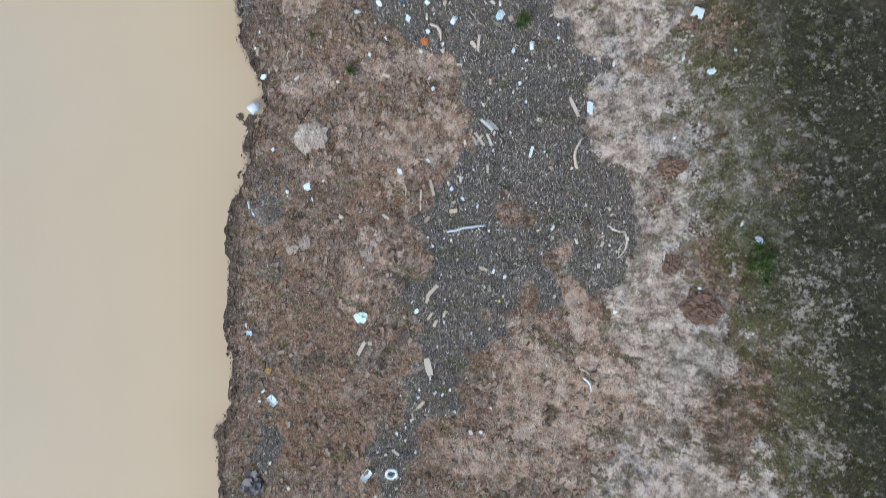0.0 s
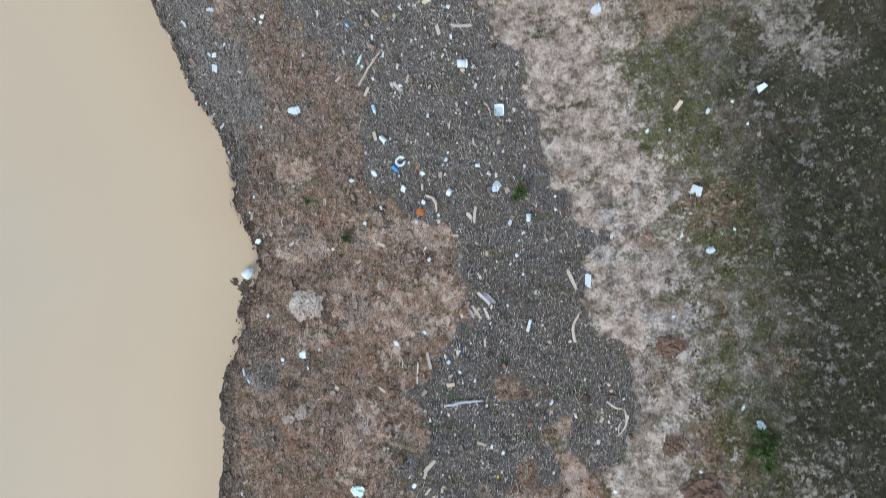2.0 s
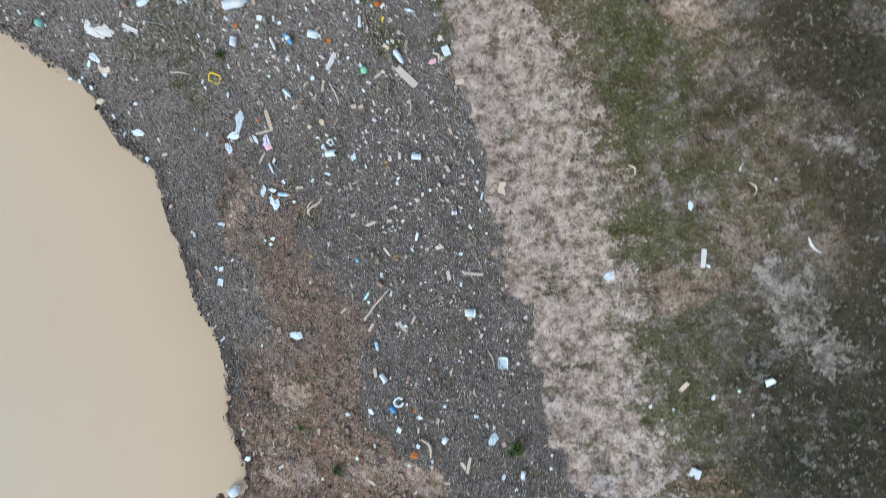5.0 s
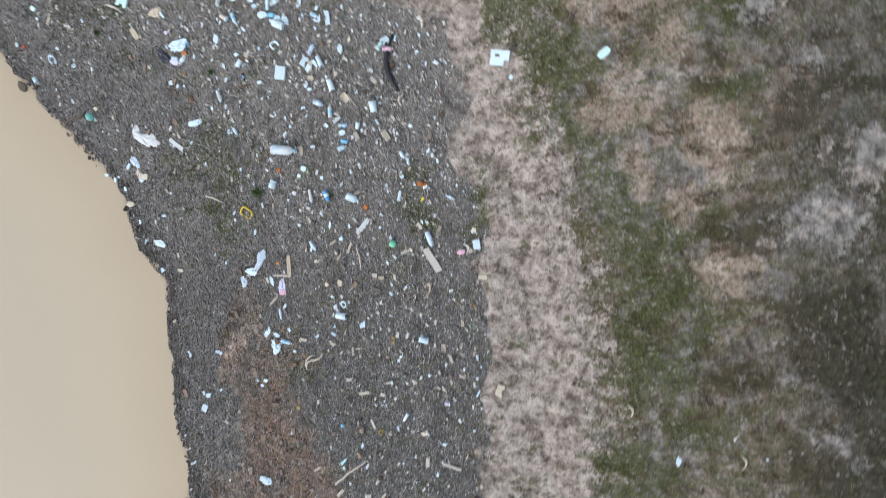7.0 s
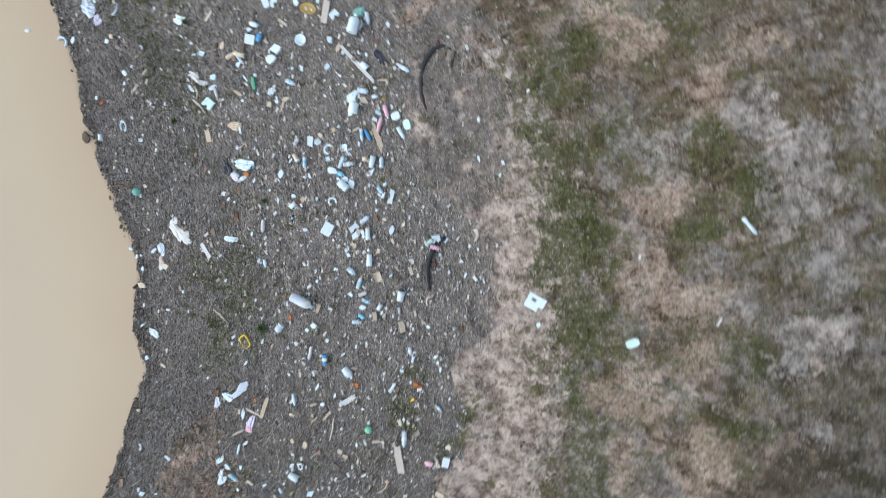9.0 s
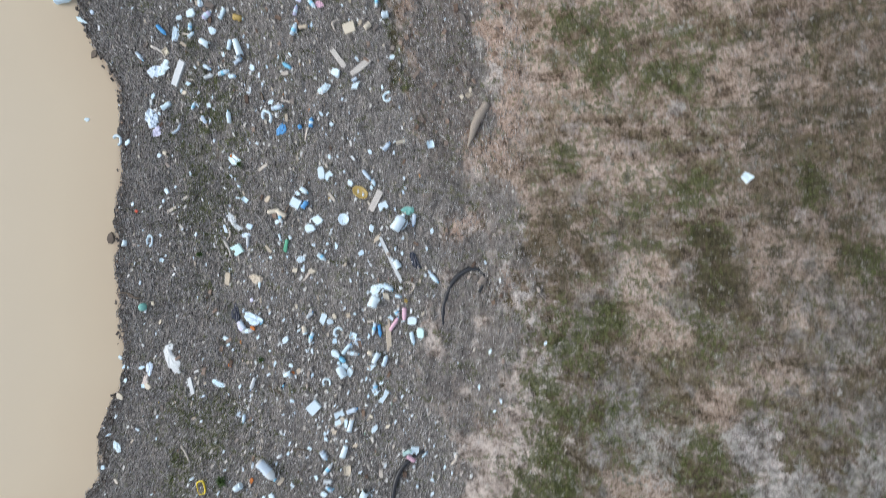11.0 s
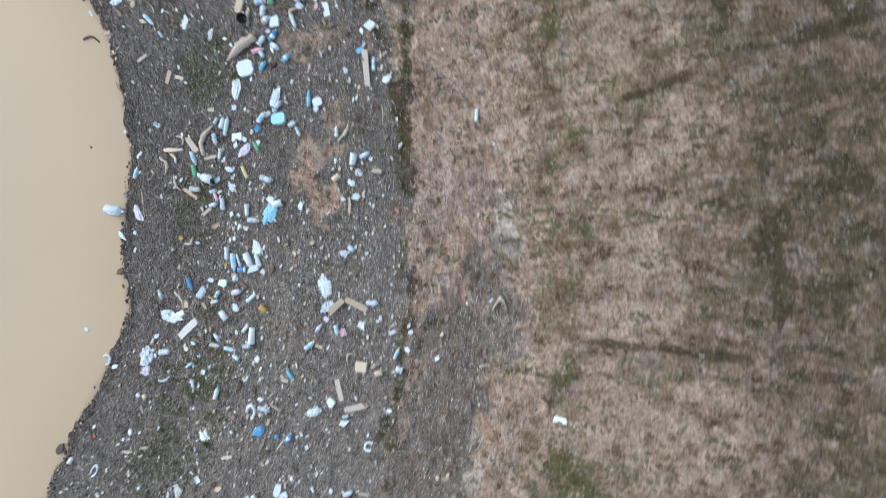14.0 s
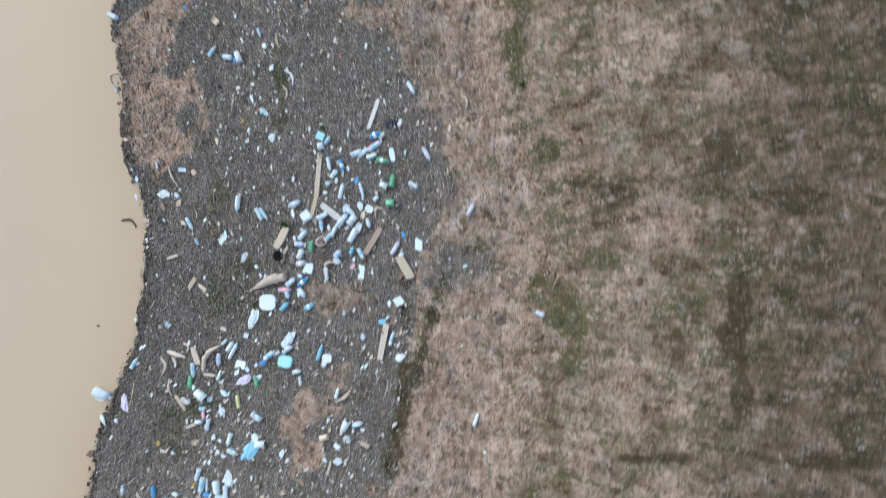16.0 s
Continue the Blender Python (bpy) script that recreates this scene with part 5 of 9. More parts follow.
def make_jug(tint, seed):
    thing = new("plastic_jug")
    part("body", lathe([(-0.5, 0.16), (-0.49, 0.28), (-0.44, 0.31), (-0.1, 0.3), (0.16, 0.31), (0.26, 0.27), (0.34, 0.14), (0.38, 0.1)], 8, True, 0.14, seed * 2.1), surface("plastic", tint), thing)
    part("cap", lathe([(0.38, 0.09), (0.385, 0.11), (0.48, 0.105), (0.5, 0.08)], 12), surface("plastic", "white"), thing, "white screw cap")
    grip = [Vector((0.02 + 0.26 * math.cos(a), 0.16, 0.28 + 0.1 * math.sin(a))) for a in (math.pi * k / 6 for k in range(7))]
    part("handle", tube(grip, 0.03, 6), surface("plastic", tint), thing)
    return tagged(thing, "%s plastic jug with a moulded handle lying on its side" % word(tint), "jug", "containers strewn on the bank")


def make_cup(tint, seed):
    thing = new("disposable_cup")
    part("wall", lathe([(-0.5, 0.29), (-0.495, 0.31), (0.0, 0.35), (0.48, 0.385), (0.48, 0.365), (0.0, 0.33), (-0.46, 0.29)], 16, True, 0.08, seed), surface("plastic", tint), thing)
    part("rim", lathe([(0.46, 0.375), (0.47, 0.41), (0.5, 0.41), (0.5, 0.37)], 16, False, 0.08, seed), surface("plastic", tint), thing)
    return tagged(thing, "%s disposable cup lying on its side" % word(tint), "cup", "containers strewn on the bank")


def make_tub(tint, seed):
    thing = new("plastic_tub")
    part("body", lathe([(-0.5, 0.28), (-0.48, 0.34), (-0.3, 0.36), (0.3, 0.36), (0.32, 0.33)], 14, True, 0.1, seed), surface("plastic", tint), thing)
    part("lid", lathe([(0.32, 0.34), (0.33, 0.38), (0.47, 0.38), (0.5, 0.34)], 14, True, 0.05, seed), surface("plastic", "white" if seed % 2 else tint), thing)
    return tagged(thing, "small %s plastic tub with its lid on" % word(tint), "tub", "containers strewn on the bank")


def make_pot(tint, seed):
    """An open pot standing upright."""
    thing = new("open_pot")
    bm = lathe([(0.0, 0.3), (0.0, 0.4), (0.3, 0.44), (0.55, 0.48), (0.55, 0.42), (0.3, 0.38), (0.06, 0.34)], 16, True, 0.1, seed)
    bmesh.ops.rotate(bm, verts=bm.verts, matrix=Matrix.Rotation(radians(-75), 3, "Y"))
    part("wall", bm, surface("plastic", tint), thing)
    bm = lathe([(0.52, 0.47), (0.53, 0.51), (0.57, 0.51), (0.57, 0.42)], 16, False, 0.1, seed)
    bmesh.ops.rotate(bm, verts=bm.verts, matrix=Matrix.Rotation(radians(-75), 3, "Y"))
    part("rim", bm, surface("plastic", tint), thing)
    return tagged(thing, "open %s plastic pot standing on the litter" % word(tint), "pot", "containers strewn on the bank")


def make_fb(tint, seed):
    """A broken flat scrap: an uneven many-sided slab with a chipped top."""
    dice = random.Random(seed * 13 + 5)
    n = dice.choice((4, 5, 5, 6, 7))
    turns = [2 * math.pi * (i + dice.uniform(-0.28, 0.28)) / n for i in range(n)]
    far = [dice.uniform(0.5, 0.72) for i in range(n)]
    bm = bmesh.new()
    rings = []
    for z, k in ((0.0, 0.96), (0.55, 1.0), (0.9, 0.88)):
        rings.append([bm.verts.new((r * k * math.cos(a) + 0.02 * z, r * k * math.sin(a), z * (1 + 0.25 * noise.noise((3 * a, seed, z))))) for a, r in zip(turns, far)])
    for a, b in zip(rings, rings[1:]):
        for i in range(n):
            bm.faces.new((a[i], a[(i + 1) % n], b[(i + 1) % n], b[i]))
    top = bm.verts.new((dice.uniform(-0.12, 0.12), dice.uniform(-0.12, 0.12), dice.uniform(0.75, 1.05)))
    for i in range(n):
        bm.faces.new((rings[-1][i], rings[-1][(i + 1) % n], top))
    bm.faces.new(rings[0][::-1])
    ob = part("foam_scrap", bm, surface("foam", tint))
    return tagged(ob, "broken %s scrap of plastic foam on the litter" % word(tint), "scrap", "foam scraps on the bank")


def make_board(tint, seed):
    """A flat slab: square, with clipped corners, with a bite out of one edge, or skewed."""
    outline = (
        [(-0.5, -0.48), (0.47, -0.5), (0.5, 0.46), (-0.48, 0.5)],
        [(-0.5, -0.3), (-0.3, -0.5), (0.32, -0.5), (0.5, -0.28), (0.5, 0.3), (0.28, 0.5), (-0.3, 0.5), (-0.5, 0.3)],
        [(-0.5, -0.5), (-0.2, -0.46), (-0.12, -0.24), (0.12, -0.26), (0.2, -0.5), (0.5, -0.46), (0.48, 0.5), (-0.44, 0.48)],
        [(-0.5, -0.42), (0.36, -0.5), (0.5, 0.1), (0.42, 0.5), (-0.3, 0.47)])[seed % 4]
    rim = []
    for k, (x, y) in enumerate(outline):
        u, v = outline[(k + 1) % len(outline)]
        for f in (0.0, 0.33, 0.67):
            a, b = x + f * (u - x), y + f * (v - y)
            rim.append((a + 0.035 * noise.noise((7 * a + seed, 7 * b, 0)), b + 0.035 * noise.noise((7 * a, 7 * b + seed, 3))))
    bm = bmesh.new()
    rings = [[bm.verts.new((k * a, k * b, z + 0.1 * z * noise.noise((5 * a, 5 * b, seed)))) for a, b in rim] for k, z in ((0.98, 0.0), (1.0, 0.7), (0.95, 1.0))]
    for low, high in zip(rings, rings[1:]):
        for k in range(len(rim)):
            bm.faces.new((low[k], low[(k + 1) % len(rim)], high[(k + 1) % len(rim)], high[k]))
    bm.faces.new(rings[0][::-1])
    bm.faces.new(rings[-1])
    ob = part("foam_board", bm, surface("foam", tint))
    return tagged(ob, "flat %s piece of packing foam with chipped edges" % word(tint), "foam board", "foam boards on the bank")


def make_holed(tint, seed):
    """A board with a square hole near one corner, and a corner torn off."""
    bm = bmesh.new()
    cols, rows = (-0.5, -0.25, -0.02, 0.25, 0.5), (-0.5, -0.15, 0.05, 0.25, 0.5)
    grid = [[bm.verts.new((x + 0.02 * noise.noise((x * 3, y * 3, 1)), y + 0.02 * noise.noise((x * 3, y * 3, 5)), 0)) for x in cols] for y in rows]
    for j in range(4):
        for i in range(4):
            if (i, j) not in ((1, 2), (3, 0)):
                bm.faces.new((grid[j][i], grid[j][i + 1], grid[j + 1][i + 1], grid[j + 1][i]))
    top = bmesh.ops.extrude_face_region(bm, geom=list(bm.faces))
    bmesh.ops.translate(bm, verts=[v for v in top["geom"] if isinstance(v, bmesh.types.BMVert)], vec=(0, 0, 1))
    bmesh.ops.recalc_face_normals(bm, faces=list(bm.faces))
    return tagged(part("foam_board", bm, surface("foam", tint)), "white foam board with a square hole and torn corner", "foam board", "foam boards on the bank")


def make_plank(tint, seed):
    bm = block(1.0, 1.0, 1.0, 4, 0.05, seed, 0.03)
    for v in bm.verts:
        v.co.y += 0.25 * math.sin(2.2 * v.co.x + seed) * 0.5
        v.co.y *= 1 - 0.35 * max(0.0, abs(v.co.x) - 0.3) * (seed % 3)
    ob = part("plank", bm, surface("foam" if tint in ("foam", "white") else "wood", tint))
    kind = "strip of foam" if tint in ("foam", "white") else "piece of driftwood plank"
    return tagged(ob, "%s %s lying on the ground" % (word(tint), kind), "plank", "planks on the bank")


def make_stick(tint, seed):
    bow = (0.03, 0.1, -0.06, 0.16)[seed % 4]
    pts = [Vector((-0.5 + i / 9, bow * math.sin(math.pi * i / 9) + 0.03 * noise.noise((i * 0.8 + seed, 0, 0)), 0.0)) for i in range(10)]
    bm = tube(pts, 0.03, 7, 0.4, seed)
    ob = part("stick", bm, surface("foam" if tint in ("foam", "white") else "wood", tint))
    return tagged(ob, "thin %s stick washed onto the bank" % word(tint), "stick", "sticks on the bank")


def make_log(tint, seed):
    pts = [Vector((-0.5 + i / 11, 0.06 * math.sin(4 * i / 11), 0.0)) for i in range(12)]
    bm = tube(pts, 0.13, 10, 0.35, 4)
    for v in bm.verts:
        k = 0.25 + 0.75 * smooth(-0.5, 0.25, v.co.x)
        v.co.y, v.co.z = v.co.y * k, v.co.z * k
    return tagged(part("driftwood_log", bm, surface("wood", tint)), "tapered grey-brown driftwood log lying on the silt", "driftwood", "driftwood logs on the bank")


def make_bag(tint, seed):
    ob = part("plastic_bag", crumple(seed, 0.45, 3.0, 0.55), surface("film", tint))
    return tagged(ob, "crumpled %s plastic bag pressed into the litter" % word(tint), "plastic bag", "bags on the bank")


def make_film(tint, seed):
    """A torn sheet of film lying nearly flat, its rim ragged and its middle creased."""
    bm = bmesh.new()
    n, rings = 28, []
    for k, (far, z) in enumerate(((1.0, 0.0), (0.97, 0.3), (0.6, 0.5), (0.25, 0.6))):
        ring = []
        for i in range(n):
            a = 2 * math.pi * i / n
            c, d = math.cos(a), math.sin(a)
            rim = 0.58 + 0.26 * noise.noise((2.1 * c + seed, 2.1 * d, 0.4)) + 0.13 * noise.noise((6.0 * c, 6.0 * d + seed, 2.0))
            lift = z * (1 + 0.5 * noise.noise((4 * c * far + seed, 4 * d * far, 7.0)))
            ring.append(bm.verts.new((rim * far * c, rim * far * d * (0.8 + 0.3 * c), max(0.0, lift))))
        rings.append(ring)
    for a, b in zip(rings, rings[1:]):
        for i in range(n):
            bm.faces.new((a[i], a[(i + 1) % n], b[(i + 1) % n], b[i]))
    bm.faces.new(rings[0][::-1])
    bm.faces.new(rings[-1])
    return tagged(part("plastic_sheet", bm, surface("film", tint)), "torn %s sheet of plastic film lying flat" % word(tint), "plastic sheet", "sheets on the bank")


def make_lump(tint, seed):
    """A broken clod: a low mound of cracked, faceted pieces."""
    bm = crumple(seed, 0.32, 3.2, 0.35, 4)
    for v in bm.verts:
        k = v.co * 6.0 + Vector((seed * 2.9, 1.7, 0))
        crack = min(1.0, 7.0 * abs(noise.noise(k)))
        chip = noise.noise(v.co * 13.0)
        v.co.z = max(0.0, v.co.z * (0.45 + 0.55 * crack) + 0.035 * chip * (v.co.z > 0.01))
        v.co.x, v.co.y = v.co.x * (1 + 0.12 * chip), v.co.y * (1 + 0.12 * noise.noise(v.co * 11.0))
    ob = part("earth_clod", bm, surface("soil", tint))
    return tagged(ob, ("dry pale clod of clay on the mud" if tint == "clay" else "crumbling reddish brown clod of earth"), "clod", "clods on the bank")


def make_weed(tint, seed):
    """A low green plant: long leaves that bow outwards from one root."""
    bm = bmesh.new()
    dice = random.Random(seed + 9)
    for i in range(90):
        a, l, h = dice.uniform(0, 2 * math.pi), dice.uniform(0.25, 0.52), dice.uniform(0.25, 0.6)
        d, q = Vector((math.cos(a), math.sin(a), 0)), Vector((-math.sin(a), math.cos(a), 0)) * dice.uniform(0.012, 0.03)
        root = Vector((dice.uniform(-0.12, 0.12), dice.uniform(-0.12, 0.12), 0))
        p = [root, root + d * l * 0.45 + Vector((0, 0, h * 0.8)), root + d * l + Vector((0, 0, h * dice.uniform(0.3, 0.9)))]
        v = [bm.verts.new(p[0] - q * 0.5), bm.verts.new(p[0] + q * 0.5), bm.verts.new(p[1] + q), bm.verts.new(p[1] - q), bm.verts.new(p[2])]
        bm.faces.new((v[0], v[1], v[2], v[3]))
        bm.faces.new((v[3], v[2], v[4]))
    return tagged(part("weed", bm, M_WEED), "low bright green weed with narrow leaves", "weed", "weeds on the bank")


def make_ring(tint, seed):
    """A broken ring, open on one side."""
    span = (1.5, 1.3, 1.75, 1.95)[seed % 4] * math.pi
    bm = bmesh.new()
    rows = []
    for i in range(19):
        a = span * i / 18
        k = 1 + 0.12 * noise.noise((i * 0.5 + seed, 0, 0))
        rows.append([bm.verts.new((r * k * math.cos(a), r * k * math.sin(a), z)) for r, z in ((0.5, 0.0), (0.52, 0.16), (0.44, 0.26), (0.32, 0.22), (0.27, 0.0))])
    for a, b in zip(rows, rows[1:]):
        for k in range(5):
            bm.faces.new((a[k], b[k], b[(k + 1) % 5], a[(k + 1) % 5]))
    bm.faces.new(rows[0])
    bm.faces.new(rows[-1][::-1])
    return tagged(part("foam_ring", bm, surface("foam", tint)), "broken open ring of %s packing foam" % word(tint), "foam ring", "foam rings on the bank")


def make_tray(tint, seed):
    thing = new("food_tray")
    part("base", block(0.86, 0.86, 0.12, 2, 0.06, seed, 0.06), surface("foam", tint), thing)
    bm = bmesh.new()
    rows = []
    for i in range(24):
        a = 2 * math.pi * i / 24
        c, s = math.cos(a), math.sin(a)
        k = 0.5 / max(abs(c), abs(s)) ** 0.75 * (1 + 0.05 * noise.noise((c + seed, s, 0)))
        rows.append([bm.verts.new((r * k * c, r * k * s, z)) for r, z in ((0.84, 0.05), (1.0, 0.32), (1.0, 0.38), (0.9, 0.34), (0.78, 0.1))])
    for i in range(24):
        a, b = rows[i], rows[(i + 1) % 24]
        for k in range(5):
            bm.faces.new((a[k], b[k], b[(k + 1) % 5], a[(k + 1) % 5]))
    part("rim", bm, surface("foam", tint), thing)
    return tagged(thing, "shallow %s foam food tray on the litter" % word(tint), "tray", "food trays on the bank")


def make_disc(tint, seed):
    bm = lathe([(0.0, 0.42), (0.02, 0.5), (0.1, 0.5), (0.1, 0.44), (0.06, 0.4), (0.06, 0.01)], 24, True, 0.05, seed)
    bmesh.ops.rotate(bm, verts=bm.verts, matrix=Matrix.Rotation(radians(-90), 3, "Y"))
    return tagged(part("round_lid", bm, surface("plastic", tint)), "round %s plastic lid lying flat" % word(tint), "lid")


def make_ball(tint, seed):
    thing = new("ball")
    bm = bmesh.new()
    bmesh.ops.create_uvsphere(bm, u_segments=20, v_segments=12, radius=0.5)
    for f in bm.faces:
        f.smooth = True
    part("shell", bm, surface("plastic", tint), thing)
    part("seam", lathe([(-0.02, 0.49), (-0.02, 0.507), (0.02, 0.507), (0.02, 0.49)], 24, False), surface("plastic", tint), thing)
    return tagged(thing, "small %s plastic ball on the litter" % word(tint), "ball")


def make_frame(tint, seed):
    pts = []
    for i in range(25):
        a = 2 * math.pi * i / 24
        c, s = math.cos(a), math.sin(a)
        pts.append(Vector((0.45 * math.copysign(abs(c) ** 0.5, c), 0.3 * math.copysign(abs(s) ** 0.5, s), 0.0)))
    return tagged(part("plastic_hoop", tube(pts, 0.055, 8), surface("plastic", tint)), "yellow plastic hoop with rounded corners", "hoop")


def make_hose(tint, seed):
    pts = [Vector((-0.5 + i / 15, 0.16 * math.sin(math.pi * i / 15), 0.0)) for i in range(16)]
    return tagged(part("rubber_strip", tube(pts, 0.036, 8), surface("plastic", tint)), "bent black rubber strip half sunk in silt", "rubber strip", "rubber strips on the bank")


def make_hose2(tint, seed):
    """A hooked strip: a long bow that turns back at one end."""
    bend = [(-0.108, -0.483), (-0.18, -0.33), (-0.22, -0.15), (-0.225, 0.04), (-0.2, 0.2), (-0.15, 0.33), (-0.02, 0.475), (0.11, 0.508), (0.21, 0.46), (0.245, 0.35), (0.22, 0.19)]
    pts = [Vector((u, v, 0.0)) for u, v in bend]
    return tagged(part("rubber_strip", tube(pts, 0.031, 8), surface("plastic", tint)), "hooked black rubber strip curled on pale silt", "rubber strip", "rubber strips on the bank")


MAKERS = {"bo": make_bottle, "jumbo": make_jumbo, "jug": make_jug, "cup": make_cup, "tub": make_tub, "pot": make_pot, "fb": make_fb, "board": make_board, "holed": make_holed, "plank": make_plank, "stick": make_stick, "log": make_log,
          "bag": make_bag, "film": make_film, "lump": make_lump, "ring": make_ring, "weed": make_weed, "tray": make_tray, "disc": make_disc, "ball": make_ball, "frame": make_frame, "hose": make_hose, "hose2": make_hose2}
ROUND = {"bo": 0.155, "jumbo": 0.175, "jug": 0.31, "cup": 0.38, "tub": 0.37}
KINDS = {}
COUNT = [0]


def put(kind, tint, x, y, turn, long, wide):
    """Lays one thing of a kind on the bank: its middle, its turn, length and width."""
    COUNT[0] += 1
    seed = COUNT[0] % 4
    if kind in ("plank", "stick", "fb", "bag"):
        seed = COUNT[0] % 7
    key = (kind, tint, seed)
    z = max(-0.01, float(land(np.array([x]), np.array([y]))[0]))
    e = 0.5 * max(long, 0.1)
    a = radians(turn)
    p = np.array([x + e * math.cos(a), x - e * math.cos(a), x - e * math.sin(a), x + e * math.sin(a)])
    q = np.array([y + e * math.sin(a), y - e * math.sin(a), y + e * math.cos(a), y - e * math.cos(a)])
    h = np.maximum(land(p, q), -0.01)
    tip, lean = math.degrees(math.atan2(h[1] - h[0], 2 * e)), math.degrees(math.atan2(h[2] - h[3], 2 * e))
    m = pose(x, y, z, 0, 0, turn) @ pose(0, 0, 0, lean, tip, 0)
    if kind in ROUND:
        r = wide / 2 * (0.86 if kind == "bo" else 1.0)
        size = (long, r / ROUND[kind], r / ROUND[kind])
        m = m @ pose(0, 0, 0.85 * r, 60 * (COUNT[0] % 6), 0, 0)
    elif kind == "fb":
        size = (long, wide, 0.45 * min(long, wide))
    elif kind in ("board", "holed"):
        size = (long, wide, min(0.06, 0.3 * wide))
    elif kind == "plank":
        size = (long, wide, 0.4 * wide)
    elif kind in ("stick", "log", "hose"):
        thick = {"stick": 0.06, "log": 0.26, "hose": 0.075}[kind]
        size = (long, long if kind == "hose" else wide / thick if kind == "log" else long, wide / thick)
        m = m @ pose(0, 0, 0.35 * wide, 0, 0, 0)
        if kind == "stick":
            size = (long, max(wide / thick, 0.25 * long), wide / thick)
    elif kind in ("frame", "hose2"):
        size = (long, long, long)
        m = m @ pose(0, 0, 0.03 * long, 0, 0, 0)
    elif kind == "film":
        size = (long, wide, 0.06)
    elif kind in ("bag", "lump"):
        size = (long, wide, 0.7 * min(long, wide))
    elif kind == "ball":
        size = (long, long, long)
        m = m @ pose(0, 0, 0.4 * long, 0, 0, 0)
    else:
        size = (long, wide, min(long, wide))
    if key in KINDS:
        ob = copy_thing(KINDS[key], m)
    else:
        ob = KINDS[key] = MAKERS[kind](tint, seed)
        ob.matrix_basis = m
    ob.scale = size
    return ob


# ---- things on the bank, in the order of the shore ----
put("jug", "white", -2.81, 2.53, 40, 0.207, 0.176)
put("lump", "clay", -1.82, 2.08, 20, 0.363, 0.262)
put("lump", "clay", -1.61, 1.90, 70, 0.301, 0.261)
put("lump", "clay", -1.87, 1.84, 120, 0.282, 0.222)
put("lump", "pale", -1.69, 2.00, 0, 0.261, 0.241)
put("lump", "pale", -1.95, 2.00, 60, 0.222, 0.162)
put("lump", "pale", -1.57, 2.05, 10, 0.180, 0.140)
put("fb", "white", -2.65, 3.09, 60, 0.124, 0.082)
put("fb", "white", -0.94, 4.10, 0, 0.089, 0.069)
put("bag", "sky", 1.49, 3.95, 60, 0.190, 0.123)
put("fb", "white", -0.06, 3.95, 110, 0.126, 0.077)
put("cup", "white", 0.72, 3.87, 60, 0.115, 0.096)
put("fb", "white", 0.28, 3.71, 0, 0.077, 0.068)
put("bag", "orange", 0.23, 3.55, 0, 0.135, 0.106)
put("stick", "drift", 0.41, 3.69, 300, 0.347, 0.048)
put("plank", "drift", 1.14, 3.49, 85, 0.267, 0.048)
put("fb", "white", -0.72, 3.37, 0, 0.059, 0.059)
put("fb", "white", 0.37, 2.74, 90, 0.077, 0.058)
put("fb", "white", 0.28, 1.51, 0, 0.077, 0.067)
put("bag", "grey", 1.35, 2.09, 320, 0.247, 0.076)
put("fb", "cream", -1.29, 2.94, 0, 0.060, 0.060)
put("fb", "white", 0.16, 3.38, 0, 0.068, 0.048)
put("plank", "drift", 1.05, 3.47, 310, 0.134, 0.057)
put("fb", "white", -0.55, 4.21, 320, 0.117, 0.068)
put("fb", "white", 0.27, 4.20, 0, 0.096, 0.067)
put("stick", "drift", -2.17, 3.44, 80, 0.183, 0.020)
put("stick", "drift", -1.94, 3.47, 70, 0.142, 0.020)
put("plank", "drift", -0.44, 3.00, 330, 0.138, 0.049)
put("plank", "drift", 0.81, 3.14, 0, 0.115, 0.038)
put("plank", "drift", 1.14, 1.85, 50, 0.209, 0.038)
put("plank", "grey", 1.07, 1.83, 300, 0.152, 0.038)
put("fb", "white", -2.46, 1.77, 80, 0.082, 0.051)
put("bag", "sky", -1.84, 1.10, 30, 0.181, 0.101)
put("fb", "white", -2.19, 1.01, 0, 0.071, 0.061)
put("plank", "drift", 0.35, 1.04, 280, 0.269, 0.048)
put("stick", "drift", -0.13, 1.02, 280, 0.242, 0.029)
put("plank", "pale", 0.16, 0.83, 88, 0.347, 0.029)
put("fb", "white", -0.20, 1.33, 315, 0.107, 0.068)
put("fb", "sky", 0.68, 1.02, 90, 0.077, 0.057)
put("fb", "white", 0.86, 0.85, 0, 0.067, 0.057)
put("plank", "tan", 0.71, 0.65, 0, 0.134, 0.067)
put("stick", "steel", 0.92, 0.34, 10, 0.666, 0.038)
put("fb", "white", 0.28, 0.18, 310, 0.077, 0.048)
put("fb", "cream", -1.22, 0.55, 0, 0.079, 0.079)
put("bo", "clear", -2.89, 0.79, 100, 0.154, 0.051)
put("fb", "white", -2.82, 0.62, 300, 0.103, 0.031)
put("plank", "drift", 1.21, -0.33, 340, 0.152, 0.047)
put("plank", "drift", 0.35, -0.71, 45, 0.268, 0.058)
put("plank", "drift", 0.28, -0.82, 70, 0.192, 0.048)
put("fb", "white", 0.09, -1.06, 80, 0.106, 0.067)
put("fb", "tan", 0.58, -1.07, 0, 0.067, 0.057)
put("bag", "mint", -0.88, -1.17, 0, 0.206, 0.176)
put("fb", "yellow", 1.48, -0.88, 90, 0.057, 0.038)
put("tray", "sky", -2.88, -1.49, 0, 0.113, 0.082)
put("plank", "pale", 1.28, 1.35, 88, 0.133, 0.038)
put("plank", "drift", -0.44, 0.55, 320, 0.136, 0.039)
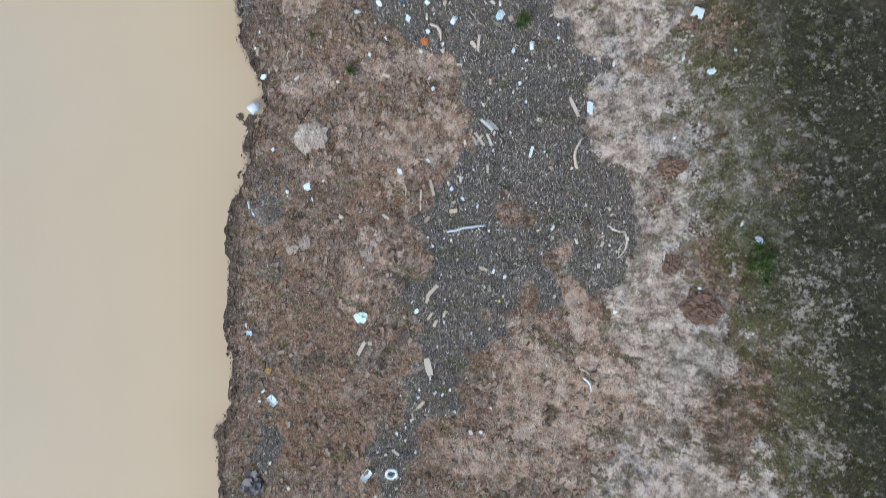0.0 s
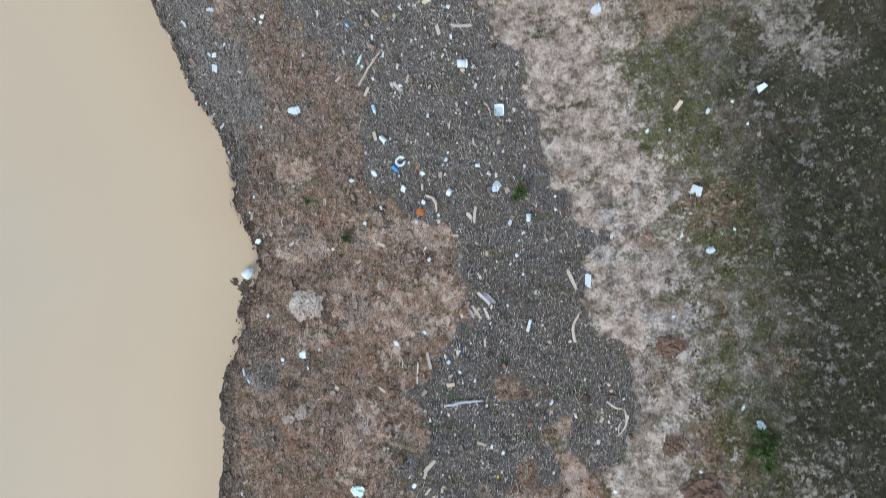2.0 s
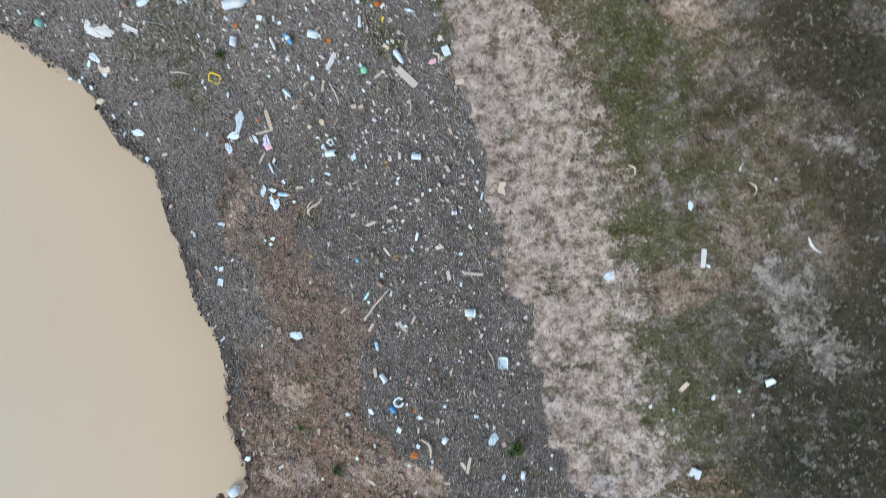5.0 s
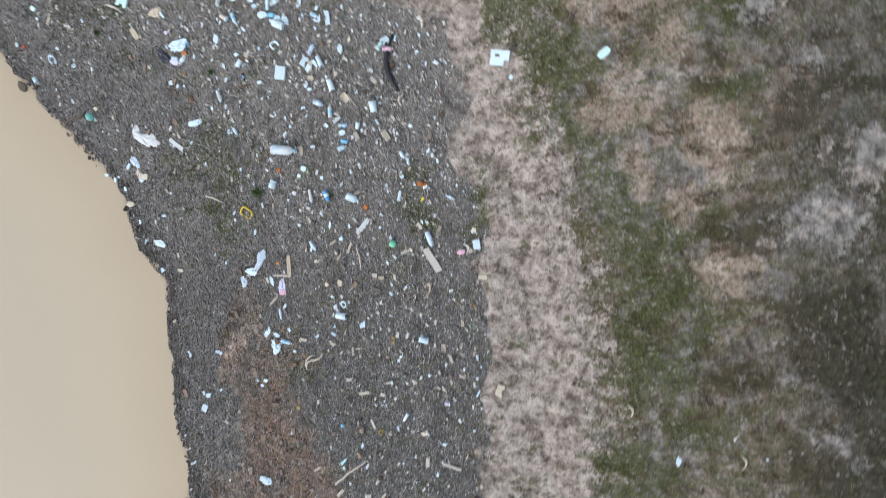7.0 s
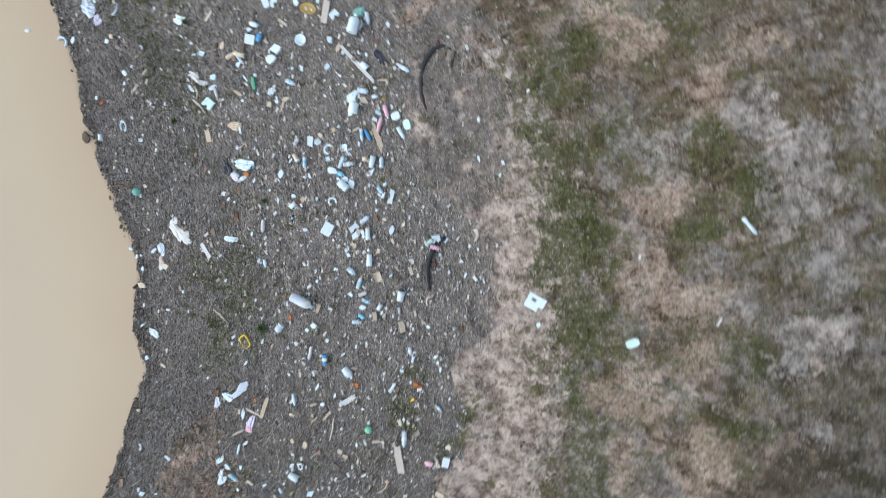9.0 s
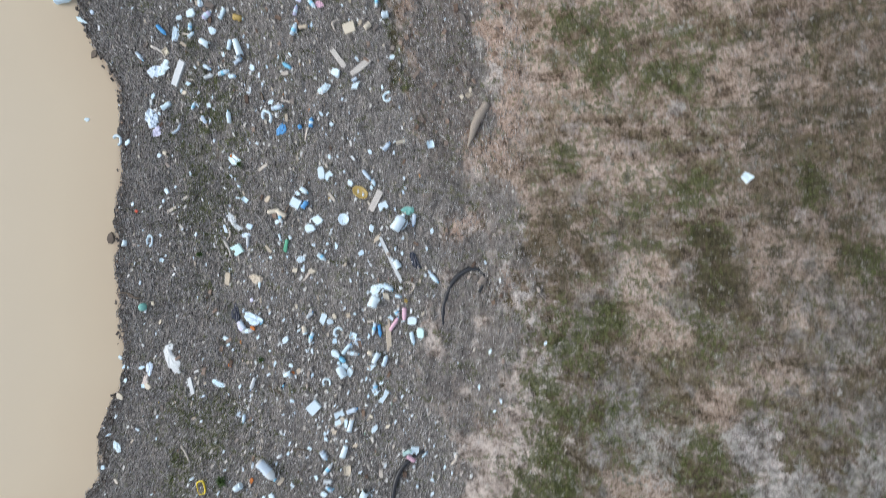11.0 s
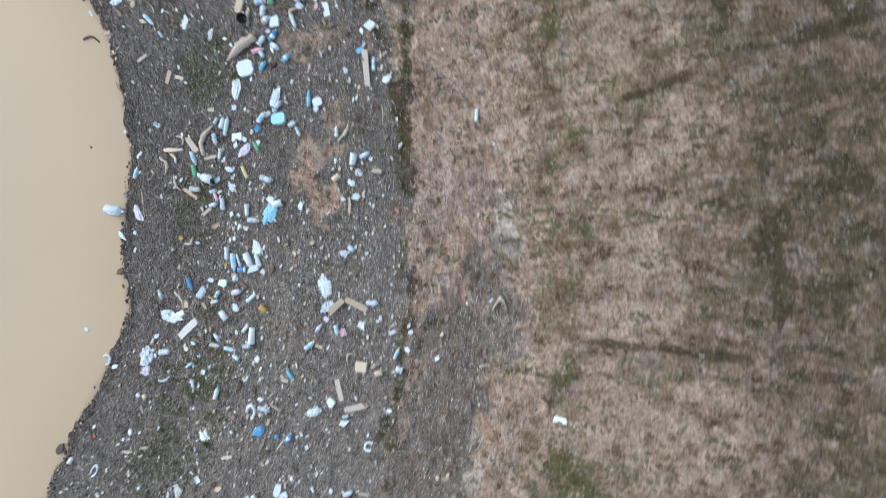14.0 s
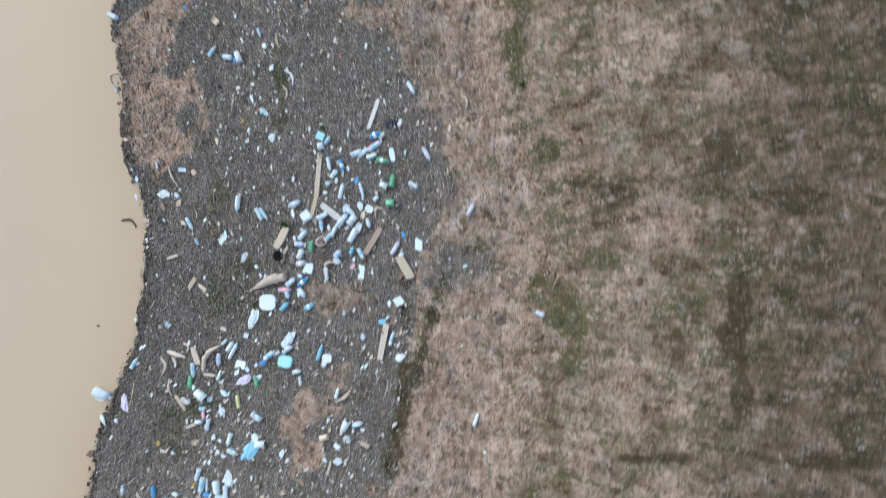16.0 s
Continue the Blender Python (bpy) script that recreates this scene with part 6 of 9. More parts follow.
put("plank", "drift", 0.32, -1.14, 50, 0.153, 0.038)
put("plank", "drift", 0.40, -1.28, 70, 0.191, 0.048)
put("plank", "pale", -0.86, -1.71, 65, 0.254, 0.059)
put("plank", "cream", -0.71, -1.62, 0, 0.078, 0.059)
put("plank", "pale", 0.30, -2.00, 282, 0.287, 0.105)
put("bag", "gold", -2.53, -2.16, 0, 0.102, 0.081)
put("tray", "white", -2.45, -2.67, 310, 0.193, 0.132)
put("plank", "tan", 0.16, -2.64, 45, 0.173, 0.048)
put("fb", "white", -0.25, -3.14, 290, 0.077, 0.048)
put("tray", "white", -0.76, -3.87, 50, 0.214, 0.127)
put("ring", "white", -0.34, -3.83, 20, 0.222, 0.193)
put("film", "navy", -2.76, -4.11, 110, 0.366, 0.284)
put("fb", "cream", -2.14, -4.18, 0, 0.070, 0.060)
put("plank", "pale", -0.27, -3.47, 320, 0.135, 0.039)
put("fb", "grey", 0.99, -3.06, 0, 0.085, 0.085)
put("fb", "white", -2.69, -2.71, 0, 0.061, 0.051)
put("fb", "white", 1.16, -3.07, 0, 0.057, 0.047)
put("fb", "cream", 1.33, -2.67, 300, 0.076, 0.038)
put("fb", "white", 0.72, -2.73, 0, 0.048, 0.048)
put("stick", "drift", 0.05, -2.84, 300, 0.134, 0.029)
put("fb", "white", 0.13, -2.39, 90, 0.048, 0.038)
put("board", "white", 4.62, 3.82, 340, 0.187, 0.152)
put("cup", "white", 2.03, 3.42, 85, 0.123, 0.085)
put("fb", "white", 1.72, 3.35, 80, 0.104, 0.057)
put("fb", "white", 2.48, 3.56, 0, 0.056, 0.047)
put("fb", "white", 3.07, 3.19, 0, 0.047, 0.037)
put("fb", "white", 4.42, 3.10, 75, 0.090, 0.036)
put("bag", "sky", 4.82, 2.86, 15, 0.125, 0.080)
put("fb", "mint", 5.19, 3.19, 0, 0.053, 0.044)
put("plank", "drift", 2.73, 2.39, 295, 0.357, 0.056)
put("board", "white", 3.00, 2.37, 85, 0.243, 0.103)
put("fb", "white", 4.26, 1.80, 40, 0.072, 0.036)
put("stick", "drift", 2.83, 1.61, 80, 0.524, 0.047)
put("fb", "sky", 1.83, 2.80, 330, 0.066, 0.057)
put("plank", "white", 2.01, 1.63, 70, 0.189, 0.047)
put("bag", "sky", 5.48, 0.13, 300, 0.139, 0.104)
put("fb", "white", 5.22, 0.40, 70, 0.087, 0.044)
put("stick", "pale", 3.48, 0.01, 65, 0.274, 0.018)
put("lump", "mud", 4.63, -0.94, 101, 0.123, 0.070)
put("lump", "mud", 4.75, -0.91, 74, 0.158, 0.123)
put("lump", "mud", 4.64, -1.01, 70, 0.158, 0.123)
put("lump", "mud", 4.60, -1.12, 6, 0.158, 0.123)
put("lump", "mud", 4.65, -0.84, 79, 0.106, 0.132)
put("lump", "mud", 4.82, -0.85, 95, 0.088, 0.114)
put("lump", "mud", 4.56, -0.80, 45, 0.106, 0.088)
put("lump", "mud", 4.81, -0.83, 140, 0.158, 0.061)
put("lump", "mud", 4.58, -1.04, 79, 0.159, 0.106)
put("lump", "mud", 4.49, -0.96, 110, 0.124, 0.079)
put("lump", "mud", 4.18, -0.32, 20, 0.062, 0.080)
put("lump", "mud", 4.17, -0.29, 120, 0.098, 0.054)
put("lump", "mud", 4.18, -0.21, 51, 0.098, 0.071)
put("lump", "mud", 4.21, -0.27, 150, 0.080, 0.071)
put("lump", "mud", 4.21, -0.22, 15, 0.098, 0.062)
put("lump", "mud", 4.09, -0.17, 31, 0.081, 0.054)
put("lump", "mud", 4.16, 1.31, 178, 0.081, 0.117)
put("lump", "mud", 4.15, 1.20, 83, 0.072, 0.072)
put("lump", "mud", 4.35, 1.34, 105, 0.134, 0.107)
put("lump", "mud", 4.17, 1.34, 158, 0.090, 0.081)
put("lump", "mud", 4.25, 1.25, 40, 0.099, 0.054)
put("lump", "mud", 4.24, 1.31, 92, 0.144, 0.090)
put("lump", "mud", 4.13, 1.30, 53, 0.081, 0.063)
put("lump", "mud", 4.18, 1.43, 38, 0.117, 0.090)
put("fb", "white", 3.34, -1.03, 0, 0.064, 0.055)
put("fb", "white", 1.56, -0.47, 80, 0.076, 0.047)
put("fb", "white", 4.60, -0.63, 0, 0.053, 0.044)
put("stick", "bark", 3.38, 0.41, 335, 0.368, 0.028)
put("stick", "bark", 2.26, 0.63, 300, 0.207, 0.028)
put("lump", "clay", 5.03, -1.87, 0, 0.226, 0.191)
put("lump", "clay", -0.67, 0.11, 9, 0.078, 0.088)
put("lump", "clay", -0.54, 0.17, 51, 0.107, 0.068)
put("lump", "clay", -0.59, 0.04, 107, 0.107, 0.097)
put("lump", "clay", -0.65, 0.02, 48, 0.068, 0.068)
put("lump", "clay", -0.56, -0.02, 59, 0.097, 0.068)
put("lump", "clay", -0.70, -0.17, 80, 0.117, 0.117)
put("lump", "clay", -0.82, -0.09, 167, 0.137, 0.098)
put("lump", "mud", -0.33, -0.16, 110, 0.097, 0.116)
put("lump", "mud", -0.20, 0.02, 86, 0.097, 0.087)
put("lump", "mud", -0.36, -0.08, 107, 0.116, 0.107)
put("lump", "mud", -0.52, -0.05, 100, 0.156, 0.068)
put("lump", "mud", -0.10, -0.08, 171, 0.097, 0.087)
put("lump", "mud", -0.65, 0.00, 68, 0.127, 0.068)
put("lump", "clay", -1.85, 0.11, 80, 0.220, 0.170)
put("lump", "clay", -2.09, -0.01, 0, 0.201, 0.151)
put("lump", "bark", -1.64, -2.02, 145, 0.099, 0.080)
put("lump", "bark", -1.82, -2.01, 54, 0.130, 0.060)
put("lump", "bark", -1.67, -1.92, 97, 0.129, 0.090)
put("lump", "bark", -1.66, -1.91, 171, 0.110, 0.100)
put("lump", "bark", -1.84, -1.91, 134, 0.100, 0.060)
put("lump", "bark", -1.72, -1.91, 143, 0.130, 0.090)
put("lump", "bark", -2.92, 2.23, 133, 0.176, 0.103)
put("lump", "bark", -2.98, 2.25, 139, 0.145, 0.093)
put("lump", "bark", -2.89, 2.28, 124, 0.176, 0.114)
put("lump", "bark", -2.81, 2.20, 93, 0.145, 0.114)
put("lump", "bark", -2.88, 2.35, 17, 0.155, 0.145)
put("lump", "bark", -3.07, 2.37, 122, 0.134, 0.134)
put("lump", "bark", -2.89, 2.17, 45, 0.165, 0.103)
put("lump", "bark", -2.93, 2.30, 1, 0.165, 0.083)
put("weed", "lime", 1.90, 3.88, 0, 0.321, 0.321)
put("weed", "lime", 1.81, 3.77, 0, 0.189, 0.189)
put("weed", "lime", -1.05, 3.12, 0, 0.219, 0.219)
put("weed", "lime", 5.44, 0.01, 0, 0.329, 0.329)
put("weed", "lime", 5.50, -0.26, 0, 0.380, 0.380)
put("weed", "lime", 5.55, -0.48, 0, 0.293, 0.293)
put("weed", "lime", 5.33, -0.26, 0, 0.260, 0.260)
put("weed", "lime", 5.62, -0.12, 0, 0.258, 0.258)
put("weed", "lime", -1.72, 3.78, 0, 0.141, 0.141)
put("film", "steel", -3.19, 8.86, 86, 0.351, 0.146)
put("bag", "white", -3.29, 8.65, 21, 0.196, 0.127)
put("bag", "steel", -3.37, 8.45, 301, 0.197, 0.089)
put("plank", "tan", -2.67, 8.94, 291, 0.347, 0.068)
put("plank", "drift", -2.76, 8.75, 16, 0.291, 0.039)
put("bag", "lilac", -2.70, 8.59, 291, 0.252, 0.126)
put("bag", "pink", -2.65, 8.49, 31, 0.097, 0.087)
put("plank", "drift", -2.75, 8.31, 66, 0.292, 0.039)
put("fb", "white", -2.89, 8.61, 311, 0.165, 0.058)
put("bag", "white", -5.00, 8.60, 1, 0.182, 0.091)
put("fb", "sky", -5.25, 8.56, 91, 0.101, 0.041)
put("fb", "sky", -4.83, 8.17, 1, 0.081, 0.071)
put("plank", "drift", -4.51, 8.27, 1, 0.101, 0.050)
put("fb", "white", -3.76, 8.65, 91, 0.069, 0.040)
put("fb", "white", -3.99, 8.72, 91, 0.050, 0.030)
put("bag", "sky", -2.70, 7.72, 81, 0.215, 0.078)
put("bag", "sky", -2.48, 7.58, 301, 0.234, 0.127)
put("bo", "sky", -2.32, 7.72, 1, 0.194, 0.078)
put("fb", "white", -2.52, 7.77, 1, 0.136, 0.058)
put("fb", "white", -2.14, 7.61, 1, 0.058, 0.048)
put("ring", "white", -1.59, 8.63, 301, 0.123, 0.095)
put("cup", "white", -1.56, 8.44, 11, 0.171, 0.114)
put("fb", "white", -1.71, 8.55, 81, 0.085, 0.047)
put("bo", "white", -2.56, 8.13, 299, 0.194, 0.049)
put("fb", "white", -2.35, 7.92, 1, 0.077, 0.068)
put("fb", "white", -2.54, 8.27, 86, 0.116, 0.048)
put("bo", "sky", -1.58, 8.11, 346, 0.105, 0.057)
put("fb", "white", -1.85, 7.98, 76, 0.086, 0.038)
put("fb", "white", -1.81, 8.69, 1, 0.057, 0.048)
put("fb", "tan", -1.76, 8.95, 311, 0.114, 0.076)
put("fb", "tan", -1.96, 8.86, 21, 0.086, 0.067)
put("fb", "orange", -2.88, 8.93, 41, 0.078, 0.048)
put("plank", "drift", -2.06, 7.85, 1, 0.125, 0.048)
put("plank", "drift", -1.58, 7.95, 326, 0.105, 0.038)
put("stick", "drift", -1.85, 7.54, 71, 0.250, 0.029)
put("stick", "drift", -1.75, 7.63, 41, 0.249, 0.029)
put("stick", "drift", -1.80, 7.47, 56, 0.212, 0.029)
put("fb", "white", -2.47, 6.96, 41, 0.088, 0.059)
put("fb", "white", -2.60, 6.92, 1, 0.049, 0.049)
put("fb", "tan", -4.35, 7.38, 61, 0.081, 0.051)
put("fb", "gold", -1.79, 6.72, 1, 0.058, 0.058)
put("bag", "steel", -3.41, 7.14, 1, 0.110, 0.060)
put("fb", "white", -3.93, 6.96, 1, 0.050, 0.040)
put("fb", "white", -2.50, 6.86, 1, 0.059, 0.049)
put("fb", "sky", -1.18, 8.41, 81, 0.132, 0.075)
put("tub", "sky", -0.15, 8.49, 1, 0.158, 0.102)
put("fb", "white", -0.97, 8.27, 291, 0.075, 0.028)
put("fb", "white", -0.20, 8.54, 81, 0.056, 0.037)
put("fb", "white", -0.42, 8.11, 71, 0.075, 0.037)
put("fb", "gold", -0.64, 8.36, 1, 0.056, 0.047)
put("fb", "gold", -0.58, 8.42, 1, 0.047, 0.037)
put("fb", "gold", -0.61, 8.29, 71, 0.075, 0.028)
put("plank", "drift", 0.38, 8.33, 306, 0.130, 0.046)
put("fb", "white", 0.12, 7.96, 1, 0.056, 0.047)
put("bo", "sky", 0.98, 7.94, 81, 0.139, 0.046)
put("board", "cream", 1.29, 8.09, 86, 0.203, 0.129)
put("tub", "lilac", 0.54, 7.63, 11, 0.084, 0.074)
put("plank", "drift", -0.47, 7.63, 31, 0.113, 0.038)
put("plank", "pale", -1.11, 7.46, 36, 0.114, 0.047)
put("plank", "drift", -0.81, 7.34, 26, 0.170, 0.047)
put("plank", "drift", -0.51, 7.41, 1, 0.075, 0.056)
put("cup", "white", -0.03, 7.19, 81, 0.140, 0.056)
put("plank", "pale", -0.51, 6.89, 311, 0.160, 0.038)
put("fb", "cream", 0.34, 7.03, 11, 0.112, 0.075)
put("bo", "clear", 0.39, 7.06, 321, 0.121, 0.047)
put("fb", "white", 0.71, 6.96, 41, 0.074, 0.056)
put("ball", "azure", -0.97, 6.71, 1, 0.067, 0.067)
put("ring", "gold", -0.34, 6.81, 1, 0.085, 0.085)
put("fb", "white", 1.10, 7.33, 1, 0.046, 0.037)
put("fb", "white", 0.06, 7.02, 1, 0.047, 0.037)
put("fb", "cream", 1.13, 6.88, 86, 0.102, 0.028)
put("plank", "drift", 0.33, 7.81, 351, 0.074, 0.037)
put("plank", "drift", 0.64, 8.11, 1, 0.102, 0.037)
put("fb", "tan", 0.37, 8.94, 311, 0.092, 0.055)
put("plank", "drift", -1.20, 7.93, 291, 0.133, 0.038)
put("plank", "drift", -1.14, 7.99, 16, 0.095, 0.028)
put("fb", "cream", -1.38, 7.85, 71, 0.076, 0.038)
put("plank", "drift", -0.07, 7.78, 351, 0.084, 0.047)
put("plank", "pale", 0.55, 6.56, 289, 0.391, 0.056)
put("plank", "drift", 0.94, 6.65, 1, 0.316, 0.046)
put("tub", "white", 0.94, 6.02, 1, 0.168, 0.140)
put("bo", "mint", -0.77, 6.15, 66, 0.143, 0.057)
put("stick", "drift", -0.60, 6.00, 56, 0.685, 0.038)
put("plank", "pale", -0.15, 5.66, 311, 0.218, 0.057)
put("fb", "white", -0.09, 5.68, 1, 0.066, 0.057)
put("bo", "sky", -0.54, 5.30, 286, 0.153, 0.076)
put("cup", "white", -0.38, 4.77, 311, 0.162, 0.095)
put("ring", "white", -0.10, 4.41, 41, 0.190, 0.171)
put("bo", "blue", -0.18, 4.28, 316, 0.143, 0.086)
put("tray", "white", 1.55, 5.22, 91, 0.195, 0.167)
put("bag", "sky", -1.94, 5.35, 1, 0.187, 0.118)
put("plank", "drift", -0.54, 4.85, 286, 0.153, 0.057)
put("board", "white", -3.36, 6.13, 89, 0.151, 0.100)
put("fb", "white", -3.36, 6.36, 61, 0.100, 0.070)
put("fb", "white", -3.17, 6.53, 81, 0.070, 0.040)
put("stick", "drift", -3.06, 5.24, 89, 0.121, 0.020)
put("tub", "sky", 1.19, 4.31, 1, 0.074, 0.065)
put("fb", "sky", 0.66, 4.42, 81, 0.075, 0.047)
put("fb", "white", 0.17, 6.44, 1, 0.038, 0.038)
put("fb", "orange", 0.18, 4.30, 51, 0.066, 0.038)
put("fb", "mint", -0.74, 6.03, 1, 0.057, 0.048)
put("plank", "drift", 0.02, 5.80, 71, 0.151, 0.038)
put("plank", "drift", -0.67, 5.61, 61, 0.153, 0.048)
put("plank", "drift", -1.16, 5.84, 41, 0.116, 0.039)
put("stick", "drift", 1.36, 5.24, 291, 0.316, 0.019)
put("stick", "drift", 1.15, 4.70, 291, 0.168, 0.028)
put("fb", "tan", 0.57, 4.17, 81, 0.094, 0.056)
put("fb", "tan", 0.95, 5.91, 1, 0.084, 0.065)
put("stick", "cream", 3.23, 8.48, 301, 0.192, 0.035)
put("fb", "sky", 4.15, 7.99, 106, 0.155, 0.069)
put("plank", "foam", 4.43, 7.19, 87, 0.284, 0.069)
put("fb", "white", 4.51, 7.08, 1, 0.077, 0.052)
put("stick", "foam", 5.92, 7.52, 311, 0.296, 0.033)
put("stick", "cream", 4.98, 8.30, 296, 0.218, 0.025)
put("stick", "pale", 4.81, 8.62, 76, 0.134, 0.025)
put("fb", "white", 5.54, 5.38, 81, 0.152, 0.127)
put("tray", "cream", 4.33, 5.16, 56, 0.192, 0.070)
put("fb", "white", 4.75, 5.05, 71, 0.086, 0.052)
put("fb", "mint", 5.11, 5.19, 1, 0.051, 0.043)
put("fb", "white", 3.88, 4.79, 71, 0.071, 0.053)
put("fb", "white", 4.20, 4.79, 91, 0.053, 0.035)
put("fb", "white", 5.35, 4.84, 81, 0.060, 0.034)
put("fb", "white", 3.61, 5.23, 1, 0.036, 0.036)
put("bag", "steel", 3.11, 6.80, 51, 0.180, 0.108)
put("fb", "white", 5.29, 8.47, 1, 0.041, 0.033)
put("fb", "white", 3.50, 6.94, 91, 0.044, 0.027)
put("stick", "pale", 5.31, 7.60, 281, 0.067, 0.017)
put("fb", "white", -8.22, 11.78, 18, 0.090, 0.080)
put("fb", "sky", -8.11, 11.63, 18, 0.060, 0.050)
put("bag", "tan", -6.09, 12.30, 38, 0.193, 0.116)
put("fb", "white", -5.98, 12.29, 328, 0.154, 0.038)
put("board", "mint", -6.68, 12.30, 358, 0.175, 0.175)
put("plank", "tan", -6.36, 11.87, 318, 0.205, 0.088)
put("fb", "sky", -6.37, 11.84, 18, 0.059, 0.059)
put("fb", "white", -8.39, 11.12, 318, 0.071, 0.051)
put("ring", "white", -7.67, 11.05, 328, 0.221, 0.121)
put("tray", "white", -7.27, 11.06, 38, 0.080, 0.060)
put("cup", "white", -7.89, 10.64, 318, 0.102, 0.081)
put("ball", "teal", -6.77, 10.33, 18, 0.141, 0.121)
put("fb", "cream", -6.74, 10.49, 48, 0.090, 0.060)
put("film", "foam", -5.77, 10.25, 358, 0.479, 0.240)
put("bag", "foam", -5.95, 10.33, 78, 0.160, 0.100)
put("plank", "foam", -5.18, 10.33, 343, 0.277, 0.069)
put("bag", "navy", -5.78, 11.67, 328, 0.291, 0.126)
put("bag", "sky", -5.55, 11.89, 38, 0.309, 0.145)
put("fb", "orange", -5.43, 11.80, 18, 0.087, 0.077)
put("bag", "lilac", -5.57, 11.62, 358, 0.146, 0.078)
put("bo", "clear", -5.42, 11.71, 68, 0.213, 0.087)
put("bo", "steel", -5.54, 11.68, 3, 0.136, 0.077)
put("fb", "azure", -5.43, 11.97, 303, 0.115, 0.048)
put("fb", "white", -5.25, 11.79, 318, 0.077, 0.048)
put("fb", "lilac", -5.83, 12.03, 18, 0.068, 0.058)
put("fb", "white", -5.54, 11.29, 38, 0.098, 0.068)
put("fb", "sky", -5.42, 11.26, 103, 0.088, 0.039)
put("bo", "clear", -4.64, 11.29, 308, 0.222, 0.077)
put("fb", "white", -4.96, 12.17, 118, 0.133, 0.086)
put("tub", "cream", -4.92, 12.53, 343, 0.142, 0.076)
put("bo", "sky", -4.76, 12.56, 308, 0.180, 0.076)
put("bo", "clear", -5.09, 12.74, 98, 0.142, 0.076)
put("fb", "white", -4.56, 12.02, 18, 0.076, 0.057)
put("fb", "white", -4.95, 11.83, 88, 0.058, 0.038)
put("fb", "white", -4.73, 11.79, 318, 0.096, 0.057)
put("cup", "white", -4.47, 11.90, 78, 0.124, 0.086)
put("fb", "tan", -4.41, 12.07, 318, 0.114, 0.067)
put("fb", "orange", -4.44, 11.98, 48, 0.076, 0.038)
put("fb", "white", -4.72, 11.07, 308, 0.087, 0.039)
put("bag", "sky", -4.96, 10.76, 33, 0.215, 0.088)
put("bo", "sky", -4.23, 10.83, 318, 0.145, 0.068)
put("fb", "orange", -5.11, 11.10, 18, 0.068, 0.058)
put("bo", "navy", -4.34, 11.71, 298, 0.143, 0.038)
put("fb", "white", -4.93, 11.61, 318, 0.058, 0.039)
put("fb", "cream", -5.33, 12.63, 18, 0.067, 0.057)
put("fb", "cream", -6.40, 10.43, 318, 0.090, 0.050)
put("stick", "drift", -6.59, 12.23, 343, 0.252, 0.029)
put("stick", "bark", -7.09, 10.16, 38, 0.406, 0.030)
put("stick", "bark", -7.01, 10.29, 53, 0.304, 0.030)
put("plank", "drift", -7.90, 11.68, 268, 0.179, 0.050)
put("fb", "sky", -4.50, 12.85, 18, 0.094, 0.075)
put("bo", "sky", -4.29, 12.96, 106, 0.225, 0.075)
put("bo", "clear", -4.17, 13.01, 48, 0.197, 0.084)
put("fb", "white", -4.33, 12.76, 18, 0.151, 0.104)
put("bo", "azure", -4.17, 12.80, 18, 0.122, 0.085)
put("fb", "white", -4.16, 12.71, 18, 0.066, 0.056)
put("fb", "white", -3.94, 12.79, 328, 0.141, 0.094)
put("tub", "white", -4.02, 12.68, 358, 0.188, 0.132)
put("ring", "white", -4.00, 12.36, 18, 0.151, 0.142)
put("bo", "steel", -3.39, 12.48, 78, 0.187, 0.094)
put("board", "white", -3.45, 12.25, 78, 0.169, 0.103)
put("board", "white", -3.35, 12.16, 78, 0.132, 0.085)
put("plank", "cream", -3.33, 12.21, 108, 0.169, 0.085)
put("cup", "white", -3.19, 12.32, 313, 0.187, 0.084)
put("fb", "white", -3.29, 12.29, 18, 0.075, 0.066)
put("fb", "white", -3.23, 12.24, 18, 0.075, 0.075)
put("board", "white", -3.77, 11.96, 103, 0.227, 0.180)
put("fb", "white", -4.06, 11.71, 28, 0.076, 0.057)
put("fb", "white", -3.31, 11.88, 18, 0.066, 0.057)
put("fb", "white", -3.22, 11.84, 18, 0.075, 0.066)
put("cup", "white", -2.90, 12.01, 308, 0.188, 0.103)
put("fb", "tan", -3.24, 12.03, 98, 0.094, 0.066)
put("bo", "steel", -3.02, 11.68, 358, 0.170, 0.104)
put("fb", "white", -3.23, 11.52, 48, 0.085, 0.057)
put("bo", "clear", -2.79, 11.61, 110, 0.216, 0.085)
put("tray", "cream", -2.61, 11.88, 328, 0.159, 0.122)
put("stick", "pale", -2.49, 11.89, 320, 0.243, 0.019)
put("fb", "white", -2.94, 12.62, 118, 0.140, 0.075)
put("fb", "cream", -2.85, 12.82, 98, 0.102, 0.047)
put("plank", "drift", -2.26, 12.31, 328, 0.140, 0.056)
put("cup", "white", -2.13, 11.89, 118, 0.168, 0.131)
put("bo", "clear", -2.62, 11.51, 58, 0.160, 0.085)
put("bo", "steel", -2.51, 11.45, 18, 0.141, 0.066)
put("fb", "azure", -2.48, 11.46, 78, 0.094, 0.056)
put("fb", "white", -2.49, 11.33, 48, 0.103, 0.075)
put("bo", "azure", -2.39, 11.20, 8, 0.132, 0.075)
put("bo", "clear", -2.40, 11.09, 38, 0.150, 0.094)
put("cup", "white", -2.28, 11.51, 98, 0.103, 0.075)
put("fb", "white", -2.19, 11.46, 98, 0.065, 0.037)
put("plank", "cream", -2.25, 11.34, 313, 0.131, 0.066)
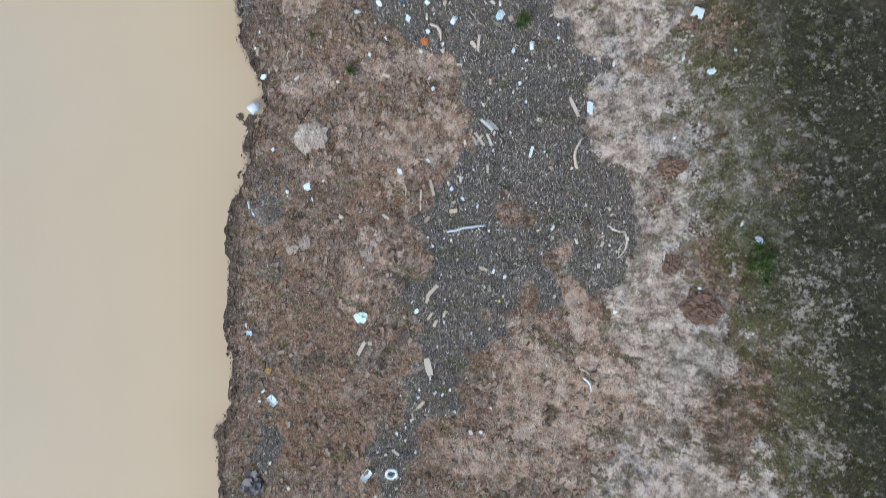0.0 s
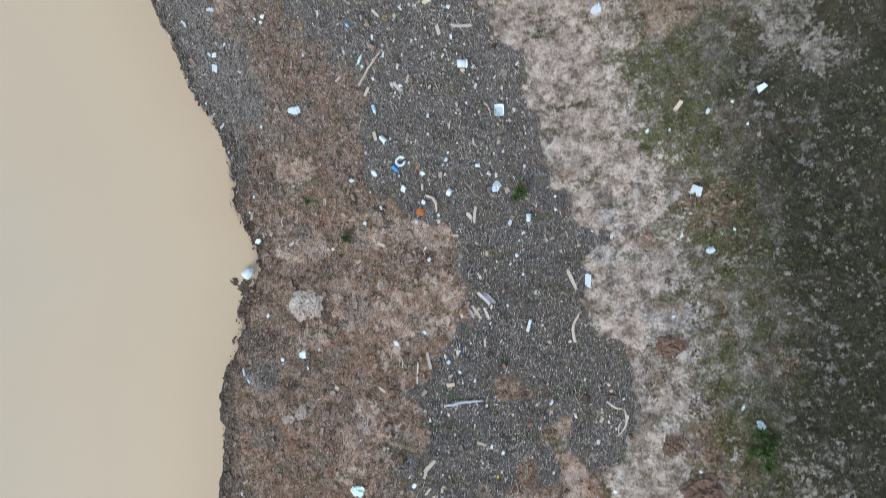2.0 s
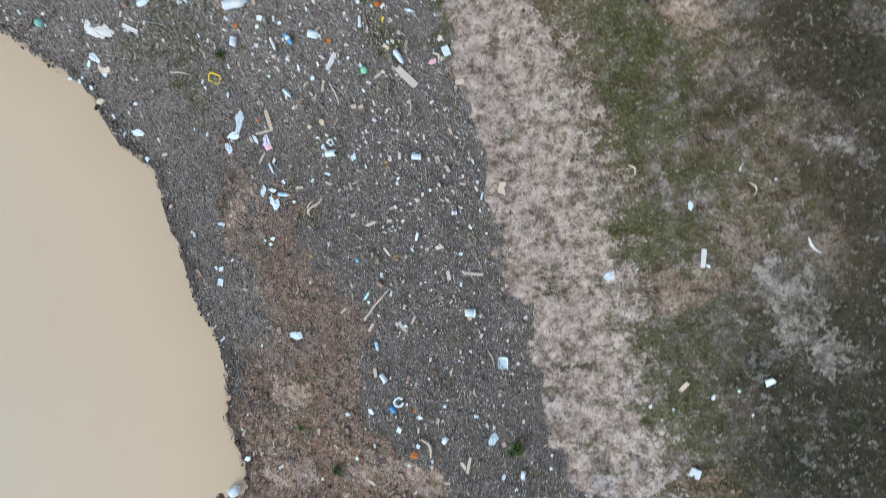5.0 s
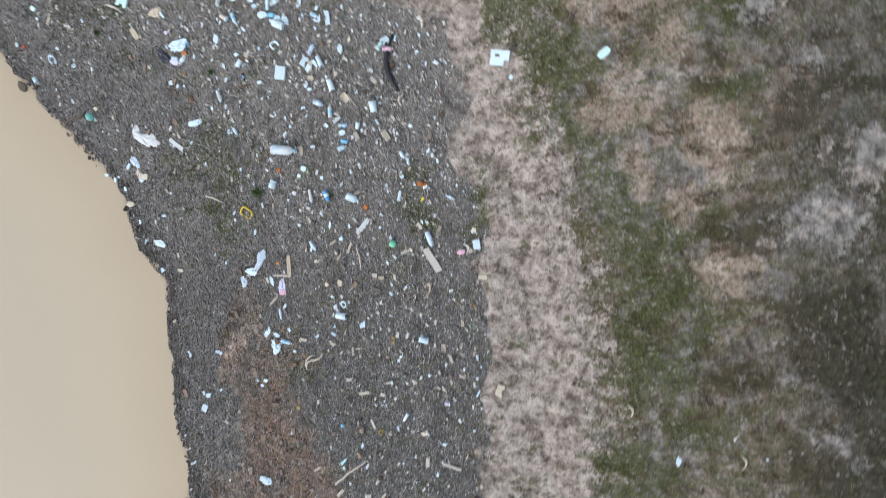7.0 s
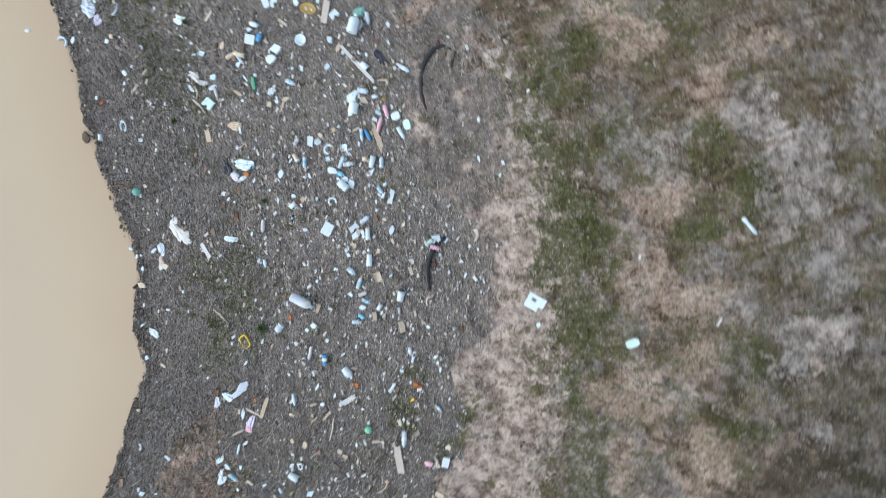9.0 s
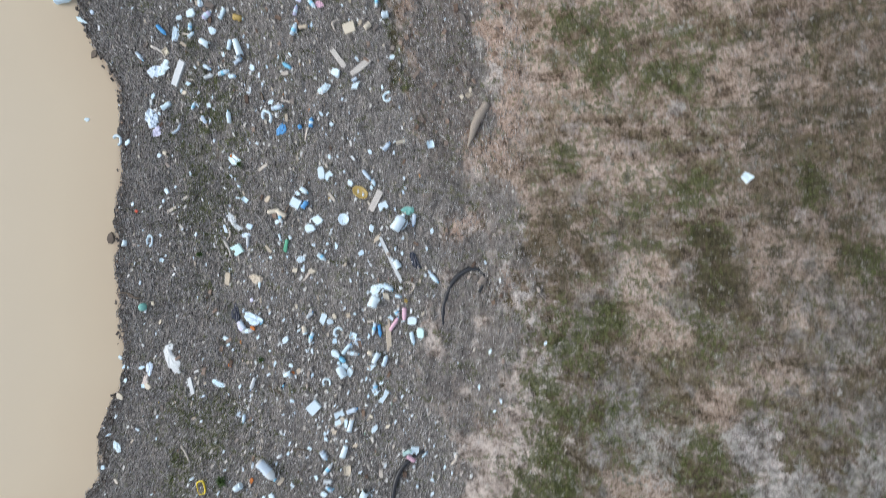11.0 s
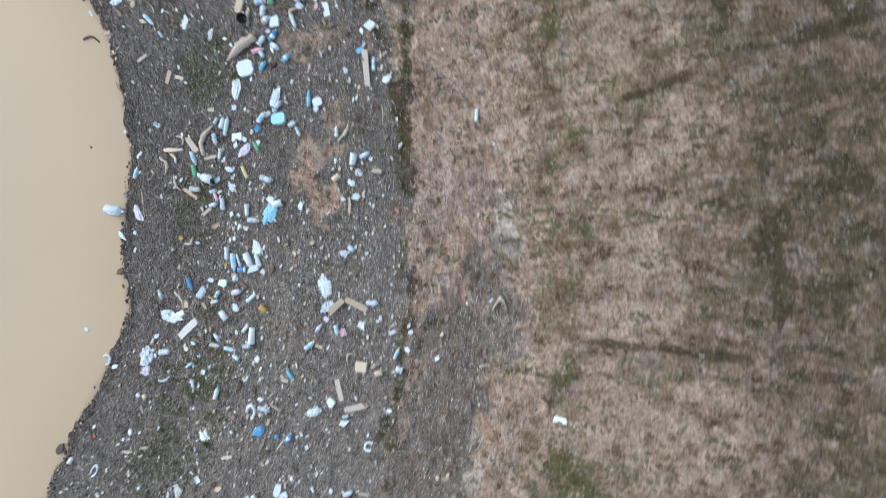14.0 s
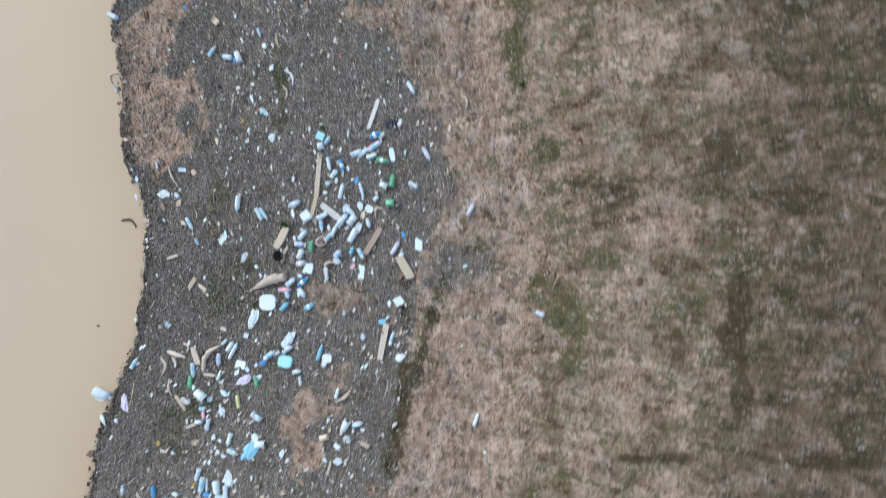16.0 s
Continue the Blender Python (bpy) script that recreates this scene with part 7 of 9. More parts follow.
put("plank", "cream", -1.79, 11.49, 326, 0.177, 0.093)
put("fb", "white", -1.45, 11.78, 18, 0.065, 0.056)
put("fb", "tan", -1.56, 11.78, 18, 0.093, 0.046)
put("fb", "white", -2.78, 11.36, 38, 0.085, 0.075)
put("fb", "sky", -3.35, 11.17, 328, 0.067, 0.048)
put("stick", "bark", -3.30, 11.37, 58, 0.342, 0.028)
put("board", "white", -3.30, 13.04, 296, 0.242, 0.084)
put("fb", "white", -3.41, 12.97, 98, 0.112, 0.047)
put("bo", "steel", -3.49, 13.01, 348, 0.140, 0.084)
put("fb", "sky", -3.44, 12.82, 318, 0.075, 0.037)
put("board", "white", -2.28, 12.97, 48, 0.148, 0.130)
put("bo", "mint", -2.33, 12.87, 78, 0.167, 0.084)
put("bo", "pink", -2.20, 12.86, 23, 0.186, 0.084)
put("bo", "sky", -2.13, 13.07, 98, 0.120, 0.046)
put("fb", "white", -1.72, 12.96, 18, 0.065, 0.055)
put("fb", "white", -1.78, 13.24, 318, 0.074, 0.037)
put("fb", "white", -1.64, 13.29, 318, 0.055, 0.037)
put("hose", "rubber", -2.01, 12.68, 113, 0.928, 0.065)
put("holed", "white", -0.40, 13.19, 10, 0.304, 0.242)
put("stick", "drift", -1.81, 13.45, 298, 0.203, 0.046)
put("stick", "drift", -1.70, 12.14, 93, 0.204, 0.037)
put("fb", "white", -3.81, 13.13, 88, 0.149, 0.084)
put("fb", "white", -3.51, 13.13, 88, 0.075, 0.047)
put("fb", "white", -3.70, 12.95, 318, 0.084, 0.037)
put("fb", "cream", -3.14, 12.68, 58, 0.084, 0.056)
put("fb", "tan", -2.88, 12.21, 98, 0.094, 0.056)
put("fb", "white", -3.02, 12.12, 18, 0.047, 0.038)
put("jumbo", "sky", -3.31, 10.76, 13, 0.420, 0.153)
put("plank", "tan", -3.05, 10.84, 293, 0.143, 0.057)
put("fb", "white", -2.92, 10.57, 38, 0.095, 0.086)
put("fb", "orange", -3.31, 10.42, 328, 0.096, 0.057)
put("tub", "white", -3.33, 10.17, 88, 0.135, 0.115)
put("frame", "yellow", -3.65, 9.58, 343, 0.234, 0.156)
put("bo", "foam", -2.67, 10.17, 298, 0.238, 0.067)
put("bo", "blue", -2.41, 10.26, 308, 0.190, 0.095)
put("jug", "white", -1.98, 10.35, 353, 0.217, 0.123)
put("fb", "tan", -1.95, 10.46, 38, 0.113, 0.047)
put("fb", "orange", -1.74, 10.28, 18, 0.085, 0.075)
put("plank", "foam", -1.69, 9.97, 68, 0.302, 0.085)
put("bo", "white", -1.26, 10.64, 98, 0.196, 0.075)
put("fb", "orange", -1.01, 10.92, 18, 0.084, 0.074)
put("fb", "orange", -0.92, 10.92, 88, 0.084, 0.056)
put("bo", "sky", -2.38, 9.39, 323, 0.192, 0.067)
put("ball", "jade", -1.11, 9.84, 18, 0.122, 0.122)
put("plank", "drift", -0.93, 9.75, 43, 0.244, 0.047)
put("fb", "cream", -0.81, 9.83, 18, 0.075, 0.065)
put("bo", "steel", -0.57, 10.10, 308, 0.261, 0.103)
put("plank", "pale", -0.42, 9.79, 316, 0.429, 0.112)
put("board", "white", 0.19, 10.25, 298, 0.167, 0.120)
put("plank", "cream", 0.46, 9.77, 18, 0.148, 0.083)
put("bag", "pink", -0.02, 10.05, 28, 0.121, 0.074)
put("fb", "cream", 0.13, 10.12, 18, 0.083, 0.065)
put("stick", "pale", 0.03, 10.13, 303, 0.167, 0.037)
put("fb", "white", -1.32, 10.94, 58, 0.075, 0.056)
put("bo", "steel", -1.43, 11.28, 318, 0.140, 0.075)
put("bo", "sky", -1.30, 11.20, 298, 0.130, 0.056)
put("fb", "sky", -1.04, 11.48, 78, 0.093, 0.056)
put("fb", "white", -0.85, 11.36, 308, 0.083, 0.037)
put("bo", "steel", -0.46, 10.86, 353, 0.167, 0.056)
put("fb", "yellow", -0.88, 10.69, 98, 0.093, 0.047)
put("fb", "white", -2.22, 9.82, 106, 0.133, 0.038)
put("stick", "drift", -1.59, 9.44, 300, 0.379, 0.028)
put("fb", "cream", -0.80, 10.26, 328, 0.140, 0.056)
put("fb", "white", -0.78, 10.33, 318, 0.075, 0.047)
put("fb", "cream", 0.08, 10.47, 318, 0.093, 0.065)
put("plank", "drift", -1.25, 9.25, 18, 0.085, 0.066)
put("plank", "tan", -1.13, 9.25, 18, 0.085, 0.057)
put("fb", "sky", -1.97, 9.66, 78, 0.086, 0.057)
put("fb", "white", -1.11, 9.52, 318, 0.066, 0.038)
put("plank", "tan", -1.79, 9.54, 88, 0.152, 0.038)
put("bag", "steel", -5.83, 9.82, 328, 0.182, 0.101)
put("film", "clay", -5.70, 9.65, 318, 0.242, 0.131)
put("fb", "sky", -5.63, 9.55, 28, 0.091, 0.061)
put("fb", "sky", -6.11, 9.42, 308, 0.092, 0.051)
put("fb", "white", -5.89, 9.32, 318, 0.092, 0.051)
put("fb", "cream", -5.71, 9.10, 18, 0.143, 0.092)
put("fb", "white", -3.41, 9.31, 103, 0.107, 0.039)
put("fb", "white", -3.68, 10.09, 98, 0.077, 0.039)
put("fb", "white", -2.96, 10.44, 38, 0.067, 0.057)
put("fb", "white", -2.59, 10.52, 58, 0.066, 0.057)
put("fb", "white", -2.24, 10.51, 88, 0.094, 0.038)
put("fb", "foam", -2.95, 10.14, 38, 0.086, 0.067)
put("stick", "drift", -4.28, 9.63, 358, 0.296, 0.030)
put("fb", "white", -2.72, 9.66, 58, 0.058, 0.048)
put("plank", "tan", -2.08, 9.55, 58, 0.114, 0.038)
put("plank", "tan", -1.91, 9.36, 88, 0.133, 0.029)
put("fb", "tan", -0.34, 9.38, 48, 0.084, 0.056)
put("stick", "tan", -0.35, 9.28, 268, 0.280, 0.028)
put("fb", "cream", -2.26, 9.17, 58, 0.077, 0.048)
put("weed", "lime", -4.90, 11.64, 18, 0.154, 0.154)
put("weed", "lime", -3.55, 9.96, 18, 0.252, 0.252)
put("weed", "lime", -6.98, 11.70, 40, 0.139, 0.139)
put("weed", "lime", -7.85, 13.11, 40, 0.156, 0.156)
put("bag", "steel", -9.44, 12.22, 350, 0.284, 0.182)
put("bag", "lilac", -9.20, 12.18, 100, 0.182, 0.131)
put("stick", "steel", -9.02, 12.51, 105, 0.220, 0.040)
put("bag", "white", -7.98, 13.07, 20, 0.235, 0.137)
put("fb", "orange", -8.06, 13.05, 340, 0.117, 0.039)
put("tray", "white", -7.30, 12.86, 20, 0.117, 0.078)
put("fb", "white", -7.41, 12.77, 50, 0.078, 0.029)
put("cup", "cream", -8.76, 12.13, 30, 0.090, 0.080)
put("fb", "white", -8.23, 12.30, 10, 0.070, 0.050)
put("plank", "drift", -7.93, 12.03, 90, 0.259, 0.040)
put("fb", "tan", -7.10, 13.19, 100, 0.125, 0.077)
put("plank", "drift", -7.58, 13.42, 90, 0.193, 0.048)
put("ring", "white", -9.49, 11.49, 340, 0.205, 0.164)
put("fb", "white", -9.35, 11.63, 110, 0.123, 0.061)
put("bag", "clear", -7.16, 12.49, 0, 0.196, 0.088)
put("bag", "clear", -7.00, 12.50, 30, 0.176, 0.068)
put("fb", "sky", -6.88, 12.69, 70, 0.126, 0.087)
put("bag", "steel", -7.08, 12.30, 350, 0.157, 0.049)
put("stick", "drift", -6.99, 12.29, 320, 0.215, 0.029)
put("bag", "steel", -6.79, 12.56, 60, 0.175, 0.068)
put("bo", "clear", -6.69, 12.52, 325, 0.194, 0.068)
put("stick", "pale", -6.80, 12.16, 352, 0.313, 0.039)
put("cup", "cream", -6.77, 13.26, 25, 0.192, 0.086)
put("bo", "clear", -6.70, 13.20, 345, 0.192, 0.077)
put("fb", "white", -6.69, 13.12, 70, 0.087, 0.067)
put("bo", "white", -6.85, 13.79, 20, 0.162, 0.095)
put("fb", "sky", -6.88, 13.67, 40, 0.086, 0.076)
put("board", "white", -6.78, 13.56, 30, 0.172, 0.163)
put("jug", "blue", -6.67, 13.69, 110, 0.162, 0.086)
put("stick", "bark", -6.80, 13.55, 112, 0.909, 0.029)
put("board", "white", -6.34, 13.71, 10, 0.181, 0.143)
put("fb", "white", -6.30, 13.53, 50, 0.162, 0.133)
put("fb", "white", -6.35, 13.16, 70, 0.067, 0.057)
put("bo", "white", -6.44, 13.02, 345, 0.125, 0.048)
put("bo", "green", -6.25, 13.03, 320, 0.230, 0.077)
put("bag", "white", -5.94, 13.12, 80, 0.124, 0.086)
put("plank", "tan", -6.39, 12.75, 5, 0.145, 0.048)
put("fb", "white", -6.25, 12.70, 80, 0.058, 0.048)
put("board", "cream", -5.85, 12.93, 50, 0.096, 0.076)
put("fb", "white", -5.78, 13.05, 60, 0.076, 0.057)
put("fb", "cream", -5.67, 13.17, 60, 0.124, 0.086)
put("bo", "white", -5.79, 13.43, 20, 0.152, 0.085)
put("plank", "drift", -5.65, 13.04, 115, 0.153, 0.038)
put("fb", "drift", -5.21, 12.58, 350, 0.096, 0.019)
put("board", "white", -6.95, 14.19, 335, 0.209, 0.114)
put("board", "white", -6.85, 14.26, 100, 0.152, 0.104)
put("fb", "white", -6.55, 14.50, 40, 0.113, 0.085)
put("disc", "gold", -6.33, 14.55, 25, 0.282, 0.188)
put("plank", "pale", -6.07, 14.69, 125, 0.357, 0.103)
put("board", "white", -5.93, 14.74, 80, 0.159, 0.131)
put("bag", "teal", -5.65, 15.05, 55, 0.177, 0.112)
put("jug", "white", -5.56, 14.82, 115, 0.309, 0.187)
put("bo", "steel", -5.46, 15.04, 320, 0.205, 0.084)
put("fb", "white", -5.15, 15.19, 340, 0.112, 0.056)
put("disc", "sky", -6.11, 14.08, 40, 0.189, 0.189)
put("fb", "white", -5.73, 14.38, 340, 0.113, 0.075)
put("fb", "tan", -5.54, 14.37, 115, 0.188, 0.056)
put("plank", "foam", -5.12, 14.37, 352, 0.786, 0.056)
put("cup", "white", -5.01, 14.42, 0, 0.140, 0.112)
put("bag", "navy", -4.87, 14.68, 350, 0.317, 0.103)
put("fb", "white", -5.11, 14.58, 350, 0.075, 0.047)
put("bo", "sky", -4.47, 14.80, 8, 0.195, 0.084)
put("stick", "drift", -4.59, 14.34, 345, 0.205, 0.047)
put("hose2", "rubber", -3.93, 14.96, 40, 1.130, 0.083)
put("fb", "white", -5.81, 13.73, 350, 0.114, 0.066)
put("fb", "sky", -5.48, 14.02, 120, 0.113, 0.075)
put("fb", "white", -5.92, 13.63, 40, 0.047, 0.047)
put("bo", "white", -5.78, 13.44, 15, 0.152, 0.085)
put("bag", "white", -4.85, 13.89, 90, 0.188, 0.131)
put("bo", "sky", -4.76, 14.08, 30, 0.187, 0.103)
put("fb", "cream", -4.66, 13.97, 10, 0.150, 0.084)
put("jug", "white", -4.70, 13.79, 120, 0.225, 0.160)
put("fb", "white", -4.69, 13.68, 100, 0.113, 0.066)
put("bo", "sky", -4.55, 14.14, 40, 0.112, 0.065)
put("fb", "gold", -4.42, 14.20, 40, 0.065, 0.056)
put("bo", "pink", -4.25, 14.06, 325, 0.224, 0.084)
put("board", "white", -4.09, 14.11, 60, 0.149, 0.131)
put("bo", "pink", -4.21, 13.84, 115, 0.262, 0.075)
put("fb", "white", -4.32, 13.84, 60, 0.094, 0.084)
put("bo", "clear", -4.34, 13.97, 0, 0.112, 0.084)
put("board", "mint", -3.85, 14.12, 325, 0.168, 0.121)
put("bo", "sky", -3.84, 13.96, 340, 0.224, 0.084)
put("plank", "tan", -4.11, 13.65, 332, 0.543, 0.084)
put("bo", "sky", -4.32, 13.51, 315, 0.207, 0.066)
put("bo", "blue", -4.24, 13.57, 335, 0.206, 0.066)
put("fb", "white", -4.27, 13.37, 340, 0.085, 0.056)
put("board", "white", -4.91, 12.89, 128, 0.199, 0.104)
put("fb", "white", -4.82, 12.96, 40, 0.104, 0.095)
put("fb", "cream", -4.85, 13.08, 70, 0.085, 0.085)
put("tray", "tan", -4.74, 13.27, 65, 0.094, 0.075)
put("fb", "white", -4.70, 13.38, 40, 0.047, 0.047)
put("plank", "drift", -4.46, 13.53, 70, 0.113, 0.038)
put("ring", "white", -4.59, 12.99, 80, 0.180, 0.170)
put("tray", "white", -4.41, 13.17, 40, 0.122, 0.113)
put("ring", "steel", -4.28, 13.18, 10, 0.132, 0.113)
put("fb", "white", -4.07, 12.78, 70, 0.113, 0.085)
put("cup", "cream", -4.02, 13.25, 40, 0.094, 0.085)
put("cup", "white", -3.90, 13.28, 118, 0.188, 0.094)
put("bo", "sky", -3.78, 13.38, 128, 0.197, 0.084)
put("fb", "white", -4.97, 12.44, 110, 0.086, 0.038)
put("fb", "sky", -4.23, 12.23, 125, 0.076, 0.038)
put("stick", "bark", -4.31, 11.56, 25, 0.385, 0.029)
put("bo", "sky", 1.20, 16.08, 345, 0.345, 0.074)
put("fb", "white", 0.33, 14.76, 125, 0.078, 0.043)
put("board", "mint", 1.09, 13.65, 60, 0.208, 0.130)
put("fb", "white", -0.14, 12.95, 110, 0.090, 0.063)
put("bo", "foam", 1.80, 14.72, 105, 0.150, 0.050)
put("fb", "white", -2.67, 15.70, 120, 0.071, 0.044)
put("fb", "white", -3.00, 14.90, 120, 0.073, 0.046)
put("fb", "white", -2.15, 14.43, 110, 0.073, 0.036)
put("fb", "white", -2.59, 14.43, 330, 0.101, 0.046)
put("tray", "sky", -13.35, 13.09, 51, 0.111, 0.081)
put("fb", "white", -13.35, 12.48, 6, 0.082, 0.041)
put("stick", "pale", -12.99, 13.46, 21, 0.180, 0.040)
put("fb", "white", -13.08, 13.51, 6, 0.080, 0.040)
put("plank", "drift", -12.88, 13.66, 21, 0.299, 0.100)
put("stick", "drift", -12.88, 13.97, 151, 0.534, 0.069)
put("bag", "drift", -12.86, 13.29, 81, 0.281, 0.060)
put("fb", "tan", -12.76, 13.29, 46, 0.121, 0.050)
put("bo", "sky", -12.64, 13.66, 11, 0.239, 0.090)
put("bo", "green", -12.42, 13.63, 1, 0.219, 0.090)
put("fb", "mint", -12.34, 13.69, 86, 0.079, 0.070)
put("bo", "sky", -12.61, 14.13, 341, 0.197, 0.069)
put("bo", "lilac", -12.87, 14.09, 6, 0.197, 0.089)
put("cup", "white", -12.23, 13.87, 61, 0.218, 0.158)
put("fb", "sky", -12.19, 14.01, 136, 0.099, 0.079)
put("bo", "clear", -12.11, 13.61, 76, 0.189, 0.109)
put("bo", "steel", -12.02, 13.90, 96, 0.118, 0.079)
put("bo", "pink", -11.91, 13.93, 16, 0.178, 0.069)
put("bo", "sky", -11.79, 13.87, 96, 0.138, 0.079)
put("bo", "sky", -11.76, 14.03, 356, 0.207, 0.089)
put("plank", "tan", -12.05, 13.49, 46, 0.299, 0.060)
put("fb", "sky", -12.33, 14.25, 66, 0.147, 0.079)
put("tub", "lime", -12.23, 14.51, 16, 0.215, 0.068)
put("bo", "sky", -12.03, 14.87, 58, 0.213, 0.116)
put("fb", "white", -11.68, 14.88, 96, 0.135, 0.116)
put("cup", "white", -11.60, 14.98, 96, 0.164, 0.116)
put("film", "azure", -11.45, 14.81, 146, 0.348, 0.251)
put("bo", "sky", -11.58, 14.44, 351, 0.224, 0.088)
put("bo", "clear", -11.40, 14.53, 76, 0.194, 0.097)
put("fb", "white", -11.57, 14.15, 66, 0.078, 0.088)
put("fb", "white", -11.53, 14.27, 86, 0.068, 0.059)
put("fb", "white", -11.49, 15.35, 356, 0.153, 0.076)
put("tray", "tan", -11.43, 13.83, 106, 0.138, 0.079)
put("plank", "drift", -11.70, 13.73, 116, 0.198, 0.049)
put("fb", "white", -11.41, 14.20, 6, 0.068, 0.039)
put("fb", "white", -11.36, 14.26, 66, 0.059, 0.049)
put("fb", "white", -11.29, 14.36, 106, 0.088, 0.058)
put("bag", "white", -10.93, 14.50, 16, 0.233, 0.126)
put("fb", "white", -11.16, 14.13, 6, 0.088, 0.049)
put("bo", "sky", -10.92, 13.97, 351, 0.235, 0.088)
put("bo", "sky", -10.77, 14.06, 356, 0.293, 0.108)
put("bo", "white", -10.78, 14.14, 6, 0.234, 0.049)
put("bo", "white", -10.75, 14.32, 16, 0.253, 0.136)
put("bo", "sky", -10.71, 14.49, 11, 0.242, 0.097)
put("fb", "sky", -10.59, 14.38, 126, 0.233, 0.136)
put("tub", "blue", -10.62, 14.17, 76, 0.136, 0.088)
put("bo", "sky", -10.50, 14.04, 146, 0.117, 0.078)
put("jug", "sky", -12.02, 12.10, 71, 0.327, 0.174)
put("bo", "sky", -12.60, 12.57, 156, 0.204, 0.082)
put("bag", "lilac", -11.92, 12.48, 16, 0.265, 0.122)
put("stick", "tan", -12.09, 12.59, 356, 0.447, 0.020)
put("plank", "bark", -11.25, 13.65, 86, 0.198, 0.049)
put("stick", "pale", -11.26, 13.33, 116, 0.159, 0.050)
put("fb", "gold", -11.34, 13.20, 66, 0.080, 0.080)
put("fb", "gold", -10.75, 13.91, 66, 0.069, 0.059)
put("fb", "white", -11.20, 13.47, 86, 0.069, 0.050)
put("fb", "steel", -11.58, 12.36, 66, 0.071, 0.071)
put("fb", "white", -11.59, 12.11, 26, 0.164, 0.061)
put("bag", "lilac", -12.60, 14.56, 126, 0.234, 0.107)
put("bo", "green", -12.59, 14.79, 16, 0.175, 0.078)
put("fb", "white", -12.66, 14.79, 126, 0.136, 0.078)
put("stick", "drift", -12.62, 13.07, 6, 0.303, 0.050)
put("stick", "drift", -12.28, 13.28, 16, 0.301, 0.040)
put("fb", "sky", -12.33, 13.35, 136, 0.080, 0.040)
put("fb", "sky", -12.38, 13.25, 126, 0.080, 0.050)
put("disc", "white", -11.86, 16.40, 66, 0.141, 0.113)
put("tub", "cream", -11.85, 16.03, 116, 0.142, 0.095)
put("bag", "sky", -11.72, 16.25, 56, 0.123, 0.085)
put("fb", "sky", -11.48, 16.29, 146, 0.141, 0.113)
put("fb", "steel", -11.47, 16.07, 66, 0.085, 0.076)
put("bo", "steel", -10.64, 16.06, 36, 0.132, 0.094)
put("fb", "sky", -10.65, 16.13, 146, 0.104, 0.047)
put("fb", "white", -10.52, 16.30, 141, 0.085, 0.047)
put("bag", "steel", -10.59, 15.94, 86, 0.170, 0.085)
put("film", "sky", -10.12, 15.52, 6, 0.361, 0.247)
put("plank", "tan", -9.72, 15.98, 51, 0.395, 0.103)
put("plank", "tan", -9.75, 15.66, 126, 0.322, 0.104)
put("bo", "sky", -9.71, 16.26, 78, 0.206, 0.103)
put("bag", "sky", -9.77, 15.50, 126, 0.227, 0.114)
put("fb", "cream", -10.73, 15.11, 66, 0.086, 0.077)
put("stick", "gold", -10.65, 15.13, 356, 0.096, 0.029)
put("fb", "white", -11.42, 16.73, 66, 0.037, 0.037)
put("fb", "white", -10.91, 16.67, 136, 0.066, 0.028)
put("fb", "tan", -10.85, 15.44, 106, 0.076, 0.067)
put("plank", "drift", -11.33, 16.15, 351, 0.189, 0.038)
put("fb", "white", -9.39, 16.28, 141, 0.075, 0.037)
put("fb", "white", -9.28, 16.51, 141, 0.075, 0.037)
put("fb", "white", -9.13, 16.79, 136, 0.093, 0.065)
put("fb", "white", -9.24, 16.77, 136, 0.075, 0.047)
put("plank", "foam", -9.78, 13.07, 121, 0.438, 0.120)
put("tray", "cream", -10.21, 13.09, 86, 0.120, 0.120)
put("bag", "steel", -10.08, 12.71, 66, 0.221, 0.181)
put("film", "white", -10.01, 12.87, 106, 0.260, 0.160)
put("bo", "blue", -10.53, 13.24, 11, 0.219, 0.080)
put("bo", "steel", -10.44, 12.65, 6, 0.181, 0.071)
put("bag", "sky", -10.37, 13.40, 136, 0.277, 0.109)
put("bo", "sky", -10.29, 13.69, 136, 0.138, 0.079)
put("bo", "white", -10.17, 13.62, 96, 0.138, 0.069)
put("bo", "lilac", -10.26, 14.03, 96, 0.166, 0.107)
put("bo", "sky", -10.13, 14.27, 121, 0.214, 0.087)
put("bag", "sky", -10.01, 13.96, 26, 0.127, 0.088)
put("jug", "gold", -9.90, 14.45, 41, 0.174, 0.106)
put("cup", "white", -9.92, 13.74, 26, 0.167, 0.108)
put("bo", "sky", -9.65, 14.08, 131, 0.185, 0.078)
put("cup", "white", -9.50, 14.17, 346, 0.272, 0.117)
put("bo", "steel", -9.34, 14.05, 86, 0.156, 0.078)
put("bo", "steel", -9.56, 13.54, 26, 0.158, 0.079)
put("bo", "clear", -9.43, 13.48, 71, 0.177, 0.079)
put("bo", "sky", -9.33, 13.74, 71, 0.206, 0.088)
put("bo", "sky", -9.17, 13.83, 51, 0.146, 0.078)
put("fb", "white", -9.10, 14.18, 26, 0.116, 0.087)
put("bo", "sky", -9.46, 12.59, 86, 0.201, 0.110)
put("bo", "sky", -9.18, 12.98, 116, 0.149, 0.060)
put("fb", "white", -9.02, 13.20, 26, 0.089, 0.079)
put("bo", "white", -8.65, 13.40, 151, 0.215, 0.088)
put("bo", "steel", -8.85, 13.00, 356, 0.158, 0.069)
put("fb", "white", -8.80, 13.07, 136, 0.079, 0.039)
put("fb", "cream", -9.45, 12.97, 116, 0.100, 0.080)
put("fb", "sky", -9.53, 13.11, 66, 0.089, 0.070)
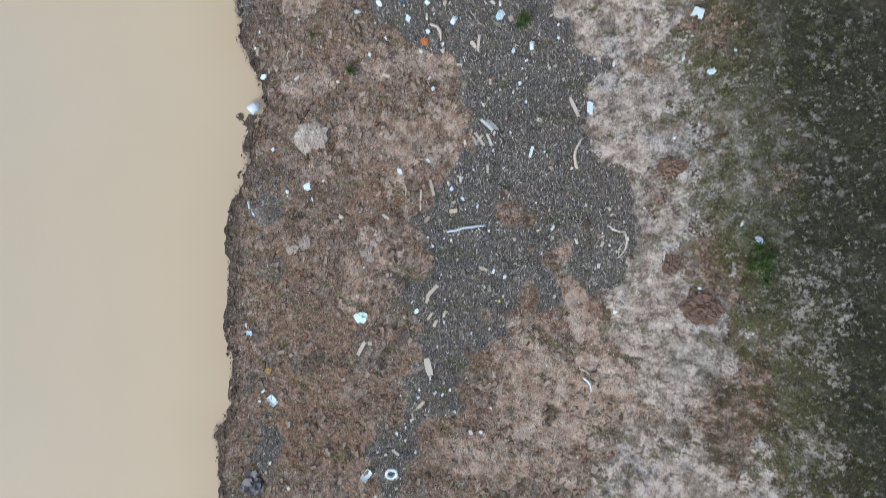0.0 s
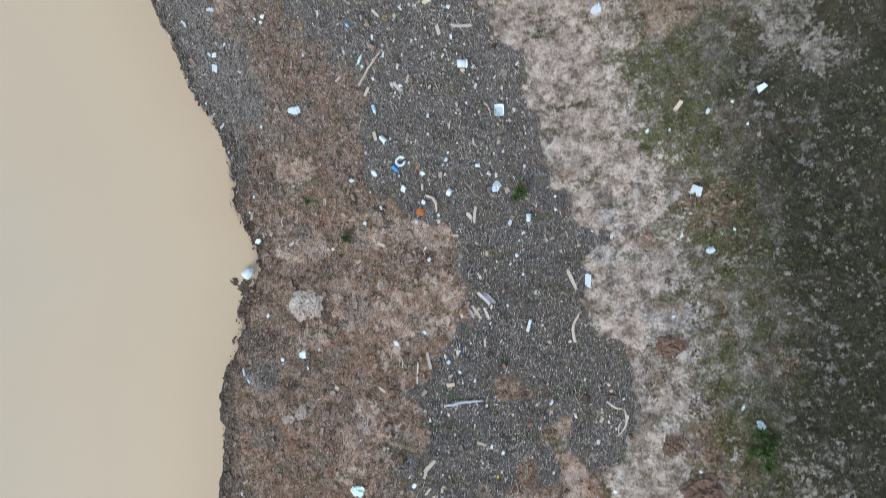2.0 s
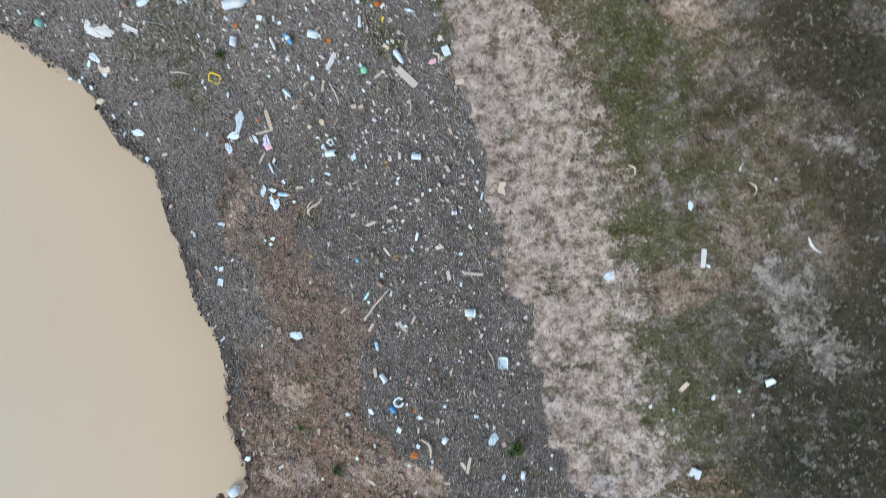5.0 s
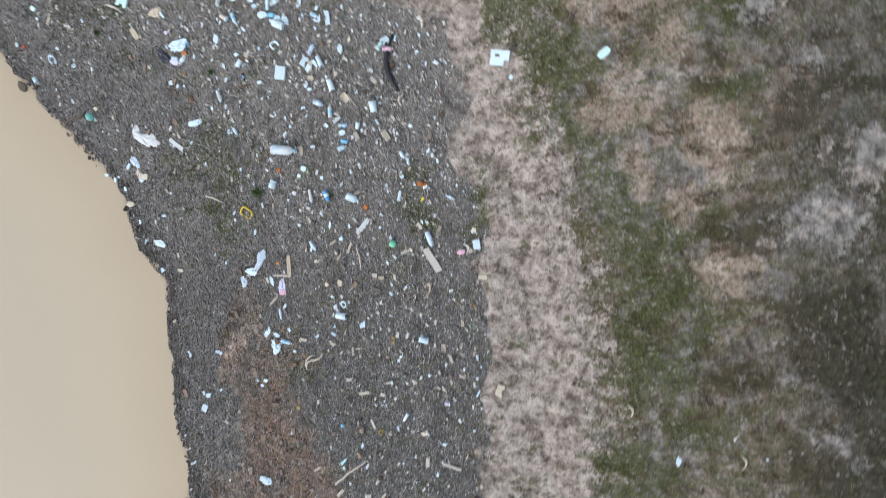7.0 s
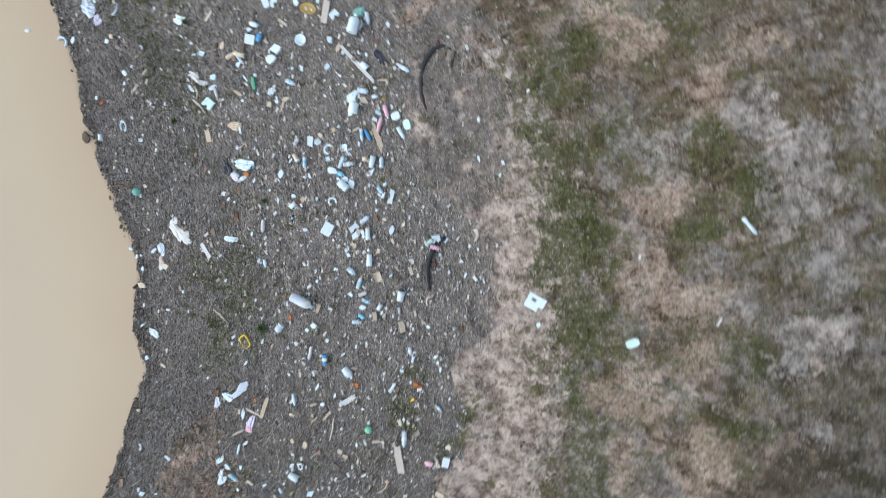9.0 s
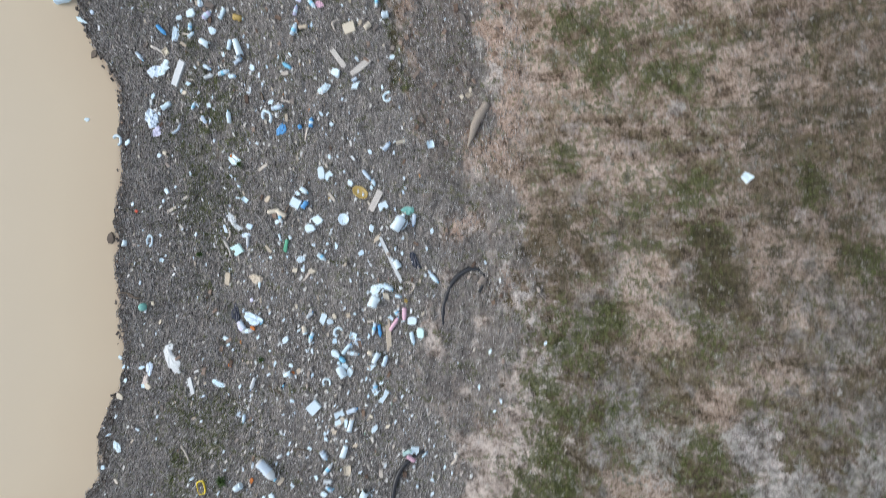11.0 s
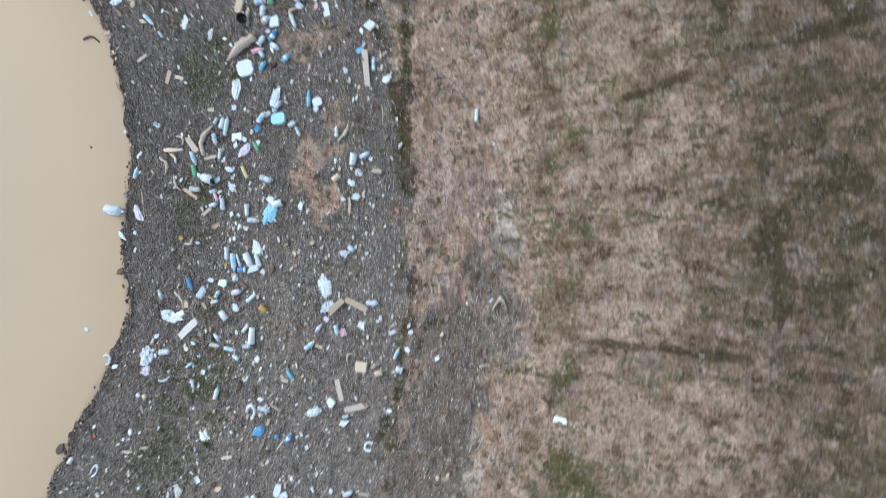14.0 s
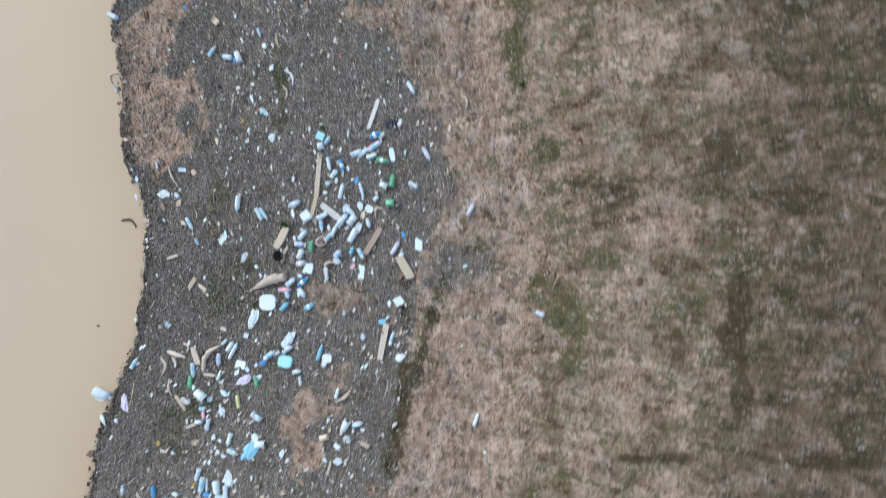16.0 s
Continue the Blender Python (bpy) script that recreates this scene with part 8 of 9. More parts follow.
put("fb", "sky", -9.75, 12.46, 126, 0.101, 0.061)
put("ring", "white", -8.26, 13.94, 356, 0.251, 0.173)
put("fb", "white", -8.42, 14.15, 146, 0.096, 0.058)
put("fb", "sky", -7.97, 13.98, 66, 0.048, 0.048)
put("stick", "pale", -10.34, 12.97, 26, 0.240, 0.040)
put("stick", "drift", -10.18, 13.52, 6, 0.197, 0.039)
put("fb", "tan", -10.85, 13.07, 6, 0.090, 0.040)
put("fb", "white", -10.54, 13.60, 86, 0.099, 0.069)
put("fb", "white", -9.59, 13.89, 136, 0.078, 0.049)
put("bo", "sky", -9.84, 13.13, 141, 0.119, 0.050)
put("fb", "white", -10.45, 13.82, 106, 0.177, 0.118)
put("plank", "tan", -10.13, 13.41, 16, 0.119, 0.049)
put("fb", "white", -9.43, 12.39, 66, 0.060, 0.050)
put("fb", "white", -9.10, 13.34, 146, 0.059, 0.039)
put("bo", "bark", -8.59, 14.06, 346, 0.154, 0.048)
put("bo", "steel", -8.27, 14.18, 66, 0.211, 0.086)
put("bag", "blue", -7.94, 14.02, 111, 0.172, 0.115)
put("bo", "blue", -7.75, 14.51, 141, 0.171, 0.086)
put("ball", "blue", -7.80, 14.31, 66, 0.076, 0.076)
put("fb", "white", -8.44, 14.11, 136, 0.087, 0.058)
put("fb", "white", -9.36, 16.00, 26, 0.141, 0.122)
put("bo", "sky", -9.36, 15.59, 6, 0.170, 0.085)
put("bag", "pink", -9.30, 15.68, 86, 0.113, 0.104)
put("bo", "lilac", -9.45, 15.31, 131, 0.171, 0.076)
put("fb", "lilac", -9.57, 15.45, 76, 0.114, 0.076)
put("bo", "sky", -9.20, 15.12, 121, 0.210, 0.086)
put("bo", "tan", -9.14, 15.27, 61, 0.171, 0.076)
put("fb", "sky", -9.10, 15.40, 146, 0.085, 0.047)
put("stick", "drift", -8.85, 15.76, 121, 0.207, 0.038)
put("board", "cream", -8.70, 15.89, 76, 0.207, 0.179)
put("plank", "tan", -8.68, 16.08, 126, 0.094, 0.056)
put("tub", "cream", -8.55, 16.15, 96, 0.122, 0.094)
put("tub", "white", -8.55, 16.50, 61, 0.112, 0.112)
put("bo", "foam", -8.82, 16.50, 146, 0.206, 0.065)
put("bo", "steel", -9.18, 16.51, 96, 0.140, 0.084)
put("fb", "sky", -8.86, 16.69, 66, 0.093, 0.084)
put("plank", "pale", -8.39, 15.47, 6, 0.359, 0.085)
put("plank", "pale", -8.07, 15.69, 94, 0.375, 0.094)
put("fb", "white", -8.20, 15.30, 76, 0.151, 0.132)
put("bag", "white", -8.10, 14.99, 101, 0.208, 0.114)
put("bo", "steel", -7.94, 15.50, 96, 0.113, 0.075)
put("fb", "white", -7.84, 15.45, 106, 0.141, 0.103)
put("bo", "azure", -8.76, 14.69, 26, 0.172, 0.076)
put("plank", "drift", -8.69, 14.59, 66, 0.115, 0.057)
put("plank", "drift", -8.09, 14.89, 96, 0.114, 0.038)
put("ring", "white", -7.40, 15.79, 116, 0.178, 0.159)
put("fb", "white", -7.58, 15.80, 146, 0.075, 0.037)
put("fb", "white", -7.91, 16.21, 136, 0.093, 0.075)
put("fb", "white", -8.62, 17.13, 146, 0.074, 0.056)
put("fb", "white", -7.78, 14.72, 16, 0.085, 0.047)
put("fb", "white", -7.54, 14.77, 66, 0.076, 0.066)
put("plank", "tan", -8.06, 14.20, 146, 0.115, 0.048)
put("plank", "drift", -7.65, 14.33, 131, 0.209, 0.029)
put("fb", "white", -8.90, 14.83, 6, 0.086, 0.029)
put("fb", "white", -8.98, 14.64, 146, 0.077, 0.029)
put("plank", "drift", -8.28, 14.35, 46, 0.172, 0.029)
put("fb", "white", -8.81, 12.00, 66, 0.080, 0.070)
put("fb", "red", -8.24, 11.12, 66, 0.071, 0.051)
put("fb", "sky", -7.56, 12.89, 66, 0.068, 0.049)
put("tub", "cream", -6.87, 13.17, 66, 0.211, 0.077)
put("plank", "tan", -8.21, 12.15, 71, 0.030, 0.030)
put("fb", "white", -7.10, 14.45, 66, 0.066, 0.066)
put("bo", "steel", -6.50, 14.80, 6, 0.206, 0.075)
put("bo", "sky", -6.34, 14.83, 346, 0.112, 0.066)
put("fb", "white", -6.29, 14.75, 66, 0.066, 0.066)
put("tray", "white", -6.35, 15.94, 71, 0.121, 0.121)
put("bo", "steel", -6.72, 15.33, 106, 0.168, 0.093)
put("plank", "cream", -6.66, 15.56, 66, 0.149, 0.056)
put("fb", "white", -6.80, 15.05, 66, 0.075, 0.075)
put("plank", "drift", -6.52, 14.11, 6, 0.170, 0.047)
put("fb", "gold", -6.52, 14.07, 66, 0.047, 0.047)
put("log", "driftwood", -6.19, 16.75, 126, 0.774, 0.157)
put("lump", "tan", -6.68, 16.91, 66, 0.111, 0.083)
put("fb", "cream", -6.72, 16.80, 66, 0.074, 0.065)
put("fb", "cream", -6.74, 16.97, 136, 0.074, 0.046)
put("board", "white", -7.40, 18.87, 71, 0.220, 0.097)
put("fb", "white", -3.24, 19.49, 66, 0.147, 0.163)
put("stick", "drift", -9.24, 18.27, 71, 0.237, 0.073)
put("stick", "drift", -8.38, 17.88, 86, 0.184, 0.028)
put("fb", "white", -9.43, 17.77, 66, 0.046, 0.046)
put("fb", "white", -8.63, 17.14, 146, 0.084, 0.065)
put("fb", "cream", -9.01, 17.28, 136, 0.074, 0.056)
put("bo", "sky", -16.04, 12.63, 15, 0.121, 0.051)
put("stick", "pale", -15.90, 12.93, 30, 0.402, 0.030)
put("tray", "white", -16.02, 13.08, 90, 0.140, 0.070)
put("bag", "white", -15.57, 12.77, 105, 0.182, 0.111)
put("bag", "steel", -15.58, 13.00, 55, 0.121, 0.060)
put("fb", "tan", -15.99, 13.30, 85, 0.110, 0.090)
put("fb", "tan", -15.44, 13.06, 155, 0.121, 0.081)
put("bo", "sky", -15.11, 13.31, 35, 0.241, 0.080)
put("fb", "cream", -15.11, 13.19, 65, 0.121, 0.070)
put("bo", "sky", -15.54, 14.14, 0, 0.265, 0.098)
put("bo", "sky", -15.39, 14.52, 35, 0.234, 0.078)
put("bo", "steel", -15.41, 14.60, 40, 0.234, 0.078)
put("bag", "white", -14.93, 13.93, 165, 0.237, 0.079)
put("bo", "sky", -15.63, 15.14, 115, 0.183, 0.106)
put("fb", "white", -15.47, 15.10, 25, 0.164, 0.058)
put("board", "white", -15.46, 15.31, 135, 0.172, 0.134)
put("bo", "sky", -15.42, 15.37, 125, 0.191, 0.086)
put("plank", "tan", -15.67, 15.44, 173, 0.439, 0.067)
put("plank", "cream", -15.05, 14.94, 157, 0.387, 0.116)
put("pot", "black", -14.75, 14.90, 85, 0.174, 0.174)
put("stick", "drift", -14.76, 15.03, 163, 0.290, 0.058)
put("bo", "sky", -15.13, 15.31, 145, 0.211, 0.096)
put("fb", "sky", -15.05, 15.16, 25, 0.096, 0.058)
put("bo", "lilac", -14.97, 15.27, 90, 0.173, 0.106)
put("bo", "white", -14.82, 15.31, 155, 0.192, 0.115)
put("bo", "clear", -14.65, 15.34, 105, 0.173, 0.115)
put("board", "white", -14.58, 15.46, 90, 0.191, 0.182)
put("log", "drift", -14.28, 14.82, 120, 0.622, 0.165)
put("board", "white", -13.94, 14.83, 95, 0.282, 0.262)
put("bo", "pink", -14.18, 15.10, 95, 0.212, 0.097)
put("bo", "sky", -14.33, 15.19, 135, 0.193, 0.106)
put("bo", "blue", -14.36, 15.40, 135, 0.211, 0.096)
put("bo", "sky", -14.44, 15.34, 85, 0.086, 0.077)
put("bo", "sky", -14.16, 15.41, 45, 0.173, 0.105)
put("fb", "white", -14.16, 15.33, 10, 0.134, 0.048)
put("bo", "sky", -14.10, 15.15, 25, 0.116, 0.087)
put("bo", "azure", -13.91, 15.13, 140, 0.174, 0.096)
put("bo", "azure", -13.96, 15.55, 125, 0.172, 0.105)
put("fb", "sky", -14.51, 14.56, 85, 0.088, 0.049)
put("fb", "white", -14.37, 14.65, 85, 0.068, 0.068)
put("fb", "white", -14.37, 14.72, 165, 0.078, 0.029)
put("plank", "tan", -14.10, 13.45, 147, 0.220, 0.070)
put("plank", "drift", -14.04, 13.65, 60, 0.179, 0.060)
put("plank", "drift", -14.51, 13.05, 115, 0.202, 0.051)
put("fb", "white", -15.20, 13.57, 165, 0.080, 0.040)
put("fb", "cream", -15.16, 13.82, 25, 0.099, 0.040)
put("fb", "white", -14.94, 14.23, 25, 0.088, 0.029)
put("bo", "steel", -14.82, 13.47, 25, 0.120, 0.060)
put("plank", "drift", -15.09, 12.49, 85, 0.112, 0.061)
put("stick", "drift", -15.27, 13.37, 10, 0.220, 0.020)
put("fb", "white", -15.47, 12.27, 25, 0.123, 0.051)
put("fb", "sky", -15.78, 12.26, 15, 0.102, 0.051)
put("bag", "steel", -14.64, 14.32, 155, 0.177, 0.079)
put("plank", "foam", -15.56, 15.74, 57, 0.400, 0.105)
put("bo", "sky", -15.48, 15.61, 125, 0.210, 0.105)
put("bo", "sky", -15.31, 15.60, 10, 0.191, 0.076)
put("bo", "sky", -15.44, 15.94, 147, 0.285, 0.114)
put("bo", "sky", -15.60, 16.04, 55, 0.246, 0.104)
put("bo", "steel", -15.46, 16.11, 145, 0.208, 0.133)
put("bo", "sky", -15.64, 15.99, 145, 0.152, 0.085)
put("board", "white", -15.34, 16.21, 165, 0.180, 0.104)
put("cup", "white", -15.21, 16.14, 157, 0.237, 0.114)
put("fb", "white", -15.71, 16.21, 15, 0.132, 0.094)
put("fb", "cream", -15.56, 16.27, 15, 0.151, 0.066)
put("board", "white", -15.67, 16.36, 65, 0.141, 0.122)
put("bo", "sky", -15.43, 16.37, 25, 0.160, 0.075)
put("bo", "sky", -15.25, 15.82, 160, 0.209, 0.086)
put("bo", "steel", -15.14, 15.74, 145, 0.190, 0.086)
put("fb", "white", -15.29, 15.72, 25, 0.114, 0.048)
put("pot", "clay", -15.03, 15.62, 125, 0.191, 0.153)
put("bo", "green", -14.94, 15.47, 0, 0.191, 0.096)
put("bo", "lilac", -14.88, 15.92, 145, 0.152, 0.114)
put("fb", "sky", -14.76, 15.91, 85, 0.114, 0.095)
put("plank", "pink2", -15.15, 16.47, 157, 0.490, 0.094)
put("bo", "azure", -14.97, 16.15, 165, 0.133, 0.085)
put("bo", "sky", -14.91, 16.31, 35, 0.208, 0.085)
put("fb", "pink", -14.69, 16.18, 145, 0.104, 0.066)
put("board", "white", -14.62, 16.34, 0, 0.236, 0.113)
put("bo", "sky", -14.51, 15.77, 10, 0.238, 0.076)
put("stick", "drift", -14.61, 15.84, 125, 0.285, 0.048)
put("stick", "bark", -14.74, 15.69, 65, 0.381, 0.057)
put("bo", "lilac", -15.08, 16.86, 155, 0.244, 0.084)
put("board", "white", -15.17, 17.23, 5, 0.224, 0.131)
put("plank", "cream", -14.78, 17.04, 30, 0.393, 0.140)
put("fb", "sky", -14.98, 16.96, 145, 0.094, 0.056)
put("bag", "blue", -15.30, 16.96, 35, 0.084, 0.056)
put("board", "white", -14.21, 17.00, 45, 0.169, 0.159)
put("fb", "white", -14.15, 16.85, 10, 0.112, 0.056)
put("fb", "sky", -13.92, 16.85, 155, 0.094, 0.037)
put("bag", "azure", -13.84, 16.77, 115, 0.131, 0.075)
put("plank", "pale", -13.52, 16.82, 173, 0.581, 0.094)
put("bo", "white", -13.58, 16.95, 173, 0.225, 0.066)
put("bag", "white", -13.29, 17.12, 125, 0.131, 0.103)
put("stick", "drift", -15.60, 16.56, 130, 0.207, 0.047)
put("fb", "white", -14.63, 16.52, 85, 0.057, 0.057)
put("fb", "cream", -14.88, 16.83, 25, 0.084, 0.028)
put("fb", "cream", -13.69, 17.09, 170, 0.094, 0.037)
put("fb", "mint", -14.81, 16.19, 165, 0.076, 0.047)
put("bag", "white", -13.64, 14.60, 165, 0.273, 0.137)
put("board", "white", -13.34, 14.51, 85, 0.078, 0.088)
put("bo", "white", -13.13, 14.27, 150, 0.206, 0.088)
put("bo", "sky", -13.06, 14.33, 157, 0.314, 0.079)
put("bo", "sky", -13.19, 14.16, 135, 0.128, 0.069)
put("bo", "sky", -13.07, 14.96, 135, 0.213, 0.097)
put("bag", "sky", -13.36, 15.24, 150, 0.289, 0.125)
put("bo", "steel", -13.23, 15.28, 125, 0.154, 0.087)
put("bo", "clear", -13.11, 15.07, 120, 0.135, 0.087)
put("bo", "sky", -13.15, 15.20, 85, 0.077, 0.077)
put("board", "cyan", -12.99, 15.24, 87, 0.250, 0.202)
put("bo", "white", -12.86, 15.46, 105, 0.144, 0.086)
put("bo", "sky", -12.71, 15.53, 15, 0.172, 0.067)
put("bag", "blue", -12.92, 14.85, 135, 0.116, 0.087)
put("fb", "sky", -12.87, 14.74, 165, 0.088, 0.049)
put("board", "white", -12.84, 14.48, 85, 0.196, 0.137)
put("fb", "white", -12.78, 14.60, 85, 0.088, 0.078)
put("fb", "white", -12.71, 14.43, 160, 0.127, 0.059)
put("plank", "drift", -12.60, 13.95, 90, 0.217, 0.049)
put("bag", "steel", -12.02, 14.24, 85, 0.118, 0.108)
put("fb", "white", -12.88, 12.65, 155, 0.092, 0.041)
put("plank", "drift", -13.39, 14.10, 75, 0.118, 0.059)
put("fb", "white", -13.75, 14.89, 155, 0.087, 0.048)
put("bag", "white", -13.51, 14.58, 155, 0.098, 0.059)
put("fb", "sky", -13.28, 14.69, 155, 0.078, 0.039)
put("bo", "azure", -13.22, 15.80, 170, 0.267, 0.076)
put("board", "white", -13.14, 15.93, 100, 0.162, 0.143)
put("fb", "white", -13.04, 15.88, 105, 0.086, 0.086)
put("bo", "white", -12.60, 16.16, 170, 0.189, 0.076)
put("stick", "drift", -12.59, 16.27, 140, 0.378, 0.047)
put("cup", "white", -12.09, 16.36, 160, 0.188, 0.122)
put("bo", "sky", -12.13, 16.55, 110, 0.188, 0.094)
put("fb", "white", -12.13, 16.06, 173, 0.170, 0.047)
put("fb", "cream", -11.98, 16.10, 165, 0.085, 0.038)
put("plank", "drift", -11.83, 16.70, 65, 0.150, 0.066)
put("fb", "tan", -13.24, 16.65, 155, 0.094, 0.047)
put("fb", "white", -13.06, 16.52, 160, 0.085, 0.038)
put("fb", "white", -13.09, 16.58, 160, 0.094, 0.038)
put("bag", "steel", -13.56, 16.47, 25, 0.094, 0.066)
put("fb", "foam", -12.18, 17.15, 155, 0.131, 0.056)
put("stick", "drift", -12.74, 16.94, 170, 0.318, 0.019)
put("fb", "white", -13.39, 16.51, 160, 0.085, 0.038)
put("fb", "white", -12.04, 16.65, 165, 0.084, 0.038)
put("bo", "white", -12.44, 18.46, 165, 0.221, 0.074)
put("bo", "steel", -14.27, 19.28, 75, 0.162, 0.090)
put("fb", "white", -11.93, 18.65, 165, 0.055, 0.046)
put("fb", "mint", -14.90, 18.02, 145, 0.093, 0.056)
put("weed", "lime", -15.27, 14.98, 85, 0.193, 0.193)
put("weed", "lime", -16.91, 15.46, 96, 0.113, 0.113)
put("weed", "lime", -17.89, 18.60, 96, 0.143, 0.143)
put("bo", "sky", -18.54, 11.59, 71, 0.214, 0.102)
put("tray", "cream", -18.55, 13.44, 56, 0.137, 0.107)
put("fb", "white", -18.66, 13.77, 166, 0.078, 0.039)
put("bo", "steel", -18.04, 13.43, 151, 0.196, 0.078)
put("bo", "sky", -17.95, 13.73, 81, 0.175, 0.107)
put("cup", "white", -17.97, 13.91, 26, 0.175, 0.107)
put("fb", "blue", -17.93, 13.83, 96, 0.058, 0.078)
put("bo", "sky", -18.39, 14.23, 26, 0.135, 0.058)
put("fb", "white", -18.18, 14.34, 56, 0.086, 0.077)
put("fb", "white", -17.83, 14.50, 156, 0.115, 0.067)
put("fb", "cyan", -17.10, 14.41, 166, 0.106, 0.077)
put("bag", "sky", -17.09, 14.46, 46, 0.115, 0.058)
put("fb", "steel", -17.31, 14.21, 26, 0.135, 0.058)
put("stick", "white", -17.69, 14.80, 31, 0.305, 0.038)
put("stick", "tan", -18.27, 14.57, 21, 0.267, 0.029)
put("fb", "cream", -16.54, 13.67, 21, 0.118, 0.049)
put("fb", "white", -16.78, 14.20, 176, 0.078, 0.039)
put("bag", "steel", -16.69, 14.62, 96, 0.115, 0.115)
put("fb", "foam", -16.60, 14.20, 156, 0.097, 0.048)
put("stick", "drift", -17.14, 13.88, 181, 0.487, 0.019)
put("stick", "drift", -17.44, 14.75, 16, 0.248, 0.029)
put("fb", "cream", -16.44, 12.01, 96, 0.081, 0.071)
put("stick", "drift", -17.48, 11.71, 156, 0.204, 0.041)
put("plank", "drift", -17.49, 11.83, 46, 0.143, 0.041)
put("bo", "steel", -17.29, 11.74, 36, 0.143, 0.051)
put("fb", "foam", -17.54, 14.20, 126, 0.068, 0.058)
put("fb", "gold", -16.92, 14.08, 156, 0.087, 0.039)
put("fb", "blue", -18.75, 12.88, 146, 0.069, 0.049)
put("fb", "white", -18.04, 12.65, 96, 0.050, 0.040)
put("fb", "navy", -17.46, 13.62, 96, 0.059, 0.059)
put("plank", "foam", -17.22, 16.26, 168, 0.486, 0.065)
put("board", "cyan", -16.78, 15.43, 71, 0.142, 0.133)
put("tub", "white", -16.62, 15.46, 106, 0.095, 0.114)
put("plank", "drift", -15.91, 15.46, 180, 1.122, 0.076)
put("bo", "white", -16.88, 15.89, 176, 0.132, 0.047)
put("bo", "steel", -16.73, 15.55, 146, 0.151, 0.076)
put("bag", "navy", -17.08, 16.55, 106, 0.205, 0.130)
put("bo", "blue", -16.88, 16.33, 121, 0.187, 0.112)
put("bo", "steel", -16.89, 16.45, 146, 0.149, 0.084)
put("bo", "lilac", -16.71, 16.35, 131, 0.280, 0.103)
put("bo", "sky", -16.56, 16.07, 116, 0.225, 0.113)
put("bo", "sky", -16.59, 16.18, 136, 0.225, 0.094)
put("bo", "sky", -16.54, 16.32, 116, 0.187, 0.084)
put("fb", "red", -16.70, 16.27, 176, 0.112, 0.056)
put("board", "sky", -16.59, 16.64, 16, 0.224, 0.093)
put("bo", "green", -16.48, 16.50, 86, 0.205, 0.093)
put("bo", "green", -16.17, 16.69, 176, 0.224, 0.103)
put("bo", "white", -16.65, 16.85, 176, 0.102, 0.047)
put("bo", "sky", -16.13, 17.05, 66, 0.186, 0.093)
put("bo", "lilac", -16.66, 17.20, 36, 0.241, 0.084)
put("bo", "sky", -16.33, 15.62, 16, 0.227, 0.076)
put("bo", "blue", -16.32, 15.84, 21, 0.226, 0.085)
put("fb", "white", -16.29, 15.94, 96, 0.066, 0.085)
put("bo", "white", -16.19, 15.72, 146, 0.170, 0.095)
put("fb", "white", -16.08, 15.76, 176, 0.095, 0.057)
put("bo", "sky", -16.02, 15.64, 116, 0.076, 0.085)
put("bo", "sky", -15.92, 15.87, 171, 0.265, 0.085)
put("bo", "sky", -15.95, 16.21, 21, 0.263, 0.066)
put("fb", "blue", -16.11, 16.10, 181, 0.132, 0.056)
put("cup", "white", -16.07, 16.55, 71, 0.131, 0.103)
put("fb", "white", -16.28, 16.47, 176, 0.084, 0.037)
put("cup", "jade", -15.80, 16.69, 96, 0.131, 0.112)
put("bo", "sky", -15.85, 16.46, 136, 0.112, 0.084)
put("fb", "sky", -15.86, 15.60, 96, 0.066, 0.066)
put("plank", "white", -17.12, 16.71, 171, 0.112, 0.056)
put("bo", "white", -17.70, 16.83, 36, 0.223, 0.084)
put("fb", "white", -16.82, 17.26, 176, 0.093, 0.046)
put("stick", "cream", -16.40, 17.55, 176, 0.111, 0.028)
put("bo", "steel", -15.84, 18.01, 156, 0.222, 0.083)
put("stick", "cream", -17.56, 17.70, 21, 0.239, 0.037)
put("fb", "cream", -17.15, 17.00, 176, 0.130, 0.046)
put("fb", "cream", -17.11, 17.52, 176, 0.111, 0.046)
put("fb", "cream", -17.09, 17.30, 176, 0.093, 0.037)
put("fb", "cream", -17.19, 17.80, 171, 0.111, 0.046)
put("fb", "white", -10.07, 11.25, 66, 0.092, 0.061)
put("fb", "bark", -8.11, 10.45, 141, 0.184, 0.113)
put("fb", "bark", -10.96, 11.98, 146, 0.153, 0.092)
put("fb", "white", -11.53, 12.14, 36, 0.123, 0.061)
put("fb", "bark", -8.46, 10.82, 88, 0.071, 0.051)
